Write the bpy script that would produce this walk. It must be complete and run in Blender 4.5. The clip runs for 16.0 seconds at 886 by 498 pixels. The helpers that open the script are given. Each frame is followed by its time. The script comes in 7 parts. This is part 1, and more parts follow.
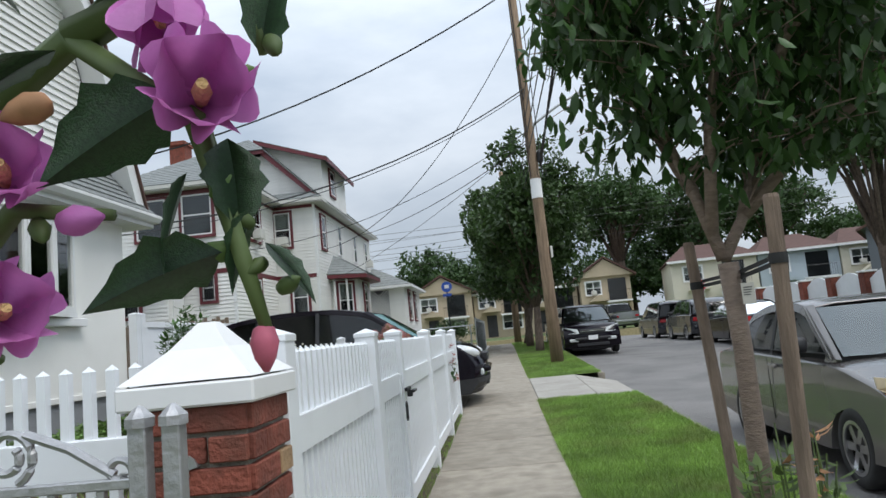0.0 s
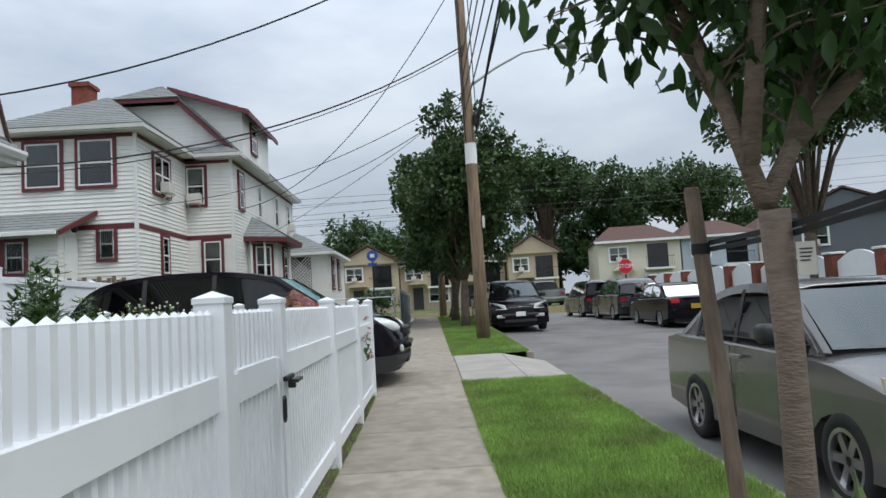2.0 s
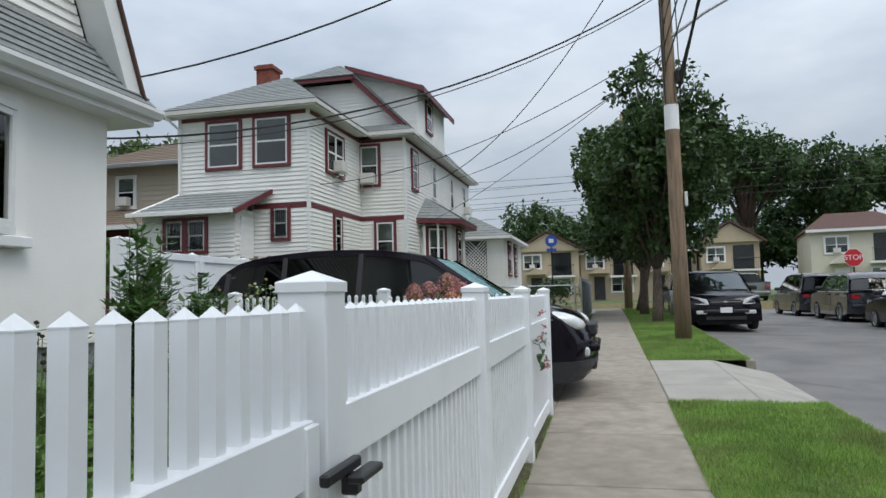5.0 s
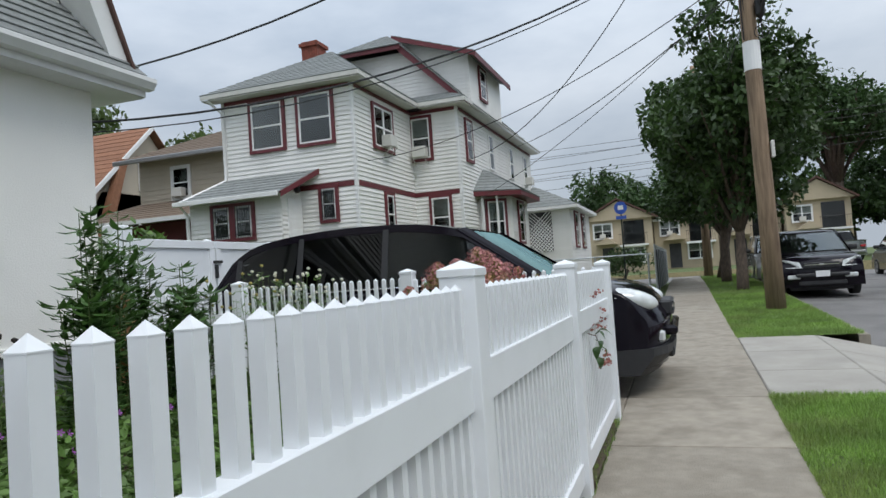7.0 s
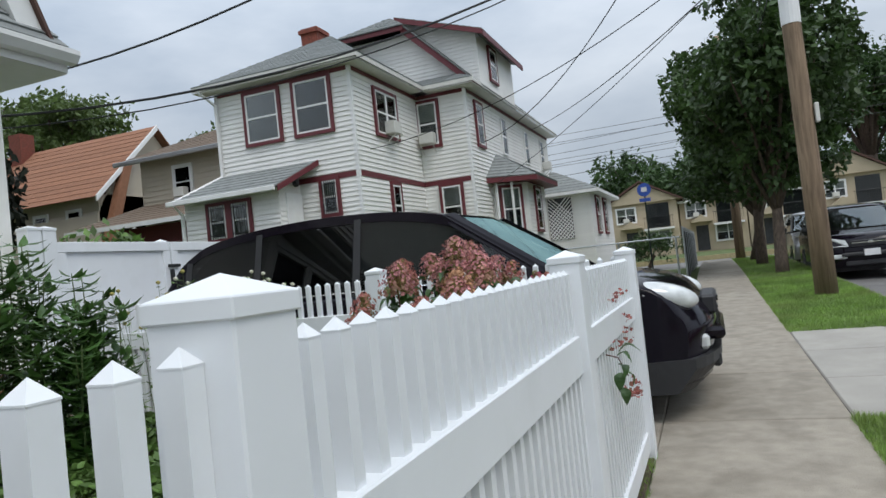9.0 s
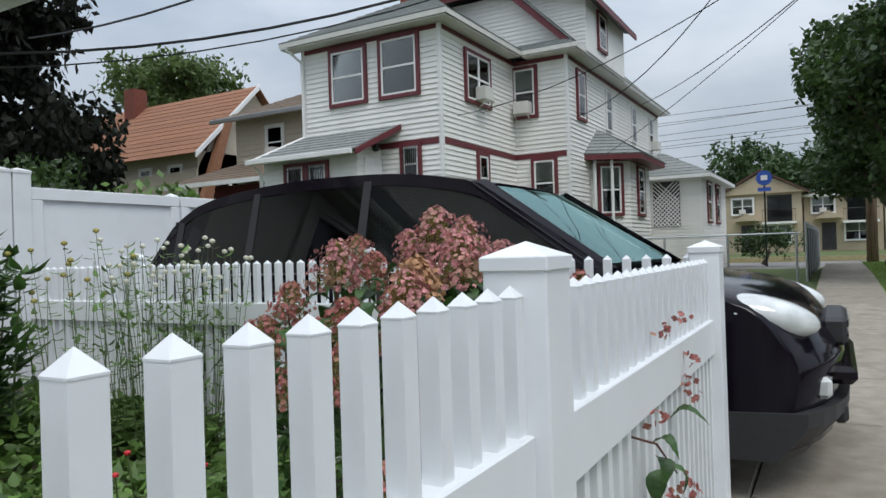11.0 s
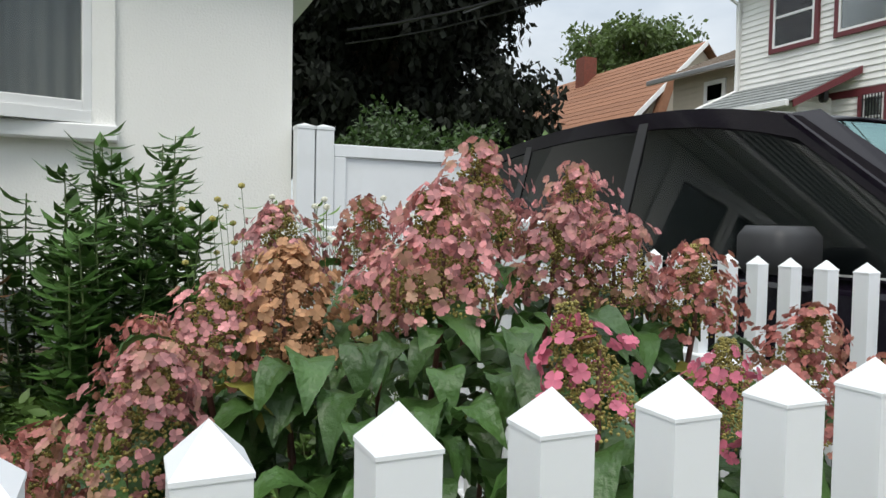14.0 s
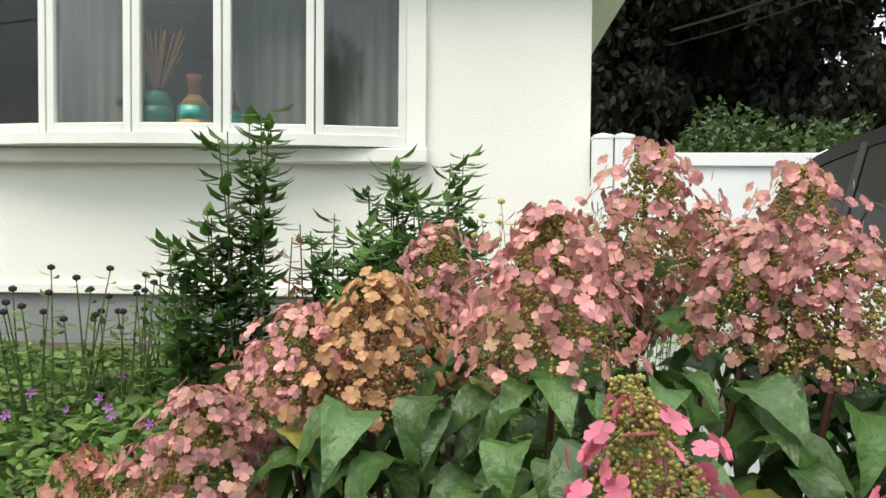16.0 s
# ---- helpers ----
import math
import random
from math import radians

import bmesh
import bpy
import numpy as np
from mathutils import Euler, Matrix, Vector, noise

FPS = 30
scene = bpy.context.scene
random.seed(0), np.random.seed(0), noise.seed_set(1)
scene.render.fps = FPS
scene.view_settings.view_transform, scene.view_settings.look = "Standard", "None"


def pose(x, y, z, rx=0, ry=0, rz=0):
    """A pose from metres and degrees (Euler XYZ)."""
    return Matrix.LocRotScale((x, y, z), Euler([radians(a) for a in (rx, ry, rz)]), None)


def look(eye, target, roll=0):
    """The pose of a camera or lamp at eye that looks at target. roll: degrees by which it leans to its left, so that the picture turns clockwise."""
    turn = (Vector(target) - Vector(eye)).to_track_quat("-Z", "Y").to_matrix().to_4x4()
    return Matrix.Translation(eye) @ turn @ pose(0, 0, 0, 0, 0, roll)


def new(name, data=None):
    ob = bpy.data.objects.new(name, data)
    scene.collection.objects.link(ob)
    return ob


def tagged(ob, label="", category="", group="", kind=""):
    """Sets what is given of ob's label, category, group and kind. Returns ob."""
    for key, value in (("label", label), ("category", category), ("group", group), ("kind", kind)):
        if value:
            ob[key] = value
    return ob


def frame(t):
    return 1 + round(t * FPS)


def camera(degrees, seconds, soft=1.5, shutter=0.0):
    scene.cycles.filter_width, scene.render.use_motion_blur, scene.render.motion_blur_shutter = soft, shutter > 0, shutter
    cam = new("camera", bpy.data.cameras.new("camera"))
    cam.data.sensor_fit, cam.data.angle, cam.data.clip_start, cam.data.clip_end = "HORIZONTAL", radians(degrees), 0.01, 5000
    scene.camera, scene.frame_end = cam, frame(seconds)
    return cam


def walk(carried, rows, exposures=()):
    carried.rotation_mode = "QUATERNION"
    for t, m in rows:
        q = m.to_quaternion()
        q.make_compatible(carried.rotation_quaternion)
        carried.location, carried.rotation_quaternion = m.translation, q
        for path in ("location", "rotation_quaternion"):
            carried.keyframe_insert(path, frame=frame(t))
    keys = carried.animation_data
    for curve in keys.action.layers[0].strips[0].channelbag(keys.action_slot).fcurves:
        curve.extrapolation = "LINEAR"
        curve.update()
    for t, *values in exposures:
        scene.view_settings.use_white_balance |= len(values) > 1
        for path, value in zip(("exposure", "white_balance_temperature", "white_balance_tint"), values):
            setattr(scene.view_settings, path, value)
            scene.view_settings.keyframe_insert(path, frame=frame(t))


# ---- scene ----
cam = camera(64.8, 16.0)
PATH = [
    (0, (-0.068, 1.288, 1.229), (-0.211, 3.268, 1.472), -5.5),
    (0.5, (-0.005, 1.568, 1.23), (-0.055, 3.557, 1.437), -3.1),
    (1, (0.002, 1.87, 1.219), (-0.029, 3.86, 1.418), -2.2),
    (1.5, (-0.024, 2.231, 1.218), (0.044, 4.22, 1.412), -2.5),
    (2, (-0.04, 2.546, 1.22), (0.012, 4.54, 1.369), -3.3),
    (2.5, (-0.135, 2.893, 1.24), (-0.126, 4.889, 1.357), -4.9),
    (3, (-0.147, 3.232, 1.229), (-0.196, 5.229, 1.331), -4.8),
    (3.5, (-0.205, 3.586, 1.237), (-0.298, 5.58, 1.353), -4.9),
    (4, (-0.204, 3.926, 1.228), (-0.434, 5.908, 1.364), -3.5),
    (6.5, (-0.18, 5.625, 1.27), (-0.795, 7.525, 1.378), -2.5),
    (7, (-0.195, 5.937, 1.263), (-0.846, 7.827, 1.339), -4.0),
    (7.5, (-0.239, 6.253, 1.262), (-0.906, 8.138, 1.319), -6.0),
    (8, (-0.268, 6.573, 1.272), (-0.938, 8.457, 1.312), -7.1),
    (8.5, (-0.333, 6.932, 1.283), (-0.96, 8.83, 1.325), -7.9),
    (9, (-0.324, 7.25, 1.282), (-1.039, 9.117, 1.34), -6.1),
    (11.5, (-0.387, 8.977, 1.29), (-1.442, 10.677, 1.276), -2.1),
    (12, (-0.409, 9.297, 1.287), (-1.573, 10.923, 1.251), -2.3),
    (12.5, (-0.424, 9.584, 1.29), (-1.76, 11.072, 1.252), -0.9),
    (13, (-0.432, 9.819, 1.295), (-1.929, 11.144, 1.241), 0.2),
    (13.5, (-0.504, 10.071, 1.309), (-2.143, 11.215, 1.247), 0.1),
    (14, (-0.525, 10.251, 1.312), (-2.349, 11.068, 1.235), 1.1),
    (14.5, (-0.599, 10.37, 1.306), (-2.516, 10.938, 1.229), 2.0),
    (15, (-0.63, 10.535, 1.313), (-2.607, 10.834, 1.247), 2.3),
    (15.5, (-0.64, 10.57, 1.324), (-2.639, 10.601, 1.259), 1.2),
    (16, (-0.646, 10.58, 1.334), (-2.641, 10.462, 1.275), 0.5),
]
walk(cam, [(t, look(eye, target, roll)) for t, eye, target, roll in PATH],
     [(0, -0.02, 6500, 10), (2, -0.08, 6500, 10), (3.5, -0.15, 6500, 10), (9, -0.15, 6500, 10), (12.5, -0.08, 6550, 10), (13.5, 0.10, 6750, 10), (14.5, 0.36, 7100, 8), (15.0, 0.58, 7300, 7), (15.5, 0.72, 7500, 6), (16, 0.78, 7550, 6)])

# ---- light: overcast daylight ----
world = bpy.data.worlds.new("overcast_sky")
world.use_nodes = True
scene.world = world
wn, wl = world.node_tree.nodes, world.node_tree.links
wn.clear()
sky = wn.new("ShaderNodeTexSky")
sky.sky_type, sky.sun_disc = "NISHITA", False
sky.sun_elevation, sky.sun_rotation = radians(52), radians(200)
sky.air_density, sky.dust_density = 1.0, 2.0
geo = wn.new("ShaderNodeTexCoord")
stretch = wn.new("ShaderNodeMapping")
stretch.inputs["Scale"].default_value = (1.0, 1.0, 2.6)
cloud = wn.new("ShaderNodeTexNoise")
cloud.inputs["Scale"].default_value, cloud.inputs["Detail"].default_value = 2.2, 6.0
cloud.inputs["Roughness"].default_value = 0.52
ramp = wn.new("ShaderNodeValToRGB")
ramp.color_ramp.elements[0].position, ramp.color_ramp.elements[0].color = 0.34, (4.38, 5.2, 6.28, 1)
ramp.color_ramp.elements[1].position, ramp.color_ramp.elements[1].color = 0.66, (7.65, 8.35, 9.2, 1)
up = wn.new("ShaderNodeSeparateXYZ")
dome_fac = wn.new("ShaderNodeMapRange")
dome_fac.inputs["From Min"].default_value, dome_fac.inputs["From Max"].default_value = 0.15, 1.0
dome_fac.inputs["To Min"].default_value, dome_fac.inputs["To Max"].default_value = 0.86, 2.6
dome_mul = wn.new("ShaderNodeMix")
dome_mul.data_type, dome_mul.blend_type = "RGBA", "MULTIPLY"
dome_mul.inputs[0].default_value = 1.0
wl.new(geo.outputs["Generated"], up.inputs[0])
wl.new(up.outputs["Z"], dome_fac.inputs["Value"])
wl.new(ramp.outputs["Color"], dome_mul.inputs[6])
wl.new(dome_fac.outputs["Result"], dome_mul.inputs[7])
blend = wn.new("ShaderNodeMix")
blend.data_type = "RGBA"
blend.inputs[0].default_value = 0.88
bg = wn.new("ShaderNodeBackground")
bg.inputs["Strength"].default_value = 0.105
wo = wn.new("ShaderNodeOutputWorld")
wl.new(geo.outputs["Generated"], stretch.inputs["Vector"])
wl.new(stretch.outputs["Vector"], cloud.inputs["Vector"])
wl.new(cloud.outputs["Fac"], ramp.inputs["Fac"])
wl.new(sky.outputs["Color"], blend.inputs[6])
wl.new(dome_mul.outputs[2], blend.inputs[7])
wl.new(blend.outputs[2], bg.inputs["Color"])
wl.new(bg.outputs["Background"], wo.inputs["Surface"])
sun = new("sun", bpy.data.lights.new("sun", "SUN"))
sun.data.energy, sun.data.angle, sun.data.color = 1.5, radians(25), (1.0, 0.97, 0.92)
sun.matrix_world = look((20, -8, 40), (0, 6, 0))

# ---- materials ----


def mat(name, color, rough=0.6, vary=0.12, scale=6.0, bump=0.0, bscale=60.0, metal=0.0, spot=None, spot_amt=0.5, spot_scale=3.0,
        island=0.0, objvar=0.0, stretch=(1, 1, 1), coat=0.0, trans=0.0, spec=0.5):
    m = bpy.data.materials.new(name)
    m.use_nodes = True
    n, l = m.node_tree.nodes, m.node_tree.links
    b = n["Principled BSDF"]
    b.inputs["Roughness"].default_value, b.inputs["Metallic"].default_value = rough, metal
    b.inputs["Coat Weight"].default_value, b.inputs["Specular IOR Level"].default_value = coat, spec
    tc = n.new("ShaderNodeTexCoord")
    mp = n.new("ShaderNodeMapping")
    mp.inputs["Scale"].default_value = stretch
    l.new(tc.outputs["Object"], mp.inputs["Vector"])
    nz = n.new("ShaderNodeTexNoise")
    nz.inputs["Scale"].default_value, nz.inputs["Detail"].default_value = scale, 5.0
    l.new(mp.outputs["Vector"], nz.inputs["Vector"])
    hsv = n.new("ShaderNodeHueSaturation")
    hsv.inputs["Color"].default_value = (*color, 1)
    mr = n.new("ShaderNodeMapRange")
    mr.inputs["From Min"].default_value, mr.inputs["From Max"].default_value = 0.3, 0.7
    mr.inputs["To Min"].default_value, mr.inputs["To Max"].default_value = 1 - vary, 1 + vary
    l.new(nz.outputs["Fac"], mr.inputs["Value"])
    val = mr.outputs["Result"]
    for amount, source in ((island, "ShaderNodeNewGeometry"), (objvar, "ShaderNodeObjectInfo")):
        if amount:
            g = n.new(source)
            r = n.new("ShaderNodeMapRange")
            r.inputs["To Min"].default_value, r.inputs["To Max"].default_value = 1 - amount, 1 + amount
            l.new(g.outputs["Random Per Island" if amount == island and source.endswith("Geometry") else "Random"], r.inputs["Value"])
            mul = n.new("ShaderNodeMath")
            mul.operation = "MULTIPLY"
            l.new(val, mul.inputs[0])
            l.new(r.outputs["Result"], mul.inputs[1])
            val = mul.outputs[0]
    l.new(val, hsv.inputs["Value"])
    out = hsv.outputs["Color"]
    if spot:
        sn = n.new("ShaderNodeTexNoise")
        sn.inputs["Scale"].default_value, sn.inputs["Detail"].default_value = spot_scale, 8.0
        l.new(mp.outputs["Vector"], sn.inputs["Vector"])
        sr = n.new("ShaderNodeMapRange")
        sr.inputs["From Min"].default_value, sr.inputs["From Max"].default_value = 0.5, 0.68
        sr.inputs["To Max"].default_value = spot_amt
        l.new(sn.outputs["Fac"], sr.inputs["Value"])
        mx = n.new("ShaderNodeMix")
        mx.data_type = "RGBA"
        mx.inputs[7].default_value = (*spot, 1)
        l.new(sr.outputs["Result"], mx.inputs[0])
        l.new(out, mx.inputs[6])
        out = mx.outputs[2]
    l.new(out, b.inputs["Base Color"])
    if trans:
        b.inputs["Subsurface Weight"].default_value = 0.0
        tr = n.new("ShaderNodeBsdfTranslucent")
        l.new(out, tr.inputs["Color"])
        add = n.new("ShaderNodeMixShader")
        add.inputs[0].default_value = trans
        l.new(b.outputs[0], add.inputs[1])
        l.new(tr.outputs[0], add.inputs[2])
        l.new(add.outputs[0], n["Material Output"].inputs["Surface"])
    if bump:
        bn = n.new("ShaderNodeTexNoise")
        bn.inputs["Scale"].default_value, bn.inputs["Detail"].default_value = bscale, 4.0
        l.new(mp.outputs["Vector"], bn.inputs["Vector"])
        bp = n.new("ShaderNodeBump")
        bp.inputs["Strength"].default_value, bp.inputs["Distance"].default_value = bump, 0.02
        l.new(bn.outputs["Fac"], bp.inputs["Height"])
        l.new(bp.outputs["Normal"], b.inputs["Normal"])
    return m


def glass_mat(name, tint, rough=0.02, see=0.5, ior=1.55, gloss=(1, 1, 1)):
    m = bpy.data.materials.new(name)
    m.use_nodes = True
    n, l = m.node_tree.nodes, m.node_tree.links
    n.remove(n["Principled BSDF"])
    t, g, f, x = (n.new("ShaderNodeBsdfTransparent"), n.new("ShaderNodeBsdfGlossy"), n.new("ShaderNodeFresnel"), n.new("ShaderNodeMixShader"))
    t.inputs["Color"].default_value = (*[see * c for c in tint], 1)
    g.inputs["Color"].default_value = (*gloss, 1)
    g.inputs["Roughness"].default_value, f.inputs["IOR"].default_value = rough, ior
    l.new(f.outputs[0], x.inputs[0]), l.new(t.outputs[0], x.inputs[1]), l.new(g.outputs[0], x.inputs[2])
    l.new(x.outputs[0], n["Material Output"].inputs["Surface"])
    return m


M_VINYL = mat("white_vinyl", (0.80, 0.82, 0.84), 0.35, 0.02, 3, spot=(0.62, 0.64, 0.62), spot_amt=0.18, spot_scale=5)
M_CONC = mat("concrete", (0.32, 0.282, 0.228), 0.88, 0.14, 9.0, 0.6, 110, spot=(0.19, 0.165, 0.13), spot_amt=0.6, spot_scale=3.4, objvar=0.10)
M_APRON = mat("pale_concrete", (0.33, 0.31, 0.275), 0.85, 0.12, 2.0, 0.3, 120, spot=(0.27, 0.25, 0.22), spot_amt=0.45, spot_scale=3.0, objvar=0.06)
M_ASPH = mat("asphalt", (0.18, 0.172, 0.165), 0.9, 0.14, 0.7, 0.4, 220, spot=(0.10, 0.098, 0.095), spot_amt=0.6, spot_scale=0.8)
M_TAR = mat("tar_crack", (0.05, 0.05, 0.05), 0.8, 0.2, 4)
M_SOIL = mat("soil", (0.09, 0.065, 0.045), 0.95, 0.35, 18, 0.6, 60)
M_LAWN = mat("lawn_soil", (0.08, 0.11, 0.03), 0.95, 0.3, 6, 0.4, 80)
M_GRASS = mat("grass_blades", (0.20, 0.33, 0.062), 0.55, 0.35, 1.6, island=0.35, trans=0.35, spot=(0.22, 0.21, 0.08), spot_amt=0.5, spot_scale=1.4)
M_STUCCO = mat("white_stucco", (0.85, 0.84, 0.80), 0.8, 0.03, 1.2, 0.25, 70, spot=(0.70, 0.69, 0.65), spot_amt=0.35, spot_scale=1.2)
M_WHITE = mat("white_paint", (0.78, 0.78, 0.77), 0.45, 0.03, 4, spot=(0.62, 0.61, 0.58), spot_amt=0.25, spot_scale=3)
M_SIDE = mat("white_siding", (0.80, 0.79, 0.76), 0.55, 0.03, 2, objvar=0.03, spot=(0.6, 0.59, 0.55), spot_amt=0.25, spot_scale=1.2)
M_BEIGE = mat("beige_siding", (0.50, 0.44, 0.35), 0.6, 0.05, 1, objvar=0.03, spot=(0.40, 0.35, 0.28), spot_amt=0.3, spot_scale=0.8)
M_TANSTUC = mat("tan_stucco", (0.46, 0.38, 0.27), 0.85, 0.08, 0.8, 0.2, 30, spot=(0.36, 0.29, 0.20), spot_amt=0.3, spot_scale=0.6)
M_CREAM = mat("cream_siding", (0.62, 0.58, 0.47), 0.7, 0.05, 0.6)
M_BLUE = mat("blue_grey_siding", (0.42, 0.48, 0.52), 0.7, 0.05, 0.6)
M_DGREY = mat("dark_grey_siding", (0.12, 0.13, 0.15), 0.7, 0.05, 0.6)
M_RED = mat("maroon_trim", (0.13, 0.022, 0.028), 0.5, 0.1, 3)
M_SHING = mat("grey_shingles", (0.24, 0.255, 0.25), 0.9, 0.12, 9, 0.5, 60, objvar=0.10, spot=(0.16, 0.17, 0.165), spot_amt=0.4, spot_scale=5)
M_SHINGB = mat("brown_shingles", (0.17, 0.125, 0.09), 0.9, 0.12, 7, 0.5, 50, objvar=0.10)
M_SHINGR = mat("rust_shingles", (0.27, 0.125, 0.07), 0.9, 0.12, 7, 0.5, 50, objvar=0.10)
M_SHINGD = mat("dark_red_roof", (0.095, 0.05, 0.04), 0.9, 0.12, 3)
M_BRICK = mat("red_brick", (0.20, 0.055, 0.035), 0.85, 0.25, 14, 0.6, 60, objvar=0.3, spot=(0.11, 0.045, 0.03), spot_amt=0.7, spot_scale=8)
M_BRICKB = mat("tan_worn_brick", (0.34, 0.22, 0.12), 0.9, 0.25, 14, 0.6, 60, objvar=0.2)
M_MORTAR = mat("mortar", (0.27, 0.25, 0.21), 0.95, 0.15, 20, 0.6, 90)
M_SILVER = mat("silver_paint_iron", (0.42, 0.42, 0.43), 0.42, 0.15, 14, 0.25, 40, metal=0.6, spot=(0.22, 0.21, 0.2), spot_amt=0.4, spot_scale=14)
M_GALV = mat("galvanised_steel", (0.45, 0.46, 0.47), 0.4, 0.1, 20, metal=0.8)
M_BLACK = mat("black_metal", (0.012, 0.012, 0.013), 0.4, 0.1, 20)
M_RUBBER = mat("rubber", (0.02, 0.02, 0.02), 0.8, 0.15, 20)
M_PLASTIC = mat("black_plastic", (0.025, 0.025, 0.027), 0.55, 0.1, 20)
M_CARBLACK = mat("black_car_paint", (0.006, 0.004, 0.008), 0.10, 0.05, 2, coat=0.05, spec=0.22)
M_CARGREY = mat("grey_car_paint", (0.145, 0.138, 0.135), 0.26, 0.06, 3, metal=0.3, coat=0.7)
M_CARIN = mat("car_interior", (0.014, 0.014, 0.015), 0.9, 0.2, 3)
M_CARBLUE = mat("dark_car_paint", (0.02, 0.022, 0.03), 0.25, 0.05, 2, coat=1.0)
M_CARWHITE = mat("white_car_paint", (0.72, 0.72, 0.71), 0.28, 0.03, 2, coat=1.0)
M_CARSILV = mat("silver_car_paint", (0.35, 0.36, 0.37), 0.3, 0.05, 2, metal=0.6, coat=1.0)
M_RIM = mat("alloy", (0.50, 0.50, 0.51), 0.3, 0.08, 10, metal=0.9)
M_CHROME = mat("chrome", (0.7, 0.7, 0.7), 0.08, 0.02, 5, metal=1.0)
M_HEAD = mat("headlight_lens", (0.62, 0.64, 0.63), 0.12, 0.2, 9, coat=1.0)
M_HEADY = mat("yellowed_headlight", (0.62, 0.50, 0.33), 0.3, 0.2, 9, coat=0.6)
M_TAIL = mat("red_lens", (0.45, 0.015, 0.02), 0.15, 0.1, 9, coat=1.0)
M_AMBER = mat("amber_lens", (0.6, 0.22, 0.04), 0.2, 0.1, 9, coat=1.0)
M_GLASS = glass_mat("window_glass", (0.9, 0.95, 0.95), see=0.85)
M_TINT = glass_mat("tinted_glass", (0.9, 0.95, 1.0), see=0.10, ior=1.45)
M_WSCREEN = glass_mat("windscreen_glass", (0.85, 1.0, 0.97), see=0.62)
M_SCREENG = glass_mat("reflective_windscreen", (0.70, 1.0, 0.96), see=0.8, ior=2.6, gloss=(0.62, 0.95, 0.92))
M_SCREENS = glass_mat("clear_windscreen", (0.9, 1.0, 0.98), see=0.8, ior=2.2, gloss=(0.80, 0.86, 0.88))
# near-black; behind panes it paints unlit rooms, elsewhere doors, underbodies and print
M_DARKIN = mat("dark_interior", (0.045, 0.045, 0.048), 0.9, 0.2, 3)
M_SEAT = mat("grey_upholstery", (0.10, 0.10, 0.105), 0.9, 0.2, 20)
M_CURTAIN = mat("grey_curtain", (0.30, 0.30, 0.29), 0.9, 0.1, 8, stretch=(1, 12, 1))
M_BLIND = mat("pale_blind", (0.52, 0.50, 0.44), 0.8, 0.1, 5)
M_WOODP = mat("weathered_pole_wood", (0.27, 0.19, 0.125), 0.85, 0.3, 2.2, 0.6, 30, stretch=(6, 6, 0.5), spot=(0.12, 0.08, 0.055), spot_amt=0.6, spot_scale=4)
M_STAKE = mat("grey_stake_wood", (0.21, 0.155, 0.115), 0.9, 0.3, 6, 0.5, 50, stretch=(4, 4, 0.5), spot=(0.10, 0.07, 0.05), spot_amt=0.5, spot_scale=8)
M_BARK = mat("brown_bark", (0.115, 0.085, 0.065), 0.9, 0.35, 9, 0.7, 40, stretch=(2, 2, 0.8), spot=(0.05, 0.04, 0.032), spot_amt=0.6, spot_scale=10)
M_BARKY = mat("young_bark", (0.20, 0.15, 0.115), 0.75, 0.18, 14, 0.5, 40, stretch=(1, 1, 3.2), spot=(0.10, 0.072, 0.055), spot_amt=0.45, spot_scale=16)
M_LEAF = mat("tree_leaves", (0.045, 0.085, 0.022), 0.5, 0.25, 0.8, island=0.4, trans=0.3)
M_LEAF2 = mat("far_leaves", (0.045, 0.09, 0.025), 0.6, 0.3, 0.4, island=0.4, trans=0.25)
M_LEAFD = mat("dark_beech_leaves", (0.014, 0.017, 0.012), 0.7, 0.3, 0.6, island=0.5, trans=0.12, spec=0.15)
M_LEAFY = mat("light_leaves", (0.10, 0.15, 0.045), 0.55, 0.3, 0.8, island=0.35, trans=0.35)
M_CHERRY = mat("cherry_leaves", (0.05, 0.115, 0.026), 0.42, 0.25, 6, island=0.35, objvar=0.2, trans=0.4)
M_HLEAF = mat("hydrangea_leaf", (0.052, 0.115, 0.028), 0.40, 0.2, 22, 0.35, 60, objvar=0.3, trans=0.22)
M_HLEAFY = mat("yellowing_leaf", (0.25, 0.24, 0.05), 0.45, 0.3, 14, 0.3, 60, trans=0.3)
M_PINK = mat("pink_petal", (0.47, 0.205, 0.205), 0.6, 0.25, 40, island=0.5, objvar=0.2, trans=0.3, spot=(0.46, 0.30, 0.17), spot_amt=0.8, spot_scale=16)
M_ROSE = mat("rose_petal", (0.62, 0.16, 0.24), 0.6, 0.2, 40, island=0.25, trans=0.3)
M_DUSKY = mat("dusky_petal", (0.42, 0.15, 0.13), 0.65, 0.25, 40, island=0.35, objvar=0.15, trans=0.25, spot=(0.36, 0.25, 0.12), spot_amt=0.6, spot_scale=16)
M_BROWNP = mat("dry_brown_petal", (0.44, 0.235, 0.12), 0.7, 0.25, 40, island=0.3, trans=0.25)
M_BUD = mat("green_gold_buds", (0.26, 0.22, 0.06), 0.7, 0.25, 60, island=0.35)
M_STEM = mat("red_brown_stem", (0.10, 0.035, 0.025), 0.6, 0.2, 30)
M_GSTEM = mat("green_stem", (0.09, 0.13, 0.04), 0.6, 0.2, 30)
M_LILY = mat("lily_leaf", (0.068, 0.145, 0.034), 0.45, 0.25, 10, island=0.3, trans=0.25)
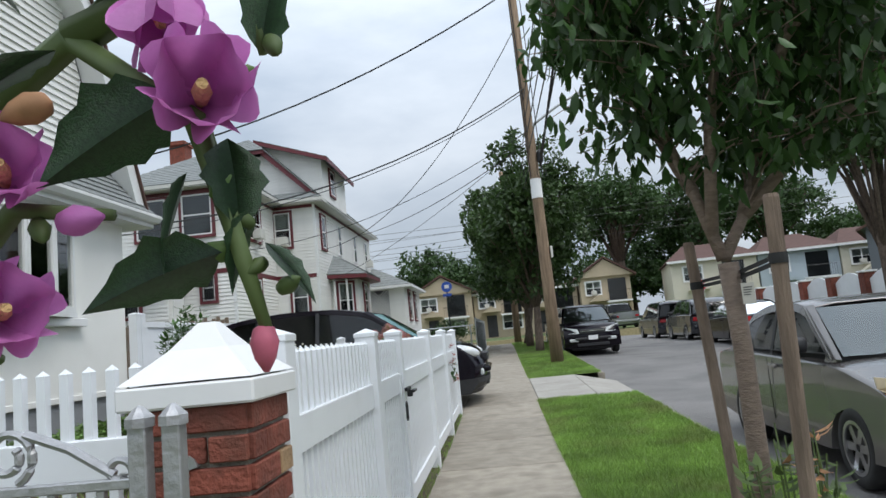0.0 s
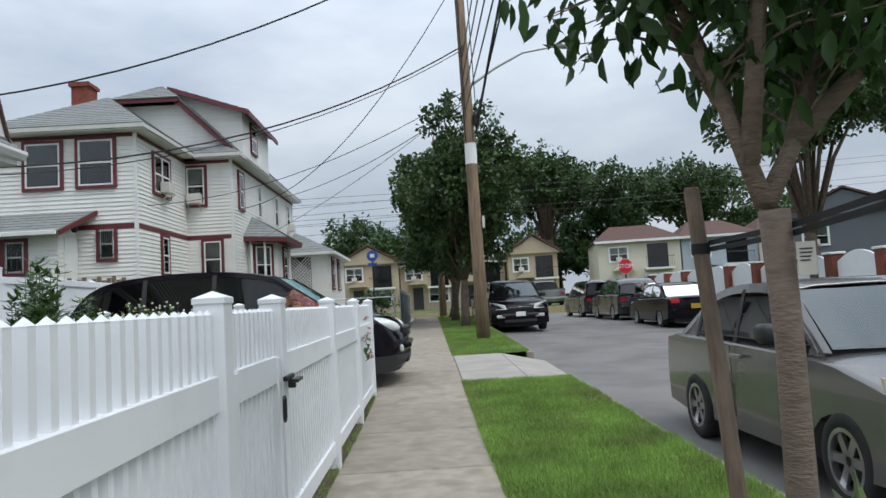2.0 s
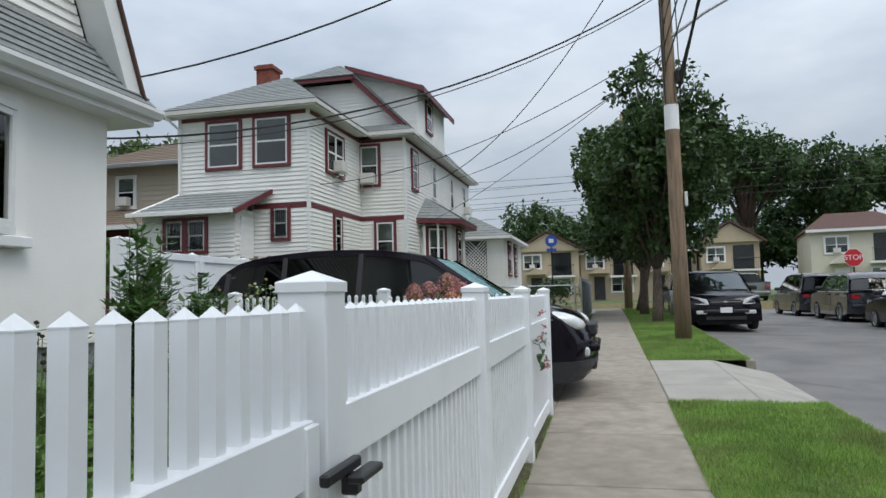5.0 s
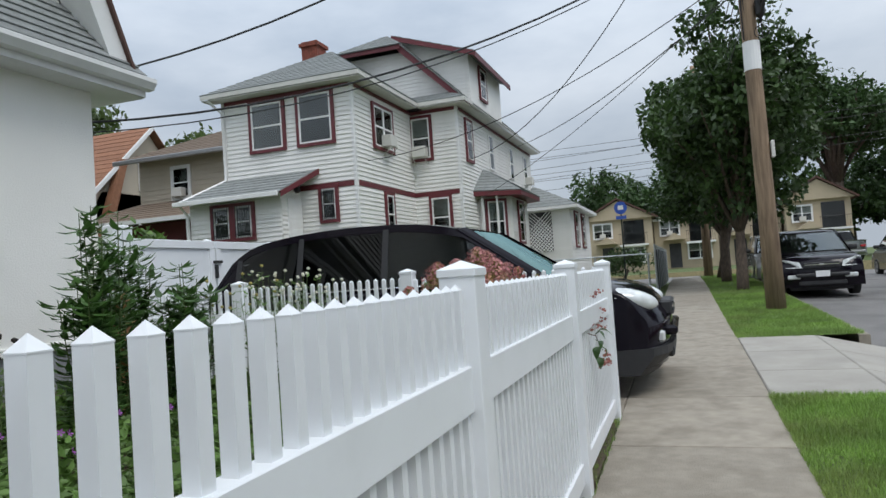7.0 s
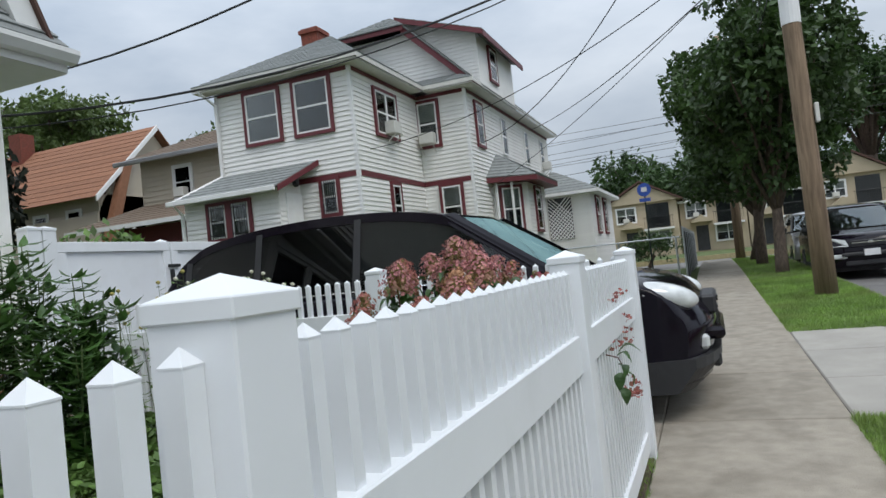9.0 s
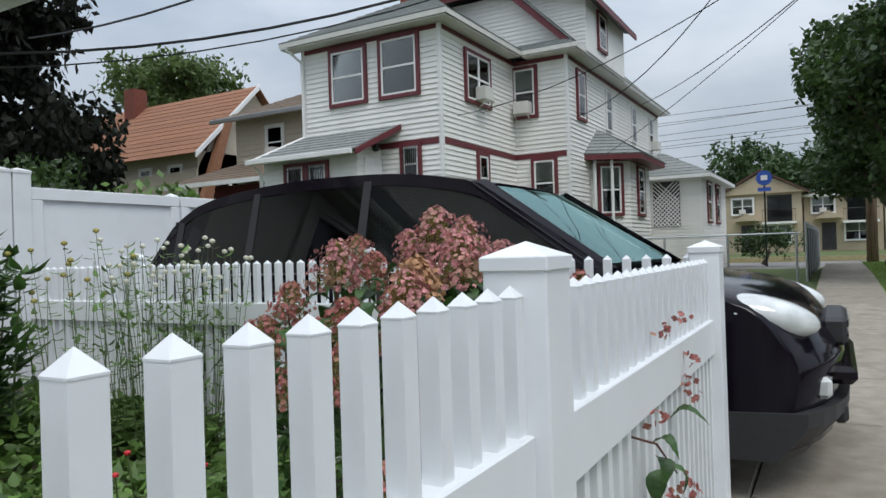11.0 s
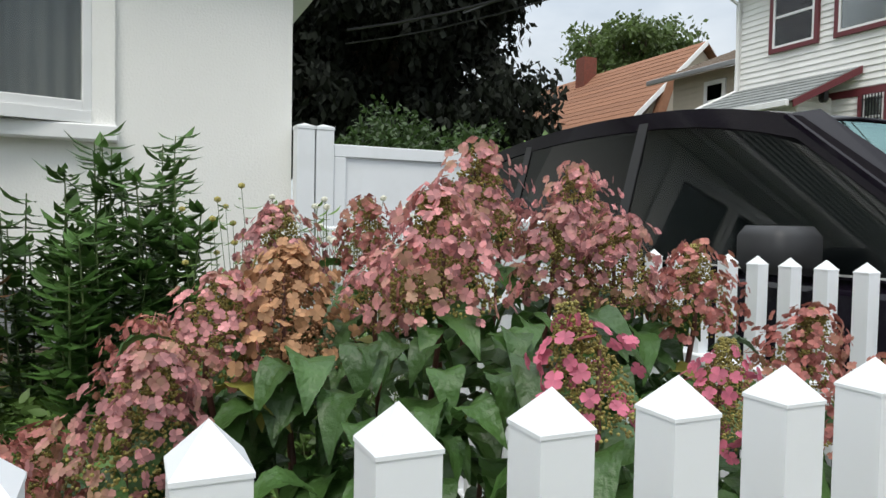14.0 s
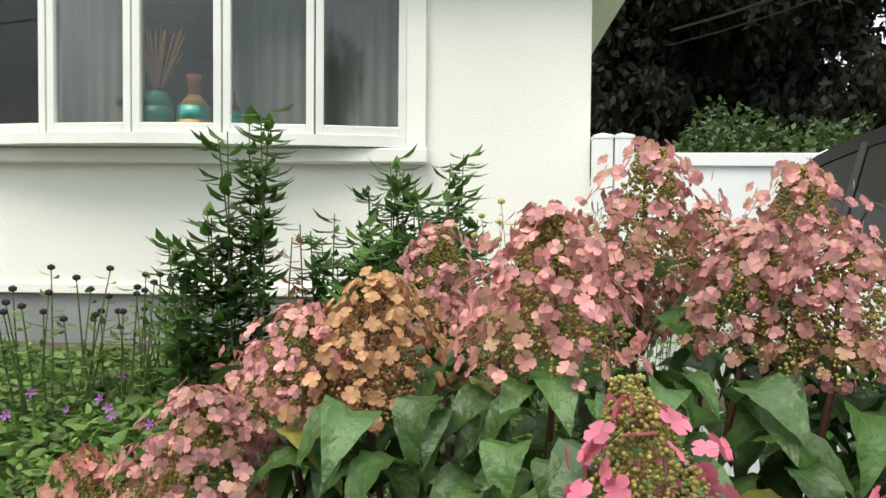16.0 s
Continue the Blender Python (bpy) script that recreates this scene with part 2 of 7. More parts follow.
M_COVER = mat("garden_leaves", (0.12, 0.21, 0.05), 0.55, 0.35, 3, island=0.45, trans=0.3)
M_SEEDH = mat("dark_seed_heads", (0.022, 0.016, 0.014), 0.9, 0.3, 50)
M_WPETAL = mat("white_petal", (0.75, 0.73, 0.62), 0.6, 0.1, 30, trans=0.3)
M_PURP = mat("purple_petal", (0.36, 0.10, 0.42), 0.6, 0.2, 30, trans=0.3)
M_MAUVE = mat("mauve_petal", (0.62, 0.22, 0.55), 0.55, 0.15, 30, 0.2, 40, trans=0.4, objvar=0.1)
M_YELLOW = mat("yellow_petal", (0.62, 0.42, 0.04), 0.6, 0.2, 30, trans=0.3)
M_PISTIL = mat("pale_pistil", (0.75, 0.50, 0.22), 0.8, 0.15, 90, 0.6, 200)
M_ROSLEAF = mat("dark_shrub_leaf", (0.022, 0.06, 0.02), 0.4, 0.3, 30, 0.3, 60, objvar=0.2, trans=0.2)
M_SIGNRED = mat("red_sign", (0.55, 0.02, 0.03), 0.4, 0.05, 4)
M_SIGNWHITE = mat("white_sign", (0.8, 0.8, 0.8), 0.4, 0.03, 4)
M_SIGNBLUE = mat("blue_sign", (0.03, 0.09, 0.42), 0.4, 0.05, 4)
M_TURQ = mat("turquoise_glaze", (0.05, 0.30, 0.28), 0.35, 0.25, 20)
M_TERRA = mat("terracotta", (0.30, 0.10, 0.05), 0.6, 0.2, 20)
M_OCHRE = mat("ochre_glaze", (0.42, 0.25, 0.08), 0.45, 0.2, 20)
M_STRAW = mat("dried_straw", (0.42, 0.20, 0.09), 0.8, 0.2, 30)
M_GREENMESH = mat("dark_green_screen", (0.012, 0.022, 0.018), 0.7, 0.2, 6)
M_FOUND = mat("grey_foundation", (0.25, 0.26, 0.27), 0.85, 0.12, 3, 0.3, 40)
M_AC = mat("window_unit_plastic", (0.62, 0.61, 0.57), 0.5, 0.05, 6)
M_YELCURB = mat("yellow_paint", (0.34, 0.29, 0.15), 0.8, 0.2, 8)

# ---- mesh helpers ----


def part(name, bm, material, parent=None, label="", smooth=False):
    if isinstance(bm, bmesh.types.BMesh):
        me = bpy.data.meshes.new(name)
        bm.to_mesh(me)
        bm.free()
    else:
        me = bm
    me.materials.clear()
    me.materials.append(material)
    if smooth:
        me.polygons.foreach_set("use_smooth", [True] * len(me.polygons))
    if name in ("body", "cabin_interior"):
        me.polygons.foreach_set("use_smooth", [True] * len(me.polygons))
        me.set_sharp_from_angle(angle=radians(38))
    ob = new(name, me)
    if parent:
        ob.parent = parent
    if label:
        ob["label"] = label
    return ob


def thing(name, label, category, at=(0, 0, 0), group="", kind="", rz=0.0):
    e = new(name)
    e.empty_display_size = 0.1
    e.matrix_world = pose(*at, 0, 0, rz)
    return tagged(e, label, category, group, kind)


def box(bm, x0, x1, y0, y1, z0, z1, bevel=0.0):
    v = [bm.verts.new((x, y, z)) for x in (x0, x1) for y in (y0, y1) for z in (z0, z1)]
    f = [bm.faces.new([v[i] for i in q]) for q in ((0, 1, 3, 2), (4, 6, 7, 5), (0, 4, 5, 1), (2, 3, 7, 6), (0, 2, 6, 4), (1, 5, 7, 3))]
    if bevel:
        bmesh.ops.bevel(bm, geom=list({e for q in f for e in q.edges}), offset=bevel, segments=1, affect="EDGES")
    return v


def box_bm(*a, bevel=0.0):
    bm = bmesh.new()
    box(bm, *a, bevel=bevel)
    return bm


def poly(bm, pts):
    return bm.faces.new([bm.verts.new(p) for p in pts])


def extrude_poly(bm, pts, vec):
    """A solid from a closed outline and a push."""
    a = [bm.verts.new(p) for p in pts]
    b = [bm.verts.new(Vector(p) + Vector(vec)) for p in pts]
    bm.faces.new(a), bm.faces.new(b[::-1])
    for i in range(len(a)):
        j = (i + 1) % len(a)
        bm.faces.new((a[j], a[i], b[i], b[j]))
    bmesh.ops.recalc_face_normals(bm, faces=bm.faces)


def tube(bm, pts, radii, seg=8, cap=True):
    """A tapered round bar along points."""
    pts = [Vector(p) for p in pts]
    if not hasattr(radii, "__len__"):
        radii = [radii] * len(pts)
    rings = []
    for i, p in enumerate(pts):
        d = (pts[min(i + 1, len(pts) - 1)] - pts[max(i - 1, 0)]).normalized()
        a = d.orthogonal().normalized() if abs(d.z) > 0.9 else d.cross(Vector((0, 0, 1))).normalized()
        b = d.cross(a)
        rings.append([bm.verts.new(p + radii[i] * (math.cos(2 * math.pi * k / seg) * a + math.sin(2 * math.pi * k / seg) * b)) for k in range(seg)])
    for r, s in zip(rings, rings[1:]):
        for k in range(seg):
            bm.faces.new((r[k], r[(k + 1) % seg], s[(k + 1) % seg], s[k]))
    if cap and seg > 2:
        bm.faces.new(rings[0][::-1]), bm.faces.new(rings[-1])


def lathe(bm, profile, centre=(0, 0, 0), seg=20):
    """A turned body from (radius, height) pairs."""
    rings = [[bm.verts.new((centre[0] + r * math.cos(2 * math.pi * k / seg), centre[1] + r * math.sin(2 * math.pi * k / seg), centre[2] + z)) for k in range(seg)] for r, z in profile]
    for r, s in zip(rings, rings[1:]):
        for k in range(seg):
            bm.faces.new((r[k], r[(k + 1) % seg], s[(k + 1) % seg], s[k]))
    bm.faces.new(rings[0][::-1]), bm.faces.new(rings[-1])


def mesh_np(name, verts, faces):
    """A mesh from arrays of corners and equal-sided faces."""
    me = bpy.data.meshes.new(name)
    n, k = faces.shape
    me.vertices.add(len(verts))
    me.vertices.foreach_set("co", np.ascontiguousarray(verts, dtype=np.float32).ravel())
    me.loops.add(n * k)
    me.loops.foreach_set("vertex_index", faces.astype(np.int32).ravel())
    me.polygons.add(n)
    me.polygons.foreach_set("loop_start", np.arange(0, n * k, k, dtype=np.int32))
    me.update(calc_edges=True)
    return me


def scatter(name, shape, tris, at, turn, size):
    """Many copies of one small leaf shape joined into one mesh: places (n,3), turns (n,3,3), sizes (n,)."""
    shape, tris = np.array(shape, float), np.array(tris)
    v = np.einsum("nij,kj->nki", turn, shape) * size[:, None, None] + at[:, None, :]
    f = tris[None] + (np.arange(len(at)) * len(shape))[:, None, None]
    return mesh_np(name, v.reshape(-1, 3), f.reshape(-1, tris.shape[1]))


def turns(rng, n, droop=None, spread=1.0):
    """Random rotation matrices; droop turns the leaf's long side (+x) downward."""
    d = rng.normal(size=(n, 3)) * (1, 1, spread)
    if droop is not None:
        d[:, 2] -= droop
    d /= np.linalg.norm(d, axis=1, keepdims=True)
    u = rng.normal(size=(n, 3)) + (0, 0, 0.8)
    w = np.cross(d, u)
    w /= np.linalg.norm(w, axis=1, keepdims=True)
    return np.stack([d, w, np.cross(d, w)], -1)


LEAF4 = [(0, 0, 0), (0.5, 0.27, 0.04), (1, 0, 0), (0.5, -0.27, 0.04)]
QUAD1 = [(0, 1, 2, 3)]
LEAF8 = [(0, 0, 0), (0.25, 0.2, 0.05), (0.6, 0.22, 0.04), (1, 0, -0.12), (0.6, -0.22, 0.04), (0.25, -0.2, 0.05), (0.3, 0, 0), (0.65, 0, -0.02)]
TRI8 = [(0, 6, 1), (1, 6, 2), (2, 6, 7), (2, 7, 3), (3, 7, 4), (4, 7, 6), (4, 6, 5), (5, 6, 0)]


def ground_z(y):
    return 0.03 + 0.02 * max(0.0, min(y, 30.0) - 9.0)


def road_z(x, y):
    return ground_z(y) - 0.22 - 0.03 * max(0.0, min(x - 1.85, 7.5)) * max(0.0, min((y - 9) / 15, 1.0))


def yard_z(x, y):
    """The front garden climbs gently to the house."""
    return 0.06 + 0.40 * max(0.0, min((-x - 0.9) / 4.3, 1.0))
# ---- ground, road and pavement ----


def sheet(name, xs, ys, fz, material, label, category, lift=0.0):
    v = np.array([(x, y, fz(x, y) + lift) for y in ys for x in xs], float)
    nx = len(xs)
    f = np.array([(j * nx + i, j * nx + i + 1, (j + 1) * nx + i + 1, (j + 1) * nx + i) for j in range(len(ys) - 1) for i in range(nx - 1)])
    ob = part(name, mesh_np(name, v, f), material)
    return tagged(ob, label, category, kind="structure")


sheet("ground", [-900, -200, -60, -30, -6, 0, 0.36, 0.42, 2, 9, 12, 40, 200, 900], [-900, -100, -20, 0, 9, 14, 20, 25, 30, 60, 120, 300, 900],
      lambda x, y: ground_z(y) - (0.6 if 0.4 < x < 12 or y > 35 else 0.06), M_LAWN, "green and earthy ground of the neighbourhood", "ground")
YS = [-40, -20, -10] + [float(v) for v in np.arange(-5, 40.1, 1.5)] + [44.0, 48.5]
sheet("road", [1.86, 2.6, 3.5, 4.5, 5.5, 6.5, 7.5, 8.5, 9.3], YS, road_z, M_ASPH, "grey patched asphalt street with cracks", "road")
sheet("road_crossing", [-120, -60, -30, -10, -3, 1.85], [38.0, 43.0, 48.5], road_z, M_ASPH, "grey asphalt cross street", "road")
sheet("road_crossing_east", [9.3, 14, 30, 60, 120], [38.0, 43.0, 48.5], road_z, M_ASPH, "grey asphalt cross street", "road")
sheet("garden_ground", [-14.5, -5.4, -5.0, -4.0, -3.0, -2.0, -1.0, -0.86], [3.1, 5, 7, 9, 10, 11.42], yard_z, M_SOIL, "dark soil of the front garden", "soil")
sheet("neighbour_ground", [-12, -5, -0.9], [-14, 0, 3.09], lambda x, y: 0.03, M_LAWN, "grass of the adjoining front garden", "ground")
sheet("soil_strip", [-0.86, -0.755], [-4.0, 3, 6, 9, 11.45], lambda x, y: ground_z(y) + 0.012, M_SOIL, "narrow bare soil strip along the fence", "soil")


def slab(bm, x0, x1, y0, y1, fz, depth=0.12, lip=0.012):
    """A cast slab with eased edges that follows the slope."""
    c = [(x0, y0), (x1, y0), (x1, y1), (x0, y1)]
    lo = [bm.verts.new((x, y, fz(x, y) - depth)) for x, y in c]
    mid = [bm.verts.new((x, y, fz(x, y) - lip)) for x, y in c]
    cx, cy = (x0 + x1) / 2, (y0 + y1) / 2
    ins = [(x + (lip if x < cx else -lip), y + (lip if y < cy else -lip)) for x, y in c]
    top = [bm.verts.new((x, y, fz(x, y))) for x, y in ins]
    bm.faces.new(top)
    for a, b in ((lo, mid), (mid, top)):
        for i in range(4):
            j = (i + 1) % 4
            bm.faces.new((a[i], a[j], b[j], b[i]))


pavement = thing("pavement", "worn grey concrete pavement of square slabs", "pavement", kind="structure")
gx = lambda x, y: ground_z(y) + 0.004
y0 = -6.05
while y0 < 37.5:
    bm = bmesh.new()
    slab(bm, -0.755, 0.378, y0 + 0.010, y0 + 1.510, gx, lip=0.006)
    part("slab", bm, M_CONC, pavement)
    y0 += 1.52
apron = thing("driveway_apron", "pale concrete driveway apron sloping to the street", "driveway", kind="structure")
az = lambda x, y: ground_z(y) + 0.006 - 0.20 * max(0.0, (x - 1.302) / 0.85)
for xa, xb in ((0.386, 1.30), (1.304, 2.15)):
    for ya, yb in ((12.15, 13.4), (13.404, 14.65), (14.654, 15.95)):
        bm = bmesh.new()
        slab(bm, xa, xb, ya, yb, az)
        part("slab", bm, M_APRON, apron)
driveway = thing("driveway", "light concrete driveway beside the white house", "driveway", kind="structure")
for xa, xb in ((-2.3, -0.76), (-3.9, -2.304), (-5.6, -3.904)):
    for ya, yb in ((11.5, 13.5), (13.504, 15.6)):
        bm = bmesh.new()
        slab(bm, xa, xb, ya, yb, lambda x, y: ground_z(y) + 0.004 + 0.01 * max(0, -x - 0.76))
        part("slab", bm, M_CONC, driveway)
for name, ya, yb in (("kerb", -40, 12.1), ("kerb_far", 16.0, 38.0)):
    v = bmesh.new()
    n = 30
    for i in range(n):
        a, b = ya + (yb - ya) * i / n, ya + (yb - ya) * (i + 1) / n
        slab(v, 1.80, 1.93, a + 0.003, b - 0.003, lambda x, y: ground_z(y) - 0.01, 0.45, 0.01)
    tagged(part(name, v, M_CONC), "low weathered concrete kerb edging the grass", "kerb", kind="structure")
bm = bmesh.new()
for i in range(40):
    a = -30 + 68 * i / 40
    slab(bm, 9.25, 9.4, a, a + 1.69, lambda x, y: road_z(x, y) + 0.12, 0.3, 0.01)
tagged(part("kerb_east", bm, M_CONC), "concrete kerb on the opposite side of the street", "kerb", kind="structure")
sheet("pavement_east", [9.4, 10.6, 11.8], YS[:-2], lambda x, y: road_z(9.3, y) + 0.11, M_APRON, "pale concrete pavement across the street", "pavement")
sheet("ground_far", [-120, 0, 9, 30, 120], [48.6, 55, 100], lambda x, y: 0.46, M_LAWN, "grass verge beyond the cross street", "ground")
bm = bmesh.new()
box(bm, -60, 60, 48.5, 48.65, -0.1, 0.5)
tagged(part("kerb_crossing", bm, M_YELCURB), "faded yellow painted kerb of the cross street", "kerb", kind="structure")

# cracks in the asphalt
rng = np.random.default_rng(5)
bm = bmesh.new()
for sx, sy, ang, ln in ((2.6, 9.6, 0.4, 2.2), (3.3, 11.5, 1.9, 1.8), (3.0, 10.2, -0.6, 1.5), (4.4, 13.0, 0.2, 2.4), (2.8, 14.5, 1.3, 1.6), (5.0, 17.5, 2.6, 3.0)):
    p, a = Vector((sx, sy)), ang
    for k in range(int(ln / 0.12)):
        a += rng.normal() * 0.35
        q = p + Vector((math.cos(a), math.sin(a))) * 0.12
        s = Vector((-math.sin(a), math.cos(a))) * rng.uniform(0.004, 0.012)
        poly(bm, [(*(p - s), road_z(*p) + 0.005), (*(q - s), road_z(*q) + 0.005), (*(q + s), road_z(*q) + 0.005), (*(p + s), road_z(*p) + 0.005)])
        p = q
tagged(part("road_cracks", bm, M_TAR), "dark branching cracks in the asphalt", "road crack", kind="stuff")

# grass verges: soil bed and blades
for name, ya, yb in (("verge", -6.0, 12.12), ("verge_far", 15.98, 37.9)):
    sheet(name, [0.40, 0.7, 1.1, 1.5, 1.79], list(np.linspace(ya, yb, 16)), lambda x, y: ground_z(y) + 0.006, M_LAWN, "green grass verge between pavement and street", "grass verge")


def blades(name, n, region, fz, h, seed, label):
    r = np.random.default_rng(seed)
    x, y = r.uniform(region[0], region[1], n), r.uniform(region[2], region[3], n)
    clump = np.array([noise.noise((a * 1.3, b * 1.3, 3)) + 0.6 * noise.noise((a * 5, b * 5, 7)) for a, b in zip(x, y)])
    ht = h * (0.62 + 0.5 * r.random(n)) * (1 + 0.5 * clump)
    ang, lean = r.uniform(0, 6.28, n), r.uniform(0.1, 0.9, n)
    w = r.uniform(0.0018, 0.004, n)
    z = np.array([fz(a, b) for a, b in zip(x, y)])
    cx, sx = np.cos(ang), np.sin(ang)
    v = np.stack([np.stack([x - w * sx, y + w * cx, z], -1), np.stack([x + w * sx, y - w * cx, z], -1),
                  np.stack([x + lean * ht * cx, y + lean * ht * sx, z + ht * (1 - 0.35 * lean)], -1)], 1)
    me = mesh_np(name, v.reshape(-1, 3), np.arange(3 * n).reshape(-1, 3))
    return tagged(part(name, me, M_GRASS), label, "grass", kind="stuff")


gz2 = lambda x, y: ground_z(y) + 0.004
blades("grass", 150000, (0.36, 1.86, 3.2, 12.2), gz2, 0.06, 1, "short bright green grass on the verge")
blades("grass_by_pole", 50000, (0.36, 1.86, 15.9, 24), gz2, 0.06, 2, "short green grass around the utility pole")
blades("grass_beyond", 22000, (0.36, 1.86, 24, 37.9), gz2, 0.07, 3, "green grass under the street trees")
blades("weeds_by_fence", 2600, (-0.86, -0.74, 3.0, 11.5), gz2, 0.05, 4, "sparse weeds in the soil along the fence")
blades("lawn_behind_gate", 9000, (-5.0, -1.0, 3.3, 7.5), yard_z, 0.06, 5, "patchy garden lawn behind the fence")

# ---- the white picket fence ----
PICK_W, POST_W = 0.0146, 0.0535


def picket_mesh(zb, zt):
    bm = bmesh.new()
    w = PICK_W
    lo = [bm.verts.new((sx * w, sy * w, zb)) for sx, sy in ((-1, -1), (1, -1), (1, 1), (-1, 1))]
    up = [bm.verts.new((sx * w, sy * w, zt - 0.0195)) for sx, sy in ((-1, -1), (1, -1), (1, 1), (-1, 1))]
    o = w + 0.0006
    c0 = [bm.verts.new((sx * o, sy * o, zt - 0.0198)) for sx, sy in ((-1, -1), (1, -1), (1, 1), (-1, 1))]
    c1 = [bm.verts.new((sx * o, sy * o, zt - 0.0178)) for sx, sy in ((-1, -1), (1, -1), (1, 1), (-1, 1))]
    tip = bm.verts.new((0, 0, zt))
    bm.faces.new(lo[::-1])
    for i in range(4):
        j = (i + 1) % 4
        bm.faces.new((lo[i], lo[j], up[j], up[i])), bm.faces.new((up[i], up[j], c0[j], c0[i]))
        bm.faces.new((c0[i], c0[j], c1[j], c1[i])), bm.faces.new((c1[i], c1[j], tip))
    me = bpy.data.meshes.new("picket")
    bm.to_mesh(me)
    bm.free()
    me.materials.append(M_VINYL)
    return me


def post_mesh(zb, zt, half=POST_W):
    bm = bmesh.new()
    box(bm, -half, half, -half, half, zb, zt - 0.042, 0.003)
    o = half + 0.004
    box(bm, -o, o, -o, o, zt - 0.047, zt - 0.024, 0.002)
    b = [bm.verts.new((sx * (o - 0.001), sy * (o - 0.001), zt - 0.0245)) for sx, sy in ((-1, -1), (1, -1), (1, 1), (-1, 1))]
    tip = bm.verts.new((0, 0, zt))
    for i in range(4):
        bm.faces.new((b[i], b[(i + 1) % 4], tip))
    me = bpy.data.meshes.new("post")
    bm.to_mesh(me)
    bm.free()
    me.materials.append(M_VINYL)
    return me


PICKET, POST = picket_mesh(0.13, 1.236), post_mesh(-0.1, 1.303)


def put(name, me, parent, x, y, z=0.0, rz=0.0):
    o = new(name, me)
    o.parent = parent
    o.matrix_basis = pose(x, y, z, 0, 0, rz)
    return o


def fence_run(parent, a, b, pickets=True, ends=(POST_W, POST_W), lift=0.0):
    """Two rails and their pickets from post centre a to post centre b."""
    a, b = Vector(a), Vector(b)
    d, ln = (b - a).normalized(), (b - a).length
    ang = math.degrees(math.atan2(d.y, d.x))
    s0, s1 = ends[0], ln - ends[1]
    for zb, zt in ((0.882, 1.008), (0.13, 0.235)):
        o = part("rail", box_bm(s0, s1, -0.028, 0.028, zb, zt, bevel=0.003), M_VINYL, parent)
        o.matrix_basis = pose(a.x, a.y, lift, 0, 0, ang)
    n = round((s1 - s0 - 0.0300) / 0.0768)
    step = (s1 - s0 - 0.0300) / n
    for i in range(n + 1):
        p = a + d * (s0 + 0.0150 + i * step)
        put("picket", PICKET, parent, p.x, p.y, lift, ang)


FX = -0.8
POSTS = [3.5, 5.043, 5.985, 7.842, 9.673, 11.42]
front_fence = thing("picket_fence", "white vinyl picket fence with square capped posts along the pavement", "fence")
for y in POSTS:
    put("post", POST, front_fence, FX, y)
for a, b in ((3.5, 5.043), (5.985, 7.842), (7.842, 9.673), (9.673, 11.42)):
    fence_run(front_fence, (FX, a), (FX, b))
gate = thing("garden_gate", "white vinyl picket gate with black latch and handle, closed", "gate")
fence_run(gate, (FX + 0.01, 5.043), (FX + 0.01, 5.985), ends=(0.085, 0.085))
for yy in (5.15, 5.885):
    part("stile", box_bm(FX - 0.02, FX + 0.045, yy - 0.03, yy + 0.03, 0.13, 1.0, bevel=0.003), M_VINYL, gate)
bm = bmesh.new()
box(bm, FX + 0.064, FX + 0.085, 5.86, 6.04, 0.888, 0.912, 0.004)
box(bm, FX + 0.064, FX + 0.10, 5.97, 6.0, 0.845, 0.888, 0.004)
box(bm, FX + 0.085, FX + 0.12, 5.95, 6.08, 0.872, 0.890, 0.004)
part("latch", bm, M_BLACK, gate, "black metal gate latch")
bm = bmesh.new()
tube(bm, [(FX + 0.075, 5.83 + 0.022 * math.cos(k * math.pi / 8), 0.767 + (0.035 if k % 16 < 8 else -0.035) + 0.022 * math.sin(k * math.pi / 8)) for k in range(17)], 0.006, 8)
part("pull_handle", bm, M_BLACK, gate, "black pull handle")
back_fence = thing("picket_fence", "white vinyl picket fence along the driveway behind the shrubs", "fence")
BX = [-0.8, -2.42, -4.1, -5.25]
for x in BX[1:-1]:
    put("post", POST, back_fence, x, 11.43, 0.04)
for a, b in zip(BX, BX[1:]):
    fence_run(back_fence, (a, 11.43), (b, 11.43), lift=0.04 if a < -1 else 0.02)
side_fence = thing("picket_fence", "white vinyl picket fence dividing the front gardens", "fence")
SX = [-0.86, -2.7, -4.5]
for x in SX[1:]:
    put("post", POST, side_fence, x, 3.45)
for a, b in zip(SX, SX[1:]):
    fence_run(side_fence, (a, 3.45), (b, 3.45))

# tall white driveway gate beside the house
tall = thing("driveway_gate", "tall white vinyl panel gate across the driveway with black latch", "gate", at=(-0.09, 0.02, 0))
TALL = post_mesh(0.0, 2.0, 0.064)
for y in (11.36, 11.5):
    put("post", TALL, tall, -5.42, y)
ym = 11.57
for w in (1.32, 1.32, 1.3):
    zt = 1.86
    part("panel", box_bm(-5.44, -5.40, ym + 0.05, ym + w - 0.05, 0.2, zt - 0.03), M_VINYL, tall)
    bm = bmesh.new()
    box(bm, -5.455, -5.375, ym, ym + w, zt - 0.09, zt, 0.004)
    box(bm, -5.455, -5.375, ym, ym + 0.09, 0.2, zt - 0.092, 0.004)
    box(bm, -5.455, -5.375, ym + w - 0.09, ym + w, 0.2, zt - 0.092, 0.004)
    box(bm, -5.455, -5.375, ym + 0.092, ym + w - 0.092, 0.2, 0.32, 0.004)
    part("frame", bm, M_VINYL, tall)
    ym += w + 0.02
    put("post", post_mesh(0.0, 1.9, 0.04), tall, -5.50, ym - 0.01)
bm = bmesh.new()
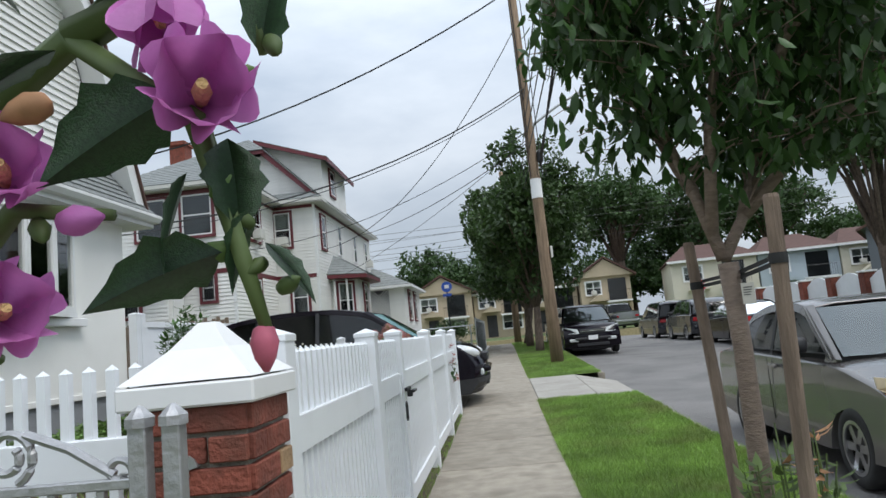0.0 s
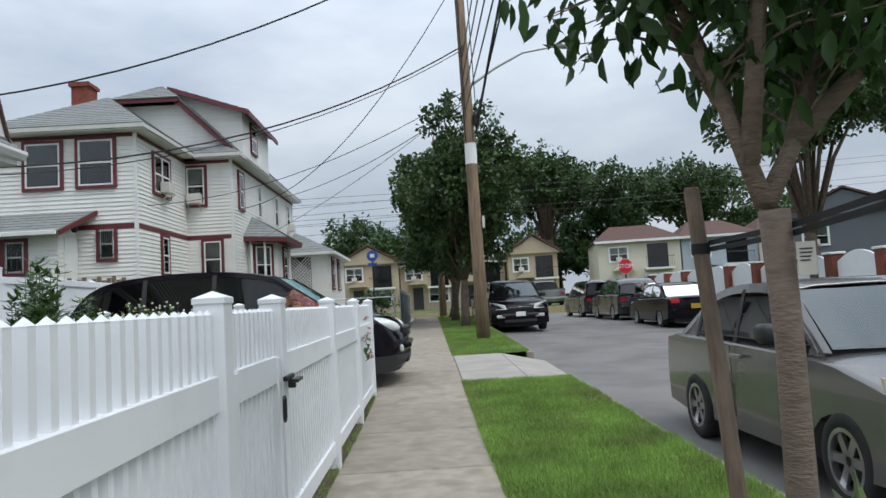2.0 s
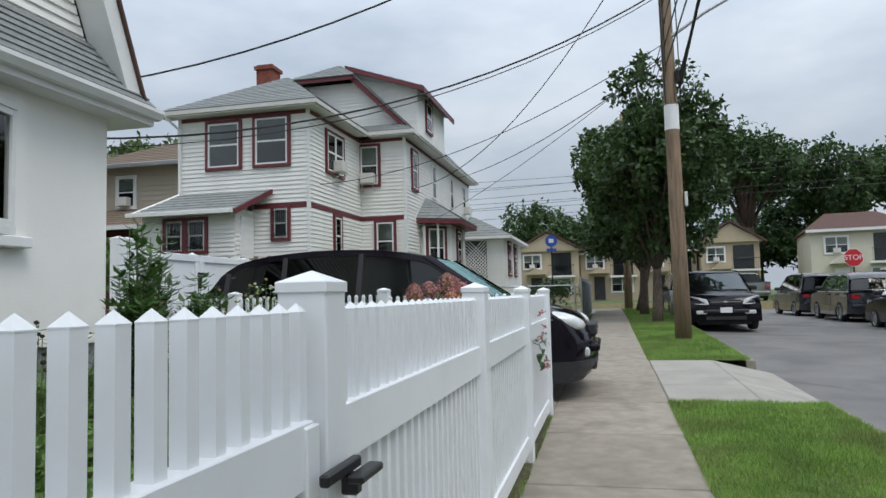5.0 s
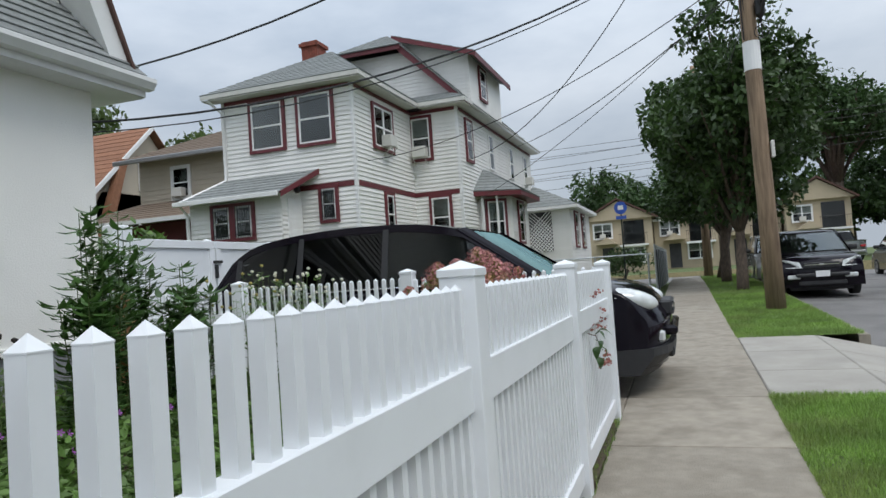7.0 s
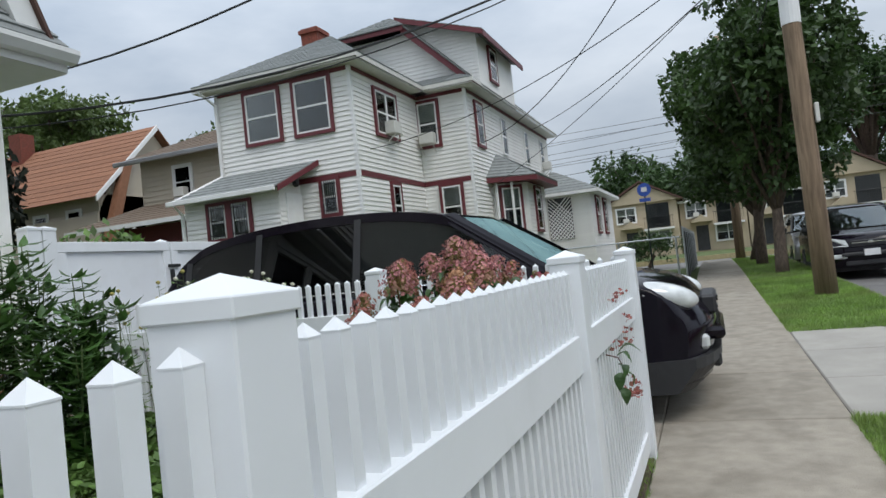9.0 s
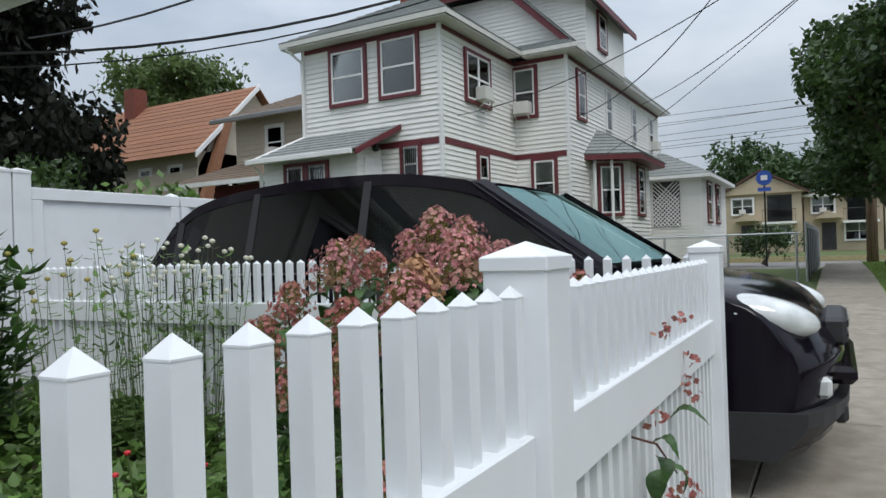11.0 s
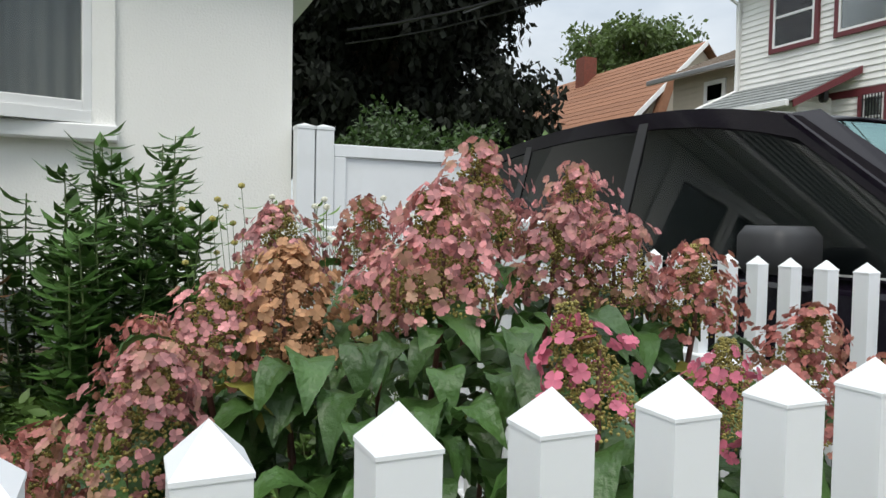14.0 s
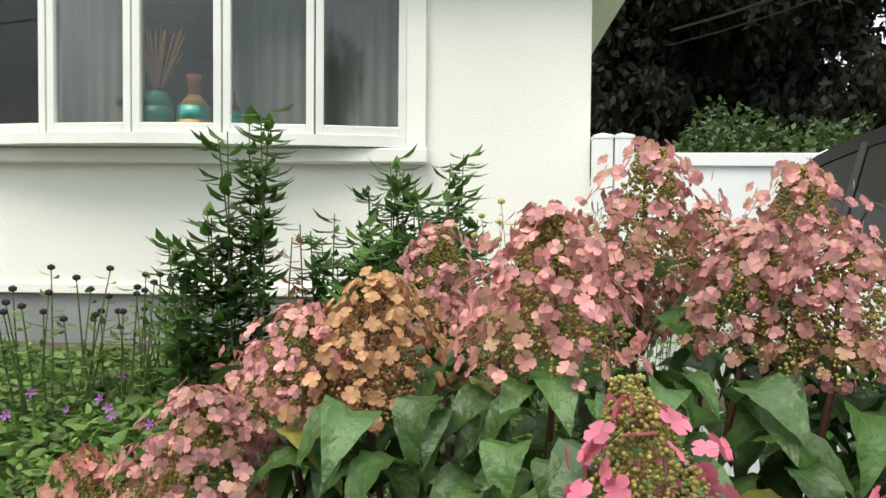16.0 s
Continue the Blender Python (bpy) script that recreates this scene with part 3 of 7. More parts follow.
box(bm, -5.375, -5.34, 12.86, 12.90, 1.42, 1.58, 0.006)
box(bm, -5.375, -5.35, 12.84, 13.0, 1.60, 1.63, 0.004)
part("latch", bm, M_BLACK, tall, "black metal gate latch")

# ---- brick pier and iron gate of the adjoining garden ----
pier = thing("brick_pier", "red brick pier with a white painted pyramid cap", "pier", at=(-0.87, 3.17, 0.125))
part("core", box_bm(-0.145, 0.145, -0.145, 0.145, -0.2, 0.985), M_MORTAR, pier, "grey mortar core")
rr = random.Random(3)
for course in range(-2, 13):
    z = 0.012 + course * 0.0752
    for side in range(4):
        edge, k = -0.155, 0
        cut = [0.2, 0.11] if (course + side) % 2 else [0.10, 0.21]
        for ln in cut:
            j = rr.uniform(-0.004, 0.004)
            bm = box_bm(edge + 0.005, min(edge + ln, 0.155) - 0.005, -0.163 + j, -0.12, z + 0.005, z + 0.068, bevel=0.004)
            bmesh.ops.rotate(bm, verts=bm.verts, matrix=Matrix.Rotation(side * math.pi / 2, 3, "Z"))
            part("brick", bm, M_BRICKB if rr.random() < 0.1 else M_BRICK, pier)
            edge += ln
bm = bmesh.new()
box(bm, -0.18, 0.18, -0.18, 0.18, 0.985, 1.045, 0.006)
h = [bm.verts.new((sx * 0.175, sy * 0.175, 1.05)) for sx, sy in ((-1, -1), (1, -1), (1, 1), (-1, 1))]
m1 = [bm.verts.new((sx * 0.08, sy * 0.08, 1.13)) for sx, sy in ((-1, -1), (1, -1), (1, 1), (-1, 1))]
m2 = [bm.verts.new((sx * 0.022, sy * 0.022, 1.20)) for sx, sy in ((-1, -1), (1, -1), (1, 1), (-1, 1))]
for p, q in ((h, m1), (m1, m2)):
    for i in range(4):
        bm.faces.new((p[i], p[(i + 1) % 4], q[(i + 1) % 4], q[i]))
bm.faces.new(m2)
part("cap", bm, M_WHITE, pier, "white painted concrete cap")
bm = bmesh.new()
r9 = [(0.05 * (1 + 0.3 * math.sin(3 * a) + 0.2 * math.cos(5 * a))) for a in np.linspace(0, 6.28, 14)[:-1]]
extrude_poly(bm, [(-0.02 + 0.7 * r * math.cos(a), -0.168, 0.84 + 0.6 * r * math.sin(a)) for r, a in zip(r9, np.linspace(0, 6.28, 14)[:-1])], (0, 0.02, 0))
part("patch", bm, M_GALV, pier, "lumpy grey filler patch on the brick")

iron = thing("iron_gate", "silver painted wrought iron gate with scrolls", "gate", at=(-0.86, 2.76, 0.17))
for x in (0.0, 0.075):
    bm = bmesh.new()
    box(bm, x - 0.02, x + 0.02, -0.02, 0.02, -0.2, 0.93, 0.003)
    lathe(bm, [(0.032, 0.925), (0.032, 0.945), (0.012, 0.965), (0.004, 0.97)], (x, 0, 0), 8)
    part("post", bm, M_SILVER, iron)
for z in (0.80, 0.70, 0.12):
    part("bar", box_bm(-1.35, -0.02, -0.012, 0.012, z, z + 0.022, bevel=0.003), M_SILVER, iron)
for i in range(12):
    x = -0.09 - i * 0.11
    part("spindle", box_bm(x - 0.009, x + 0.009, -0.009, 0.009, 0.142, 0.80, bevel=0.002), M_SILVER, iron)


def scroll(cx, cz, r, t0, t1, flip=1):
    return [(cx + flip * r * (1 - 0.62 * k / 26) * math.cos(t0 + (t1 - t0) * k / 26), 0, cz + r * (1 - 0.62 * k / 26) * math.sin(t0 + (t1 - t0) * k / 26)) for k in range(27)]


for cx, fl in ((-0.30, 1), (-0.46, -1), (-0.95, 1), (-1.12, -1)):
    bm = bmesh.new()
    tube(bm, scroll(cx, 0.885, 0.062, -1.2, 7.0, fl), 0.010, 6)
    part("scroll", bm, M_SILVER, iron)
for x0, x1, za, zb in ((-0.26, -0.06, 0.93, 0.83), (-0.50, -0.88, 0.93, 0.93), (-1.18, -1.35, 0.93, 0.83)):
    bm = bmesh.new()
    tube(bm, [(x0, 0, za), ((x0 + x1) / 2, 0, (za + zb) / 2 + 0.012), (x1, 0, zb)], 0.011, 6)
    part("brace", bm, M_SILVER, iron)
bm = bmesh.new()
tube(bm, scroll(-0.05, 0.835, 0.03, 0, 6.0), 0.009, 6)
part("scroll", bm, M_SILVER, iron)
chain = thing("chain_link_fence", "galvanised chain link fence behind the iron gate", "fence", at=(-1.15, 3.05, 0.1))
bm = bmesh.new()
tube(bm, [(-2.6, 0, 0.74), (0.1, 0, 0.74)], 0.022, 8)
part("top_rail", bm, M_GALV, chain)
bm = bmesh.new()
for i in range(40):
    x = -2.6 + i * 0.065
    for s in (1, -1):
        tube(bm, [(x, 0.004 * s, 0.74), (x + s * 0.74 * 0.9, 0.004 * s, 0.05)], 0.0022, 3, False)
tagged(part("wire_mesh", bm, M_GALV, chain), kind="stuff")
# ---- houses ----


def boards(parent, a, b, z0, z1, out, material, step=0.125, rake=None, thick=0.030):
    """Lap siding boards on the wall from a to b (plan points); out: outward plan direction; rake(z): trims both ends."""
    a, b, out = Vector(a), Vector(b), Vector(out).normalized()
    n = int(round((z1 - z0) / step))
    step = (z1 - z0) / n
    d, ln = (b - a).normalized(), (b - a).length
    meshes = {}
    for i in range(n):
        z = z0 + i * step
        s, e = rake(z) if rake else (0.0, ln)
        if e - s < 0.1:
            continue
        key = (round(s, 3), round(e, 3))
        if key not in meshes:
            bm = bmesh.new()
            p0, p1 = d * s, d * e
            prof = [(0.002, 0.0), (thick, 0.0), (0.006, step), (0.002, step)]
            va = [bm.verts.new((p0.x + out.x * o, p0.y + out.y * o, h)) for o, h in prof]
            vb = [bm.verts.new((p1.x + out.x * o, p1.y + out.y * o, h)) for o, h in prof]
            bm.faces.new(va), bm.faces.new(vb[::-1])
            for k in range(4):
                bm.faces.new((va[k], vb[k], vb[(k + 1) % 4], va[(k + 1) % 4]))
            bmesh.ops.recalc_face_normals(bm, faces=bm.faces)
            me = bpy.data.meshes.new("board")
            bm.to_mesh(me)
            bm.free()
            me.materials.append(material)
            meshes[key] = me
        put("board", meshes[key], parent, a.x, a.y, z)


def courses(parent, eave_a, eave_b, top_a, top_b, material, n, thick=0.03, lift=0.0):
    """A roof slope laid in n overlapping shingle courses, from the eave line up to the top line."""
    ea, eb, ta, tb = map(Vector, (eave_a, eave_b, top_a, top_b))
    nor = (eb - ea).cross(ta - ea if (ta - ea).length > 0.01 else tb - ea).normalized()
    if nor.z < 0:
        nor = -nor
    for i in range(n):
        u, w = i / n, (i + 1) / n + 0.15 / n
        w = min(w, 1.0)
        q = [ea.lerp(ta, u), eb.lerp(tb, u), eb.lerp(tb, w), ea.lerp(ta, w)]
        bm = bmesh.new()
        up = [bm.verts.new(p + nor * (thick if k < 2 else thick * 0.35)) for k, p in enumerate(q)]
        dn = [bm.verts.new(p - nor * 0.01) for p in q]
        bm.faces.new(up), bm.faces.new(dn[::-1])
        for k in range(4):
            bm.faces.new((dn[k], dn[(k + 1) % 4], up[(k + 1) % 4], up[k]))
        bmesh.ops.recalc_face_normals(bm, faces=bm.faces)
        part("shingle_course", bm, material, parent)


def oriented(bm, x, y, ang):
    bmesh.ops.transform(bm, matrix=pose(x, y, 0, 0, 0, ang), verts=bm.verts)
    return bm


def window(parent, x, y, ang, w, z0, z1, trim, sash=M_WHITE, ac=False, bars=False, mull=False, blind=True, tw=0.09):
    """A sash window whose wall faces local -y; x,y: middle of its wall line."""
    win = new("window")
    win.parent = parent
    win.matrix_basis = pose(x, y, 0, 0, 0, ang) @ Matrix.Translation((0, -0.026, 0))
    h = w / 2
    if trim:
        bm = bmesh.new()
        box(bm, -h - tw, -h, -0.05, 0.02, z0 - tw, z1 + tw), box(bm, h, h + tw, -0.05, 0.02, z0 - tw, z1 + tw)
        box(bm, -h, h, -0.05, 0.02, z1, z1 + tw), box(bm, -h, h, -0.055, 0.02, z0 - tw, z0)
        part("trim", bm, trim, win, "maroon painted trim" if trim == M_RED else "")
    f = 0.05
    bm = bmesh.new()
    box(bm, -h, -h + f, -0.045, 0.02, z0, z1), box(bm, h - f, h, -0.045, 0.02, z0, z1)
    box(bm, -h + f, h - f, -0.045, 0.02, z1 - f, z1), box(bm, -h + f, h - f, -0.045, 0.02, z0, z0 + f)
    zm = (z0 + z1) / 2
    box(bm, -h + f, h - f, -0.043, 0.0, zm - 0.025, zm + 0.025)
    if mull:
        box(bm, -0.04, 0.04, -0.048, 0.0, z0 + f, zm - 0.026), box(bm, -0.04, 0.04, -0.048, 0.0, zm + 0.026, z1 - f)
    part("sash", bm, sash, win)
    part("pane", box_bm(-h + f, h - f, -0.030, -0.026, z0 + f, z1 - f), M_GLASS, win)
    # no room behind: a near-black sheet paints its darkness
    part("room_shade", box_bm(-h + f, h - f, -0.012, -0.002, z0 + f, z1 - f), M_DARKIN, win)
    if blind:
        part("blind", box_bm(-h + f, h - f, -0.022, -0.018, zm + (z1 - zm) * 0.1, z1 - f), M_BLIND, win)
    if bars:
        bm = bmesh.new()
        for k in range(7):
            xx = -h + w * (k + 0.5) / 7
            box(bm, xx - 0.008, xx + 0.008, -0.085, -0.070, z0, z1)
        for zz in (z0 + 0.1, z1 - 0.1):
            box(bm, -h, h, -0.09, -0.065, zz - 0.01, zz + 0.01)
        part("security_bars", bm, M_BLACK, win)
    if ac:
        bm = box_bm(-0.23, 0.23, -0.34, -0.04, z0 + 0.02, z0 + 0.36, bevel=0.015)
        part("air_conditioner", bm, M_AC, win, "off-white window air conditioner")
        bm = bmesh.new()
        for s in (-0.2, 0.2):
            tube(bm, [(s, -0.36, z0 + 0.02), (s, -0.05, z0 - 0.25)], 0.014, 5)
        part("bracket", bm, M_AC, win)
    return win


# the white stucco house beside the garden
HX, HY0, HY1 = -5.33, 2.2, 11.27
HOME = Matrix.Translation((-0.64, 10.56, 1.32)) @ Matrix.Scale(1.062, 4) @ Matrix.Translation((0.64, -10.56, -1.32))
home = thing("stucco_house", "white stucco house with sided gable and grey shingle skirt roof", "house")
home.matrix_world = HOME
WY0, WY1, WZ0, WZ1 = 6.55, 10.05, 1.93, 3.0
for x0, x1, y0, y1, z0, z1 in ((HX - 0.25, HX, HY0, WY0, 0.9, 3.2), (HX - 0.25, HX, WY1, HY1, 0.9, 3.2), (HX - 0.25, HX, WY0, WY1, 0.9, WZ0), (HX - 0.25, HX, WY0, WY1, WZ1, 3.2),
                               (-15, HX - 0.25, HY1 - 0.25, HY1, 0.9, 3.2), (-15, HX - 0.25, HY0, HY0 + 0.25, 0.9, 3.2), (-15, -14.75, HY0 + 0.25, HY1 - 0.25, 0.9, 3.2)):
    part("wall", box_bm(x0, x1, y0, y1, z0, z1), M_STUCCO, home)
part("foundation", box_bm(-14.98, HX - 0.02, HY0 + 0.02, HY1 - 0.02, -0.1, 0.9), M_FOUND, home, "grey painted foundation")
part("ledge", box_bm(HX - 0.02, HX + 0.02, HY0, HY1 + 0.02, 0.86, 0.93, bevel=0.005), M_STUCCO, home)
# added room boxes; the unlit look is put into their near-black colour
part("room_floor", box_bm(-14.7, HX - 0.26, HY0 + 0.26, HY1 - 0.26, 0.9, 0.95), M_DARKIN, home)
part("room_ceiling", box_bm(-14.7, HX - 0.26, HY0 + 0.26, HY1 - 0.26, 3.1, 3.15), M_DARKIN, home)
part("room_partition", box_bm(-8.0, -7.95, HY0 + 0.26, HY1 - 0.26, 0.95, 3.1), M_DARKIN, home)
# surround and sill of the bow window
bm = bmesh.new()
box(bm, HX, HX + 0.05, WY0 - 0.16, WY0, 1.86, 3.12), box(bm, HX, HX + 0.05, WY1, WY1 + 0.13, 1.86, 3.12)
box(bm, HX, HX + 0.05, WY0, WY1, WZ1, 3.12)
part("window_surround", bm, M_STUCCO, home)
part("window_sill", box_bm(HX - 0.02, HX + 0.11, WY0 - 0.2, WY1 + 0.15, 1.76, 1.86, bevel=0.01), M_WHITE, home)
bow = new("bow_window")
bow.parent = home
N = 6
pts = []
for k in range(N + 1):
    u = k / N
    pts.append(Vector((HX + 0.02 + 0.24 * math.sin(math.pi * u) ** 0.8, WY0 + (WY1 - WY0) * u)))
bm = bmesh.new()
extrude_poly(bm, [(p.x + 0.05, p.y, 1.865) for p in pts] + [(HX - 0.2, WY1, 1.865), (HX - 0.2, WY0, 1.865)], (0, 0, 0.07))
part("seat_board", bm, M_WHITE, bow)
bm = bmesh.new()
extrude_poly(bm, [(p.x + 0.05, p.y, 2.98) for p in pts] + [(HX - 0.2, WY1, 2.98), (HX - 0.2, WY0, 2.98)], (0, 0, 0.06))
part("head_board", bm, M_WHITE, bow)
for a, b in zip(pts, pts[1:]):
    d = b - a
    ang, ln = math.degrees(math.atan2(d.y, d.x)), d.length
    bm = bmesh.new()
    for s0, s1, z0, z1 in ((0.004, 0.055, 1.935, 2.98), (ln - 0.055, ln - 0.004, 1.935, 2.98), (0.055, ln - 0.055, 1.935, 2.0), (0.055, ln - 0.055, 2.92, 2.98)):
        box(bm, s0, s1, -0.035, 0.035, z0, z1, 0.004)
    part("sash_frame", oriented(bm, a.x, a.y, ang), M_WHITE, bow)
    o = part("pane", oriented(box_bm(0.055, ln - 0.055, -0.004, 0.004, 2.0, 2.92), a.x, a.y, ang), M_GLASS, bow)
    o.visible_shadow = False
    # pleated curtain a little behind the glass
for k in (0, 1, 2, 4, 5):
    a, b = pts[k], pts[k + 1]
    bm = bmesh.new()
    prev = None
    for i in range(41):
        u = i / 40
        q = a.lerp(b, u)
        x = q.x - 0.16 + 0.018 * math.sin(u * 38 + k)
        v0, v1 = bm.verts.new((x, q.y, 1.95)), bm.verts.new((x, q.y, 2.97))
        if prev:
            bm.faces.new((prev[0], v0, v1, prev[1]))
        prev = (v0, v1)
    part("curtain", bm, M_CURTAIN, bow, "grey pleated curtain", smooth=True)
# skirt roof, soffit, gutter
EX, EZ = HX + 0.27, 3.40
courses(home, (EX, HY0 - 0.4, EZ), (EX, HY1 + 0.42, EZ), (HX - 0.1, HY0 - 0.4, 3.98), (HX - 0.1, HY1 + 0.12, 3.98), M_SHING, 7)
part("soffit", box_bm(HX, EX - 0.02, HY0 - 0.4, HY1 + 0.4, 3.20, 3.23), M_WHITE, home)
part("fascia", box_bm(EX - 0.03, EX, HY0 - 0.4, HY1 + 0.41, 3.2, 3.36), M_WHITE, home)
bm = bmesh.new()
extrude_poly(bm, [(EX + 0.003, HY0 - 0.4, 3.26), (EX + 0.07, HY0 - 0.4, 3.27), (EX + 0.11, HY0 - 0.4, 3.33), (EX + 0.11, HY0 - 0.4, 3.37), (EX + 0.09, HY0 - 0.4, 3.37), (EX + 0.06, HY0 - 0.4, 3.3), (EX + 0.003, HY0 - 0.4, 3.3)], (0, HY1 + 0.45 - HY0 + 0.4, 0))
part("gutter", bm, M_WHITE, home, "white painted gutter")
part("side_soffit", box_bm(-15, HX, HY1, HY1 + 0.4, 3.20, 3.23), M_WHITE, home)
part("side_fascia", box_bm(-15, EX - 0.04, HY1 + 0.4, HY1 + 0.43, 3.2, 3.36), M_WHITE, home)
# steep gable above the skirt roof
RY = 6.7


def gable_half(z):
    return (HY1 + 0.05 - RY) - 0.45 * (z - 3.4) if z < 6.0 else (HY1 + 0.05 - RY) - 1.17 - 1.15 * (z - 6.0)


part("gable_core", (lambda b: (extrude_poly(b, [(HX - 0.12, RY - gable_half(3.4), 3.4), (HX - 0.12, RY + gable_half(3.4), 3.4), (HX - 0.12, RY + gable_half(5.99), 5.99), (HX - 0.12, RY, 8.6), (HX - 0.12, RY - gable_half(5.99), 5.99)], (-9, 0, 0)), b)[1])(bmesh.new()), M_WHITE, home)
boards(home, (HX - 0.115, RY - 6), (HX - 0.115, RY + 6), 3.72, 8.2, (1, 0), M_SIDE, 0.10, rake=lambda z: (6 - gable_half(z + 0.05), 6 + gable_half(z + 0.05)))
for s in (1, -1):
    for z0, z1 in ((3.42, 6.0), (6.0, 8.65)):
        ya, yb = RY + s * (gable_half(z0) + 0.25), RY + s * max(0.0, gable_half(z1 - 0.01) + 0.25)
        bm = bmesh.new()
        dv = Vector((0, yb - ya, z1 - z0)).normalized()
        nv = Vector((0, dv.z, -dv.y)) * s
        if nv.y * s < 0:
            nv = -nv
        p0, p1 = Vector((HX - 0.1, ya, z0)), Vector((HX - 0.1, yb, z1))
        extrude_poly(bm, [p0, p1, p1 - nv * 0.20, p0 - nv * 0.20], (0.32, 0, 0))
        part("rake_board", bm, M_WHITE, home)
        bm = bmesh.new()
        extrude_poly(bm, [p0 + nv * 0.003, p1 + nv * 0.003, p1 + nv * 0.035, p0 + nv * 0.035], (0.36, 0, 0))
        part("roof_edge", bm, M_SHINGD, home, "dark drip edge")
        bm = bmesh.new()
        extrude_poly(bm, [p0 + nv * 0.002 - Vector((0.003, 0, 0)), p1 + nv * 0.002 - Vector((0.003, 0, 0)), p1 + nv * 0.03 - Vector((0.003, 0, 0)), p0 + nv * 0.03 - Vector((0.003, 0, 0))], (-9, 0, 0))
        part("roof", bm, M_SHING, home)
# vases on the window seat


def vase(x, y, z, prof, mats, label):
    v = thing("vase", label, "vase", group="vases in the window")
    v.matrix_world = HOME @ Matrix.Translation((x, y, z)) @ Matrix.Scale(1.3, 4)
    for (p, m) in zip(prof, mats):
        bm = bmesh.new()
        lathe(bm, p, seg=16)
        part("band", bm, m, v, smooth=True)
    return v


vx = HX + 0.16
vase(vx - 0.02, 8.40, 1.936, [[(0.05, 0), (0.075, 0.06)], [(0.0755, 0.06), (0.08, 0.14)], [(0.08, 0.14), (0.06, 0.21), (0.05, 0.22)]], [M_OCHRE, M_TURQ, M_TURQ], "turquoise and ochre pottery vase holding dried straw")
vase(vx, 8.66, 1.936, [[(0.075, 0), (0.085, 0.07)], [(0.0855, 0.07), (0.08, 0.14)], [(0.08, 0.14), (0.03, 0.20)], [(0.03, 0.20), (0.03, 0.27), (0.04, 0.30)]], [M_OCHRE, M_TURQ, M_OCHRE, M_TERRA], "banded turquoise and ochre pottery bottle")
vase(vx + 0.01, 8.90, 1.936, [[(0.055, 0), (0.062, 0.05)], [(0.0625, 0.05), (0.06, 0.12)], [(0.06, 0.12), (0.028, 0.17), (0.03, 0.22)]], [M_OCHRE, M_TURQ, M_TERRA], "small banded pottery jar")
bm = bmesh.new()
r7 = random.Random(2)
for k in range(46):
    a, sp = r7.uniform(0, 6.28), r7.uniform(0.02, 0.13)
    tube(bm, [(vx - 0.02, 8.47, 2.10), (vx - 0.02 + 0.4 * sp * math.cos(a), 8.47 + sp * math.sin(a), 2.28 + r7.uniform(0, 0.14))], [0.0015, 0.004], 3, False)
tagged(part("dried_stems", bm, M_STRAW, None), "bundle of rust coloured dried stems in a vase", "dried flowers").matrix_world = HOME @ Matrix.Translation((vx - 0.02, 8.40, 1.936)) @ Matrix.Scale(1.5, 4) @ Matrix.Translation((0.02 - vx, -8.47, -1.936))

# the white two-storey house with maroon trim
H2 = thing("clapboard_house", "two-storey white clapboard house with maroon trim and grey shingle roofs", "house")


def wallbox(parent, x0, x1, y0, y1, z0, z1, material):
    return part("wall", box_bm(x0, x1, y0, y1, z0, z1), material, parent)


A0, A1, AY, BY, EZ2 = -12.45, -8.35, 22.9, 27.2, 6.68
wallbox(H2, A0, A1, AY, BY + 0.5, 0.0, EZ2, M_SIDE)
wallbox(H2, -12.2, -6.75, BY, 38.4, 0.0, EZ2, M_SIDE)
boards(H2, (A0, AY), (A1, AY), 0.4, 3.86, (0, -1), M_SIDE)
boards(H2, (A0, AY), (A1, AY), 4.02, EZ2, (0, -1), M_SIDE)
boards(H2, (A1, AY), (A1, BY), 0.4, 3.86, (1, 0), M_SIDE)
boards(H2, (A1, AY), (A1, BY), 4.02, EZ2, (1, 0), M_SIDE)
boards(H2, (A1, BY), (-6.75, BY), 0.4, 3.86, (0, -1), M_SIDE)
boards(H2, (A1, BY), (-6.75, BY), 4.02, EZ2, (0, -1), M_SIDE)
boards(H2, (-6.75, BY), (-6.75, 38.4), 0.4, EZ2, (1, 0), M_SIDE)
bm = bmesh.new()
box(bm, A0 - 0.03, A1 + 0.03, AY - 0.03, AY, 3.86, 4.0), box(bm, A1, A1 + 0.03, AY, BY - 0.03, 3.86, 4.0)
box(bm, A1 + 0.03, -6.72, BY - 0.03, BY, 3.86, 4.0)
part("belt_trim", bm, M_RED, H2, "maroon belt trim")
for x, y in ((A0, AY), (A1, AY), (-6.75, BY)):
    part("corner_board", box_bm(x - 0.05, x + 0.045, y - 0.045, y + 0.05, 0.2, EZ2), M_WHITE, H2)
OV = 0.45
bm = bmesh.new()
box(bm, A0 - OV, A1 + OV, AY - OV, AY - OV + 0.03, EZ2 + 0.04, EZ2 + 0.16), box(bm, A1 + OV - 0.03, A1 + OV, AY - OV + 0.03, BY - OV, EZ2 + 0.04, EZ2 + 0.16)
box(bm, A1 + OV, -6.75 + OV, BY - OV, BY - OV + 0.03, EZ2 + 0.04, EZ2 + 0.16), box(bm, -6.75 + OV - 0.03, -6.75 + OV, BY - OV + 0.03, 38.7, EZ2 + 0.04, EZ2 + 0.16)
part("fascia", bm, M_AC, H2)
bm = bmesh.new()
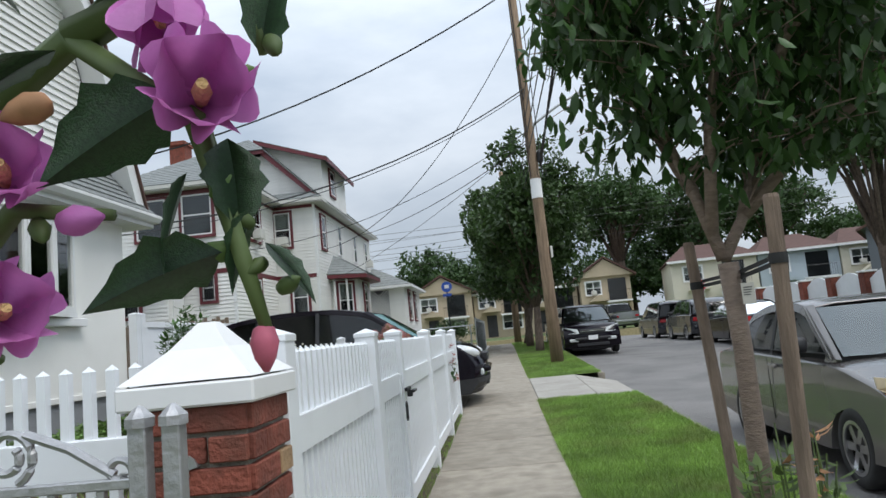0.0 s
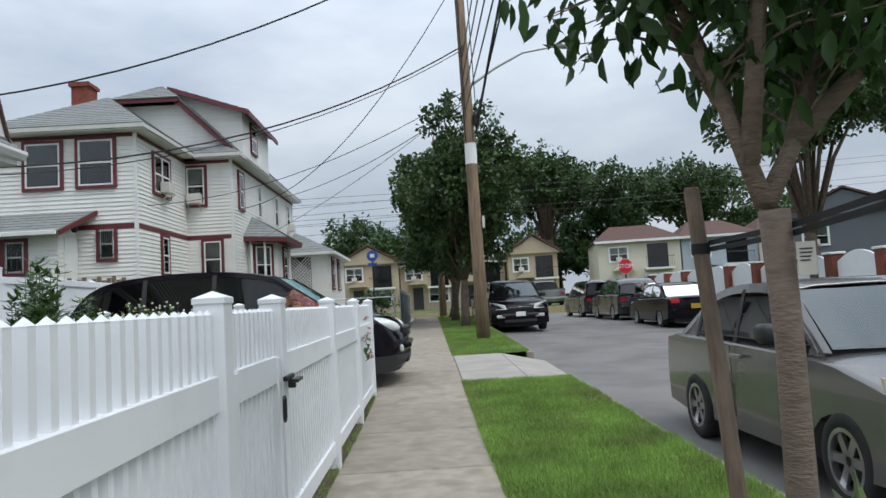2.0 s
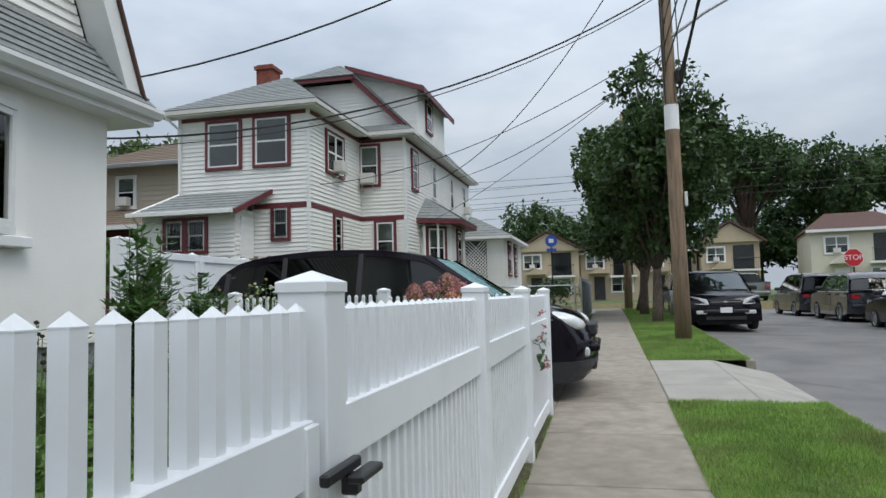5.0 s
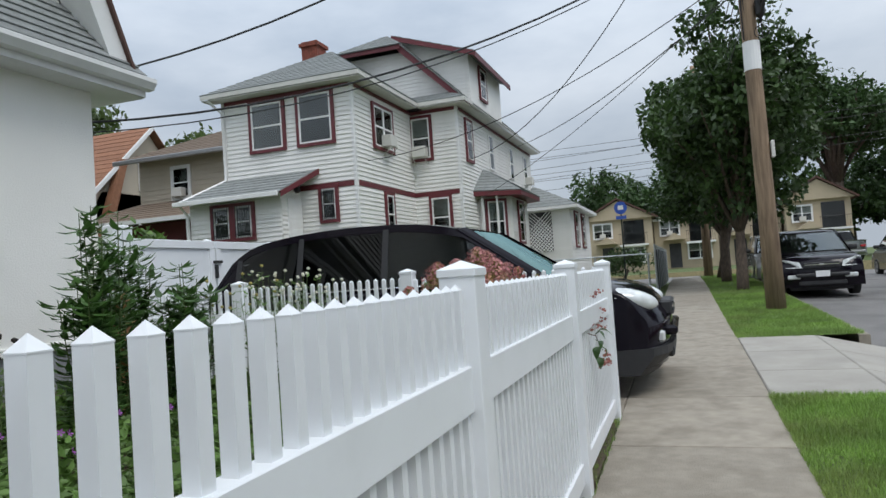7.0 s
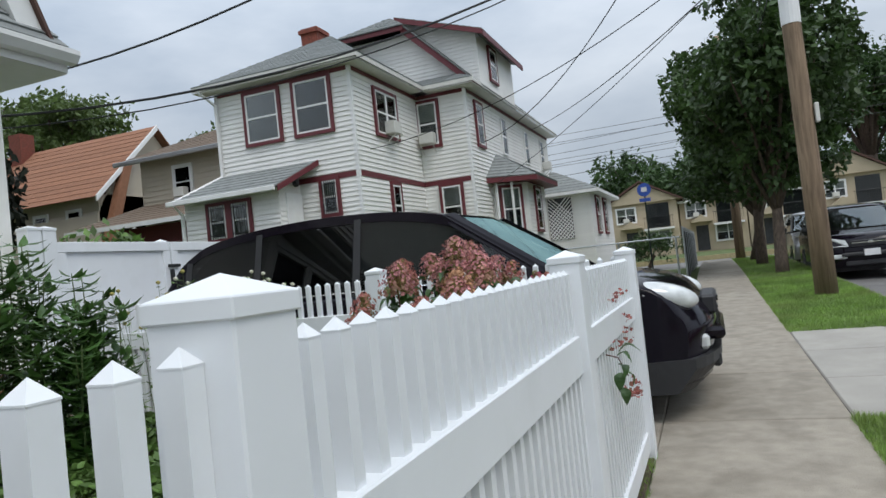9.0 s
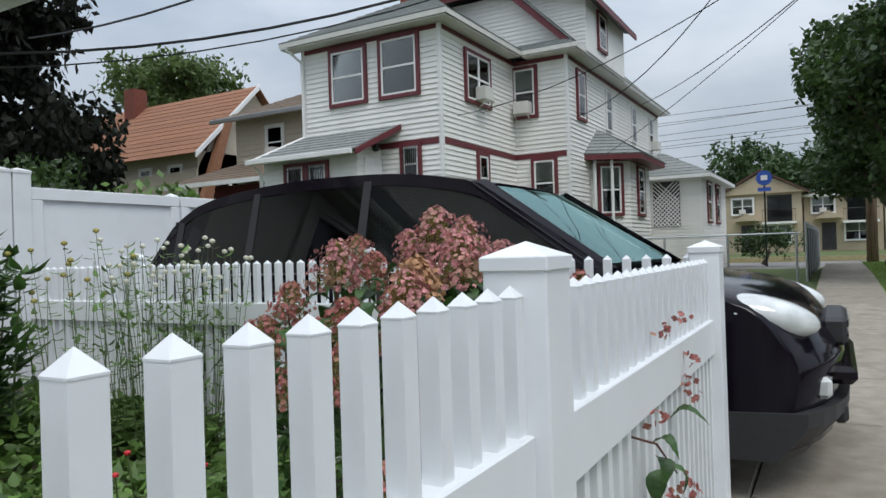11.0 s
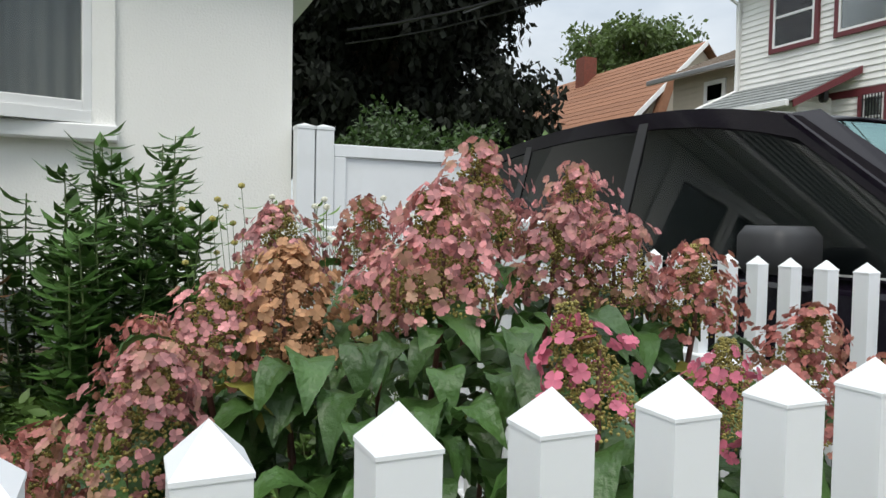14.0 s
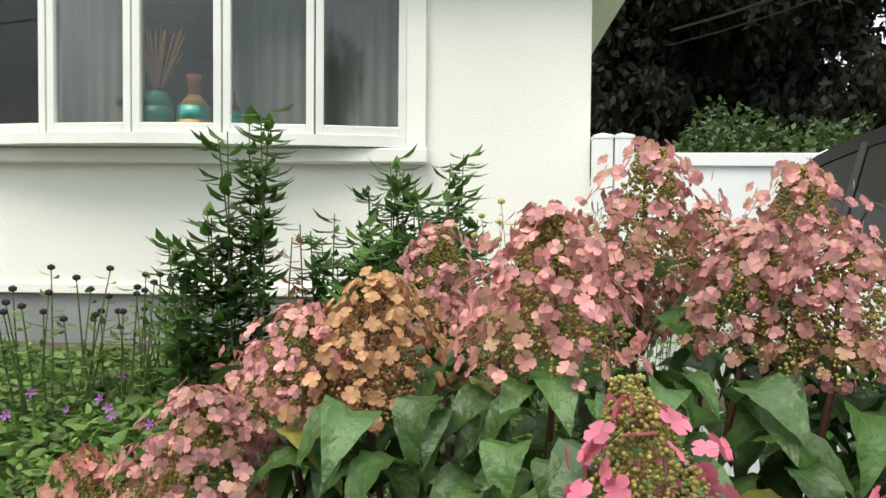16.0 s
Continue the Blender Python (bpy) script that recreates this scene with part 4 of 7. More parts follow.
box(bm, A0 - 0.03, A1 + 0.035, AY - 0.035, AY - 0.002, EZ2 - 0.12, EZ2 - 0.01), box(bm, A1 + 0.002, A1 + 0.035, AY, BY - 0.04, EZ2 - 0.12, EZ2 - 0.01)
box(bm, A1 + 0.04, -6.715, BY - 0.035, BY - 0.002, EZ2 - 0.12, EZ2 - 0.01), box(bm, -6.748, -6.715, BY, 38.4, EZ2 - 0.12, EZ2 - 0.01)
part("frieze_trim", bm, M_RED, H2, "maroon frieze trim under the eaves")
bm = bmesh.new()
box(bm, A0 - OV + 0.02, A1 + OV - 0.04, AY - OV + 0.035, AY, EZ2, EZ2 + 0.03), box(bm, A1, A1 + OV - 0.04, AY + 0.002, BY - OV, EZ2, EZ2 + 0.03)
box(bm, A1 + OV, -6.75 + OV - 0.04, BY - OV + 0.035, BY, EZ2, EZ2 + 0.03), box(bm, -6.75, -6.75 + OV - 0.04, BY + 0.002, 38.6, EZ2, EZ2 + 0.03)
part("soffit", bm, M_AC, H2)
ze = EZ2 + 0.16
pk = (-10.55, 26.2, 8.8)
courses(H2, (A0 - OV, AY - OV, ze), (A1 + OV, AY - OV, ze), pk, pk, M_SHING, 16)
courses(H2, (A1 + OV, AY - OV, ze), (A1 + OV, BY + 1.5, ze), pk, (pk[0], BY + 1.5, 8.8), M_SHING, 16)
courses(H2, (A0 - OV, BY + 1.5, ze), (A0 - OV, AY - OV, ze), (pk[0], BY + 1.5, 8.8), pk, M_SHING, 16)
# skirt roof of the main block and its gable
courses(H2, (A1 + OV, BY - OV, ze), (-6.75 + OV, BY - OV, ze), (A1 - 0.6, BY + 0.75, 7.35), (-7.2, BY + 0.75, 7.35), M_SHING, 6)
GY = 28.1
GL, GR, GP = -13.0, -6.7, -9.9
CL, CR, CZ = -11.05, -8.8, 9.02
bm = bmesh.new()
extrude_poly(bm, [(GL, GY, 7.0), (GR, GY, 7.0), (CR, GY, CZ), (CL, GY, CZ)], (0, 6, 0))
part("gable_core", bm, M_SIDE, H2)


def gable2(z):
    u = min(max((z + 0.06 - 7.0) / (CZ - 7.0), 0), 1)
    return ((CL - GL) * u, (GR - GL) - (GR - CR) * u)


boards(H2, (GL, GY), (GR, GY), 7.0, CZ, (0, -1), M_SIDE, rake=gable2)
FY = GY - 0.42
for x0, z0, x1, z1, s in ((GR + 0.40, 6.72, CR + 0.06, CZ + 0.12, 1), (GL - 0.4, 6.72, CL - 0.06, CZ + 0.12, -1)):
    bm = bmesh.new()
    extrude_poly(bm, [(x0, FY, z0), (x1, FY, z1), (x1 - s * 0.1, FY, z1 - 0.16), (x0 - s * 0.22, FY, z0)], (0, 0.06, 0))
    part("rake_trim", bm, M_RED, H2, "maroon rake board")
    lo, mid, top = [(x0, FY - 0.06, z0 + 0.04), (x0, 38.8, z0 + 0.04)], [(x1, FY - 0.06, z1 + 0.04), (x1, 38.8, z1 + 0.04)], [(GP, FY + 1.7, 10.15), (GP, 38.8, 10.15)]
    if s < 0:
        lo, mid, top = lo[::-1], mid[::-1], top[::-1]
    courses(H2, *lo, *mid, M_SHING, 10)
    courses(H2, *mid, *top, M_SHING, 6)
bm = bmesh.new()
box(bm, CL - 0.1, CR + 0.1, FY - 0.1, FY - 0.05, CZ - 0.02, CZ + 0.12)
part("clipped_trim", bm, M_RED, H2, "maroon trim under the clipped peak")
courses(H2, (CL - 0.15, FY - 0.15, CZ + 0.13), (CR + 0.15, FY - 0.15, CZ + 0.13), (GP - 0.03, FY + 1.7, 10.16), (GP + 0.03, FY + 1.7, 10.16), M_SHING, 8)
# dormer on the street slope
DY0, DY1, DX = 29.6, 34.0, -6.55
bm = bmesh.new()
extrude_poly(bm, [(DX - 0.35, DY0, 6.9), (DX - 0.35, DY0, 9.08), (-9.5, DY0, 9.98), (-9.5, DY0, 6.9)], (0, DY1 - DY0, 0))
part("dormer_wall", bm, M_SIDE, H2)
boards(H2, (-9.4, DY0), (DX - 0.35, DY0), 7.0, 9.95, (0, -1), M_SIDE, rake=lambda z: (0.0, 2.5 - max(0.0, z + 0.1 - 9.08) * 2.9))
courses(H2, (DX, DY0 - 0.5, 9.0), (DX, DY1 + 0.4, 9.0), (-9.6, DY0 - 0.5, 10.05), (-9.6, DY1 + 0.4, 10.05), M_SHING, 8)
bm = bmesh.new()
extrude_poly(bm, [(DX, DY0 - 0.5, 8.83), (DX, DY0 - 0.5, 9.0), (-9.6, DY0 - 0.5, 10.05), (-9.6, DY0 - 0.5, 9.88)], (0, 0.06, 0))
box(bm, DX - 0.02, DX + 0.03, DY0 - 0.44, DY1 + 0.4, 8.8, 8.98)
part("dormer_trim", bm, M_RED, H2, "maroon dormer fascia")
window(H2, DX - 0.35, 31.2, 90, 0.8, 7.75, 8.85, M_RED, blind=False)
# windows: two large sashes, side windows, ground floor
window(H2, -11.0, AY - 0.012, 0, 1.0, 5.15, 6.45, M_RED, blind=False)
window(H2, -9.47, AY - 0.012, 0, 1.0, 5.15, 6.5, M_RED, blind=False)
window(H2, A1 + 0.012, 24.8, 90, 1.3, 5.12, 6.3, M_RED, ac=True, mull=True, blind=False)
window(H2, -8.0, BY - 0.012, 0, 0.62, 5.1, 6.42, M_RED, ac=True)
window(H2, -7.47, BY - 0.012, 0, 0.6, 2.5, 3.78, M_RED)
window(H2, A1 + 0.012, 24.95, 90, 0.5, 2.6, 3.75, M_RED)
for yy in (28.3, 31.1, 34.3, 37.0):
    window(H2, -6.74, yy, 90, 0.62, 5.05, 6.35, None if yy > 29 else M_RED, ac=yy > 36)
window(H2, -9.2, AY - 0.012, 0, 0.42, 3.0, 3.85, M_RED, bars=True)
# side porch with sloping roof, barred windows and a door
PX0, PX1, PY = -13.0, -10.1, 21.9
wallbox(H2, PX0, PX1, PY, AY - 0.002, 0.0, 3.75, M_SIDE)
boards(H2, (PX0, PY), (PX1, PY), 0.4, 3.72, (0, -1), M_SIDE)
boards(H2, (PX1, PY), (PX1, AY - 0.03), 0.4, 3.9, (1, 0), M_SIDE)
courses(H2, (PX0 - 0.25, PY - 0.35, 3.72), (PX1 + 0.15, PY - 0.35, 3.72), (PX0 + 0.7, AY, 4.42), (PX1 + 0.6, AY, 4.42), M_SHING, 7)
part("porch_gutter", box_bm(PX0 - 0.25, PX1 + 0.15, PY - 0.44, PY - 0.36, 3.62, 3.74, bevel=0.01), M_WHITE, H2)
bm = bmesh.new()
extrude_poly(bm, [(PX1 + 0.17, PY - 0.3, 3.60), (PX1 + 0.17, PY - 0.3, 3.74), (PX1 + 0.62, AY - 0.04, 4.42), (PX1 + 0.62, AY - 0.04, 4.28)], (0.03, 0, 0))
part("porch_rake", bm, M_RED, H2, "maroon porch rake board")
for x in (-11.95, -11.25):
    window(H2, x, PY - 0.012, 0, 0.52, 2.65, 3.5, M_RED, bars=True, blind=False)
part("door", box_bm(PX1 + 0.02, PX1 + 0.06, 22.15, 22.85, 1.6, 3.6), M_WHITE, H2, "white side door")
bm = bmesh.new()
lathe(bm, [(0.05, 0), (0.09, 0.05), (0.09, 0.2), (0.02, 0.28)], (PX1 + 0.2, 22.4, 3.75), 8)
part("wall_lantern", bm, M_BLACK, H2, "black wall lantern")
bm = bmesh.new()
tube(bm, [(A0 - 0.25, AY - 0.4, 6.7), (A0 + 0.02, AY - 0.1, 6.35), (A0 + 0.02, AY - 0.1, 4.4), (PX0 - 0.1, PY - 0.38, 3.7), (PX0 - 0.04, PY - 0.08, 3.4), (PX0 - 0.04, PY - 0.08, 0.4)], 0.05, 6)
part("downpipe", bm, M_WHITE, H2)
# bay on the ground floor
bm = bmesh.new()
BAY = [(-6.75, 29.0), (-5.75, 29.7), (-5.75, 32.2), (-6.75, 33.0)]
extrude_poly(bm, [(x, y, 0.2) for x, y in BAY], (0, 0, 3.8))
part("bay_wall", bm, M_SIDE, H2)
boards(H2, BAY[0], BAY[1], 0.4, 3.86, (0.57, -0.82), M_SIDE)
boards(H2, BAY[1], BAY[2], 0.4, 3.86, (1, 0), M_SIDE)
e0, e1, e2, e3 = (-6.85, 28.4, 4.02), (-5.3, 29.35, 4.02), (-5.3, 32.6, 4.02), (-6.85, 33.6, 4.02)
t0, t1 = (-6.75, 29.9, 4.95), (-6.75, 32.2, 4.95)
courses(H2, e0, e1, t0, t0, M_SHING, 8)
courses(H2, e1, e2, t0, t1, M_SHING, 8)
bm = bmesh.new()
extrude_poly(bm, [(x, y, 3.86) for x, y, _ in (e0, e1, e2, e3)], (0, 0, 0.15))
part("bay_fascia", bm, M_RED, H2, "maroon bay cornice")
window(H2, -6.25 + 0.02, 29.34 - 0.02, 35, 0.62, 2.3, 3.7, M_RED)
window(H2, -5.735, 30.9, 90, 0.7, 2.3, 3.7, M_RED)
bm = bmesh.new()
for k, (x, y) in enumerate(((-6.55, 28.85), (-6.1, 29.1))):
    tube(bm, [(x, y, 0.5), (x, y, 4.0)], 0.05, 6)
part("downpipe", bm, M_WHITE, H2)
# brick chimney and vent pipe
bm = box_bm(-13.0, -12.35, 28.6, 29.3, 5.0, 10.25)
box(bm, -13.07, -12.28, 28.53, 29.37, 10.06, 10.19)
part("chimney", bm, M_BRICK, H2, "red brick chimney")
bm = bmesh.new()
tube(bm, [(-11.7, 24.2, 7.3), (-11.7, 24.2, 7.75)], 0.07, 8)
part("vent_pipe", bm, M_BLACK, H2)
# rear annex with lattice
AN = thing("annex", "low white clapboard annex with lattice and grey hipped roof", "annex")
wallbox(AN, -6.9, -4.8, 36.6, 43, 0.2, 3.9, M_SIDE)
boards(AN, (-6.9, 36.6), (-4.8, 36.6), 0.4, 3.9, (0, -1), M_SIDE)
boards(AN, (-4.8, 36.6), (-4.8, 43), 0.4, 3.9, (1, 0), M_SIDE)
courses(AN, (-7.2, 36.2, 3.95), (-4.4, 36.2, 3.95), (-6.9, 38.4, 5.1), (-6.6, 38.4, 5.1), M_SHING, 8)
courses(AN, (-4.4, 36.2, 3.95), (-4.4, 43.2, 3.95), (-6.6, 38.4, 5.1), (-6.6, 43.2, 5.1), M_SHING, 8)
part("fascia", box_bm(-7.2, -4.38, 36.17, 43.2, 3.82, 3.95), M_WHITE, AN)
# wall is solid here: a near-black sheet paints the dark behind the lattice
part("dark_opening_sheet", box_bm(-6.6, -5.6, 36.55, 36.58, 2.0, 3.75), M_DARKIN, AN)
bm = bmesh.new()
for k in range(-9, 10):
    c = -6.1 + k * 0.16
    for s in (1, -1):
        xs = [c, c + s * 1.75]
        za, zb = 2.0, 3.75
        lo, hi = max(min(xs), -6.6), min(max(xs), -5.6)
        if hi - lo > 0.1:
            zl, zh = za + abs(lo - c if s > 0 else c - lo), za + abs(hi - c if s > 0 else c - hi)
            tube(bm, [(lo, 36.54, zl), (hi, 36.54, zh)], 0.022, 4, False)
part("lattice", bm, M_WHITE, AN, "white diagonal lattice")
for yy in (38.2, 40.4):
    window(AN, -4.79, yy, 90, 0.9, 2.2, 3.7, M_RED, blind=False)

# the beige house behind, and the tan house with a gambrel gable
BE = thing("beige_house", "beige sided two-storey house with brown shingle roofs", "house")
wallbox(BE, -20.2, -11.0, 28.0, 37, 0, 6.55, M_BEIGE)
boards(BE, (-20.2, 28.0), (-12.6, 28.0), 4.6, 6.5, (0, -1), M_BEIGE, 0.19)
courses(BE, (-20.9, 27.4, 6.5), (-11, 27.4, 6.5), (-17.6, 30.8, 8.1), (-11, 30.8, 8.1), M_SHINGB, 12)
part("gutter", box_bm(-20.9, -11, 27.32, 27.42, 6.38, 6.55, bevel=0.02), M_SILVER, BE)
wallbox(BE, -19.9, -11.0, 26.6, 27.98, 0, 3.9, M_RED)
courses(BE, (-21.6, 25.6, 3.95), (-11.0, 25.6, 3.95), (-20.2, 27.97, 4.85), (-11.0, 27.97, 4.85), M_SHINGB, 8)
part("porch_fascia", box_bm(-21.6, -11, 25.55, 25.62, 3.82, 3.97), M_WHITE, BE)
window(BE, -18.2, 27.98, 0, 0.75, 4.95, 6.1, M_WHITE, ac=True)
window(BE, -14.2, 27.98, 0, 0.9, 4.95, 6.1, M_WHITE)
window(BE, -15.0, 26.59, 0, 1.2, 2.4, 3.5, M_WHITE)
TA = thing("gambrel_house", "tan sided house with rust shingle gambrel roof", "house")
wallbox(TA, -38, -24.6, 30.0, 37, 0, 6.1, M_BEIGE)
bm = bmesh.new()
extrude_poly(bm, [(-24.6, 29.9, 3.0), (-24.6, 37.2, 3.0), (-24.6, 37.2, 5.2), (-24.6, 35.6, 7.05), (-24.6, 33.4, 9.38), (-24.6, 31.3, 7.42), (-24.6, 29.9, 5.2)], (-13, 0, 0))
part("gable", bm, M_BEIGE, TA)
courses(TA, (-38, 29.5, 5.9), (-24.2, 29.5, 5.9), (-38, 33.4, 9.5), (-24.2, 33.4, 9.5), M_SHINGR, 14)
courses(TA, (-24.2, 37.4, 5.3), (-38, 37.4, 5.3), (-24.2, 33.4, 9.5), (-38, 33.4, 9.5), M_SHINGR, 10)
bm = bmesh.new()
extrude_poly(bm, [(-24.2, 29.5, 5.95), (-24.2, 33.4, 9.55), (-24.2, 33.4, 9.3), (-24.2, 29.5, 5.7)], (0.08, 0, 0))
part("rake_board", bm, M_WHITE, TA)
bm = bmesh.new()
extrude_poly(bm, [(-24.4, 29.4, 2.9), (-24.4, 31.2, 7.6), (-24.4, 31.6, 7.6), (-24.4, 29.9, 2.9)], (0.35, 0, 0))
part("rake_shingles", bm, M_SHINGR, TA)
for x in (-36, -33.5, -31, -28, -26):
    window(TA, x, 29.98, 0, 0.75, 4.2, 5.5, M_WHITE)
window(TA, -24.58, 33.2, 90, 0.8, 6.4, 7.7, M_WHITE)
window(TA, -24.58, 32.2, 90, 0.8, 3.6, 5.0, M_WHITE)
part("chimney", box_bm(-33.0, -32.2, 32.6, 33.4, 8.5, 10.4), M_BRICK, TA, "brick chimney")
# ---- vehicles ----


def loft(bm, outline, halfw, plan, drop, zb, taper=0.0, ztop=1.0, ybend=(1.0, 0.985, 0.95, 0.88, 0.75, 0.5, 0.25, 0.0)):
    """A body from a side outline pushed across the width: the ends round off in plan, the top edge drops at the sides."""
    cols = []
    ys = [-y for y in ybend] + list(ybend[::-1][1:])
    for u in ys:
        ring = []
        for x, z in outline:
            k = plan * abs(u) ** 3.5
            zz = z - drop * abs(u) ** 6 * max(0.0, (z - zb) / max(ztop - zb, 0.01))
            w = halfw * u * (1 - taper * max(0.0, (z - zb) / max(ztop - zb, 0.01)))
            if abs(u) == 1.0:
                zz = zb + (zz - zb) * 0.985
            ring.append(bm.verts.new((x * (1 - k), w, zz)))
        cols.append(ring)
    n = len(outline)
    for a, b in zip(cols, cols[1:]):
        for i in range(n):
            j = (i + 1) % n
            bm.faces.new((a[i], a[j], b[j], b[i]))
    bm.faces.new(cols[0][::-1]), bm.faces.new(cols[-1])
    bmesh.ops.recalc_face_normals(bm, faces=bm.faces)


def curve_line(pts, n=4):
    """A smooth line through the given points."""
    res = []
    for i in range(len(pts) - 1):
        p = [Vector(pts[max(0, min(len(pts) - 1, i + k))]) for k in (-1, 0, 1, 2)]
        for j in range(n):
            u = j / n
            q = 0.5 * (2 * p[1] + (p[2] - p[0]) * u + (2 * p[0] - 5 * p[1] + 4 * p[2] - p[3]) * u * u + (3 * p[1] - p[0] - 3 * p[2] + p[3]) * u ** 3)
            res.append((q.x, q.y))
    return res + [tuple(pts[-1])]


def arch(cx, r, z0, n=9):
    return [(cx - r * math.cos(math.pi * k / n), z0 + r * math.sin(math.pi * k / n)) for k in range(n + 1)]


def wheel(parent, x, y, r, w, spokes):
    s = 1 if y > 0 else -1
    wh = new("wheel")
    wh.parent = parent
    wh.matrix_basis = pose(x, y, r)
    bm = bmesh.new()
    prof = [(r * 0.60, -w / 2 + 0.07), (r * 0.66, -w / 2), (r * 0.93, -w / 2), (r, -w * 0.36), (r, w * 0.36), (r * 0.93, w / 2), (r * 0.66, w / 2), (r * 0.60, w / 2 - 0.07)]
    lathe(bm, prof, seg=28)
    bmesh.ops.rotate(bm, verts=bm.verts, matrix=Matrix.Rotation(math.pi / 2, 3, "X"))
    part("tyre", bm, M_RUBBER, wh, smooth=True)
    bm = bmesh.new()
    yo = s * (w / 2 - 0.02)
    for k in range(spokes):
        a = 2 * math.pi * k / spokes
        c, d = Vector((math.cos(a), 0, math.sin(a))), Vector((-math.sin(a), 0, math.cos(a)))
        q = [c * 0.03 + d * 0.03, c * r * 0.64 + d * r * 0.10, c * r * 0.64 - d * r * 0.10, c * 0.03 - d * 0.03]
        extrude_poly(bm, [p + Vector((0, yo, 0)) for p in q], (0, -s * 0.03, 0))
    for k in range(28):
        a0, a1 = 2 * math.pi * k / 28, 2 * math.pi * (k + 1) / 28
        q = [(rr * math.cos(a), yo + s * 0.022, rr * math.sin(a)) for rr, a in ((r * 0.58, a0), (r * 0.67, a0), (r * 0.67, a1), (r * 0.58, a1))]
        extrude_poly(bm, q, (0, -s * 0.05, 0))
    part("rim", bm, M_RIM, wh, "silver alloy rim")


SHAPES = {
    # hood line, glass line: (x, z) in shares of length and metres
    "suv": dict(L=4.78, W=1.90, H=1.72, hood=[(-2.39, 0.62), (-2.38, 0.95), (-2.30, 1.06), (1.10, 1.08), (1.75, 1.03), (2.16, 0.93), (2.33, 0.74), (2.39, 0.62)], cab=[(-2.28, 1.05), (-2.02, 1.44), (-1.70, 1.62), (-0.9, 1.71), (0.0, 1.695), (0.56, 1.60), (1.38, 1.07)], wb=(-1.40, 1.40), r=0.36),
    "sedan": dict(L=4.50, W=1.70, H=1.46, hood=[(-2.25, 0.58), (-2.24, 0.88), (-2.14, 0.98), (-1.55, 1.01), (0.95, 0.96), (1.55, 0.89), (2.02, 0.78), (2.20, 0.62), (2.25, 0.55)], cab=[(-1.72, 0.98), (-1.05, 1.36), (-0.6, 1.44), (0.0, 1.45), (0.35, 1.40), (1.12, 0.95)], wb=(-1.28, 1.32), r=0.31),
    "cross": dict(L=4.60, W=1.85, H=1.69, hood=[(-2.3, 0.62), (-2.28, 0.98), (-2.2, 1.08), (0.95, 1.09), (1.60, 1.04), (2.08, 0.96), (2.25, 0.78), (2.3, 0.6)], cab=[(-2.18, 1.06), (-1.95, 1.45), (-1.6, 1.64), (-0.6, 1.69), (0.1, 1.66), (0.42, 1.60), (1.15, 1.08)], wb=(-1.33, 1.33), r=0.35),
    "van": dict(L=5.10, W=1.95, H=1.76, hood=[(-2.55, 0.5), (-2.54, 0.95), (-2.5, 1.08), (1.35, 1.06), (1.95, 1.0), (2.35, 0.85), (2.5, 0.65), (2.55, 0.5)], cab=[(-2.5, 1.06), (-2.36, 1.62), (-2.1, 1.74), (-0.4, 1.76), (0.4, 1.70), (1.62, 1.05)], wb=(-1.5, 1.55), r=0.34),
    "pickup": dict(L=5.4, W=1.95, H=1.85, hood=[(-2.7, 0.7), (-2.7, 1.15), (-2.6, 1.2), (1.2, 1.18), (2.2, 1.12), (2.6, 0.95), (2.7, 0.7)], cab=[(-0.9, 1.19), (-0.75, 1.75), (-0.3, 1.84), (0.4, 1.82), (1.25, 1.17)], wb=(-1.6, 1.7), r=0.38),
}


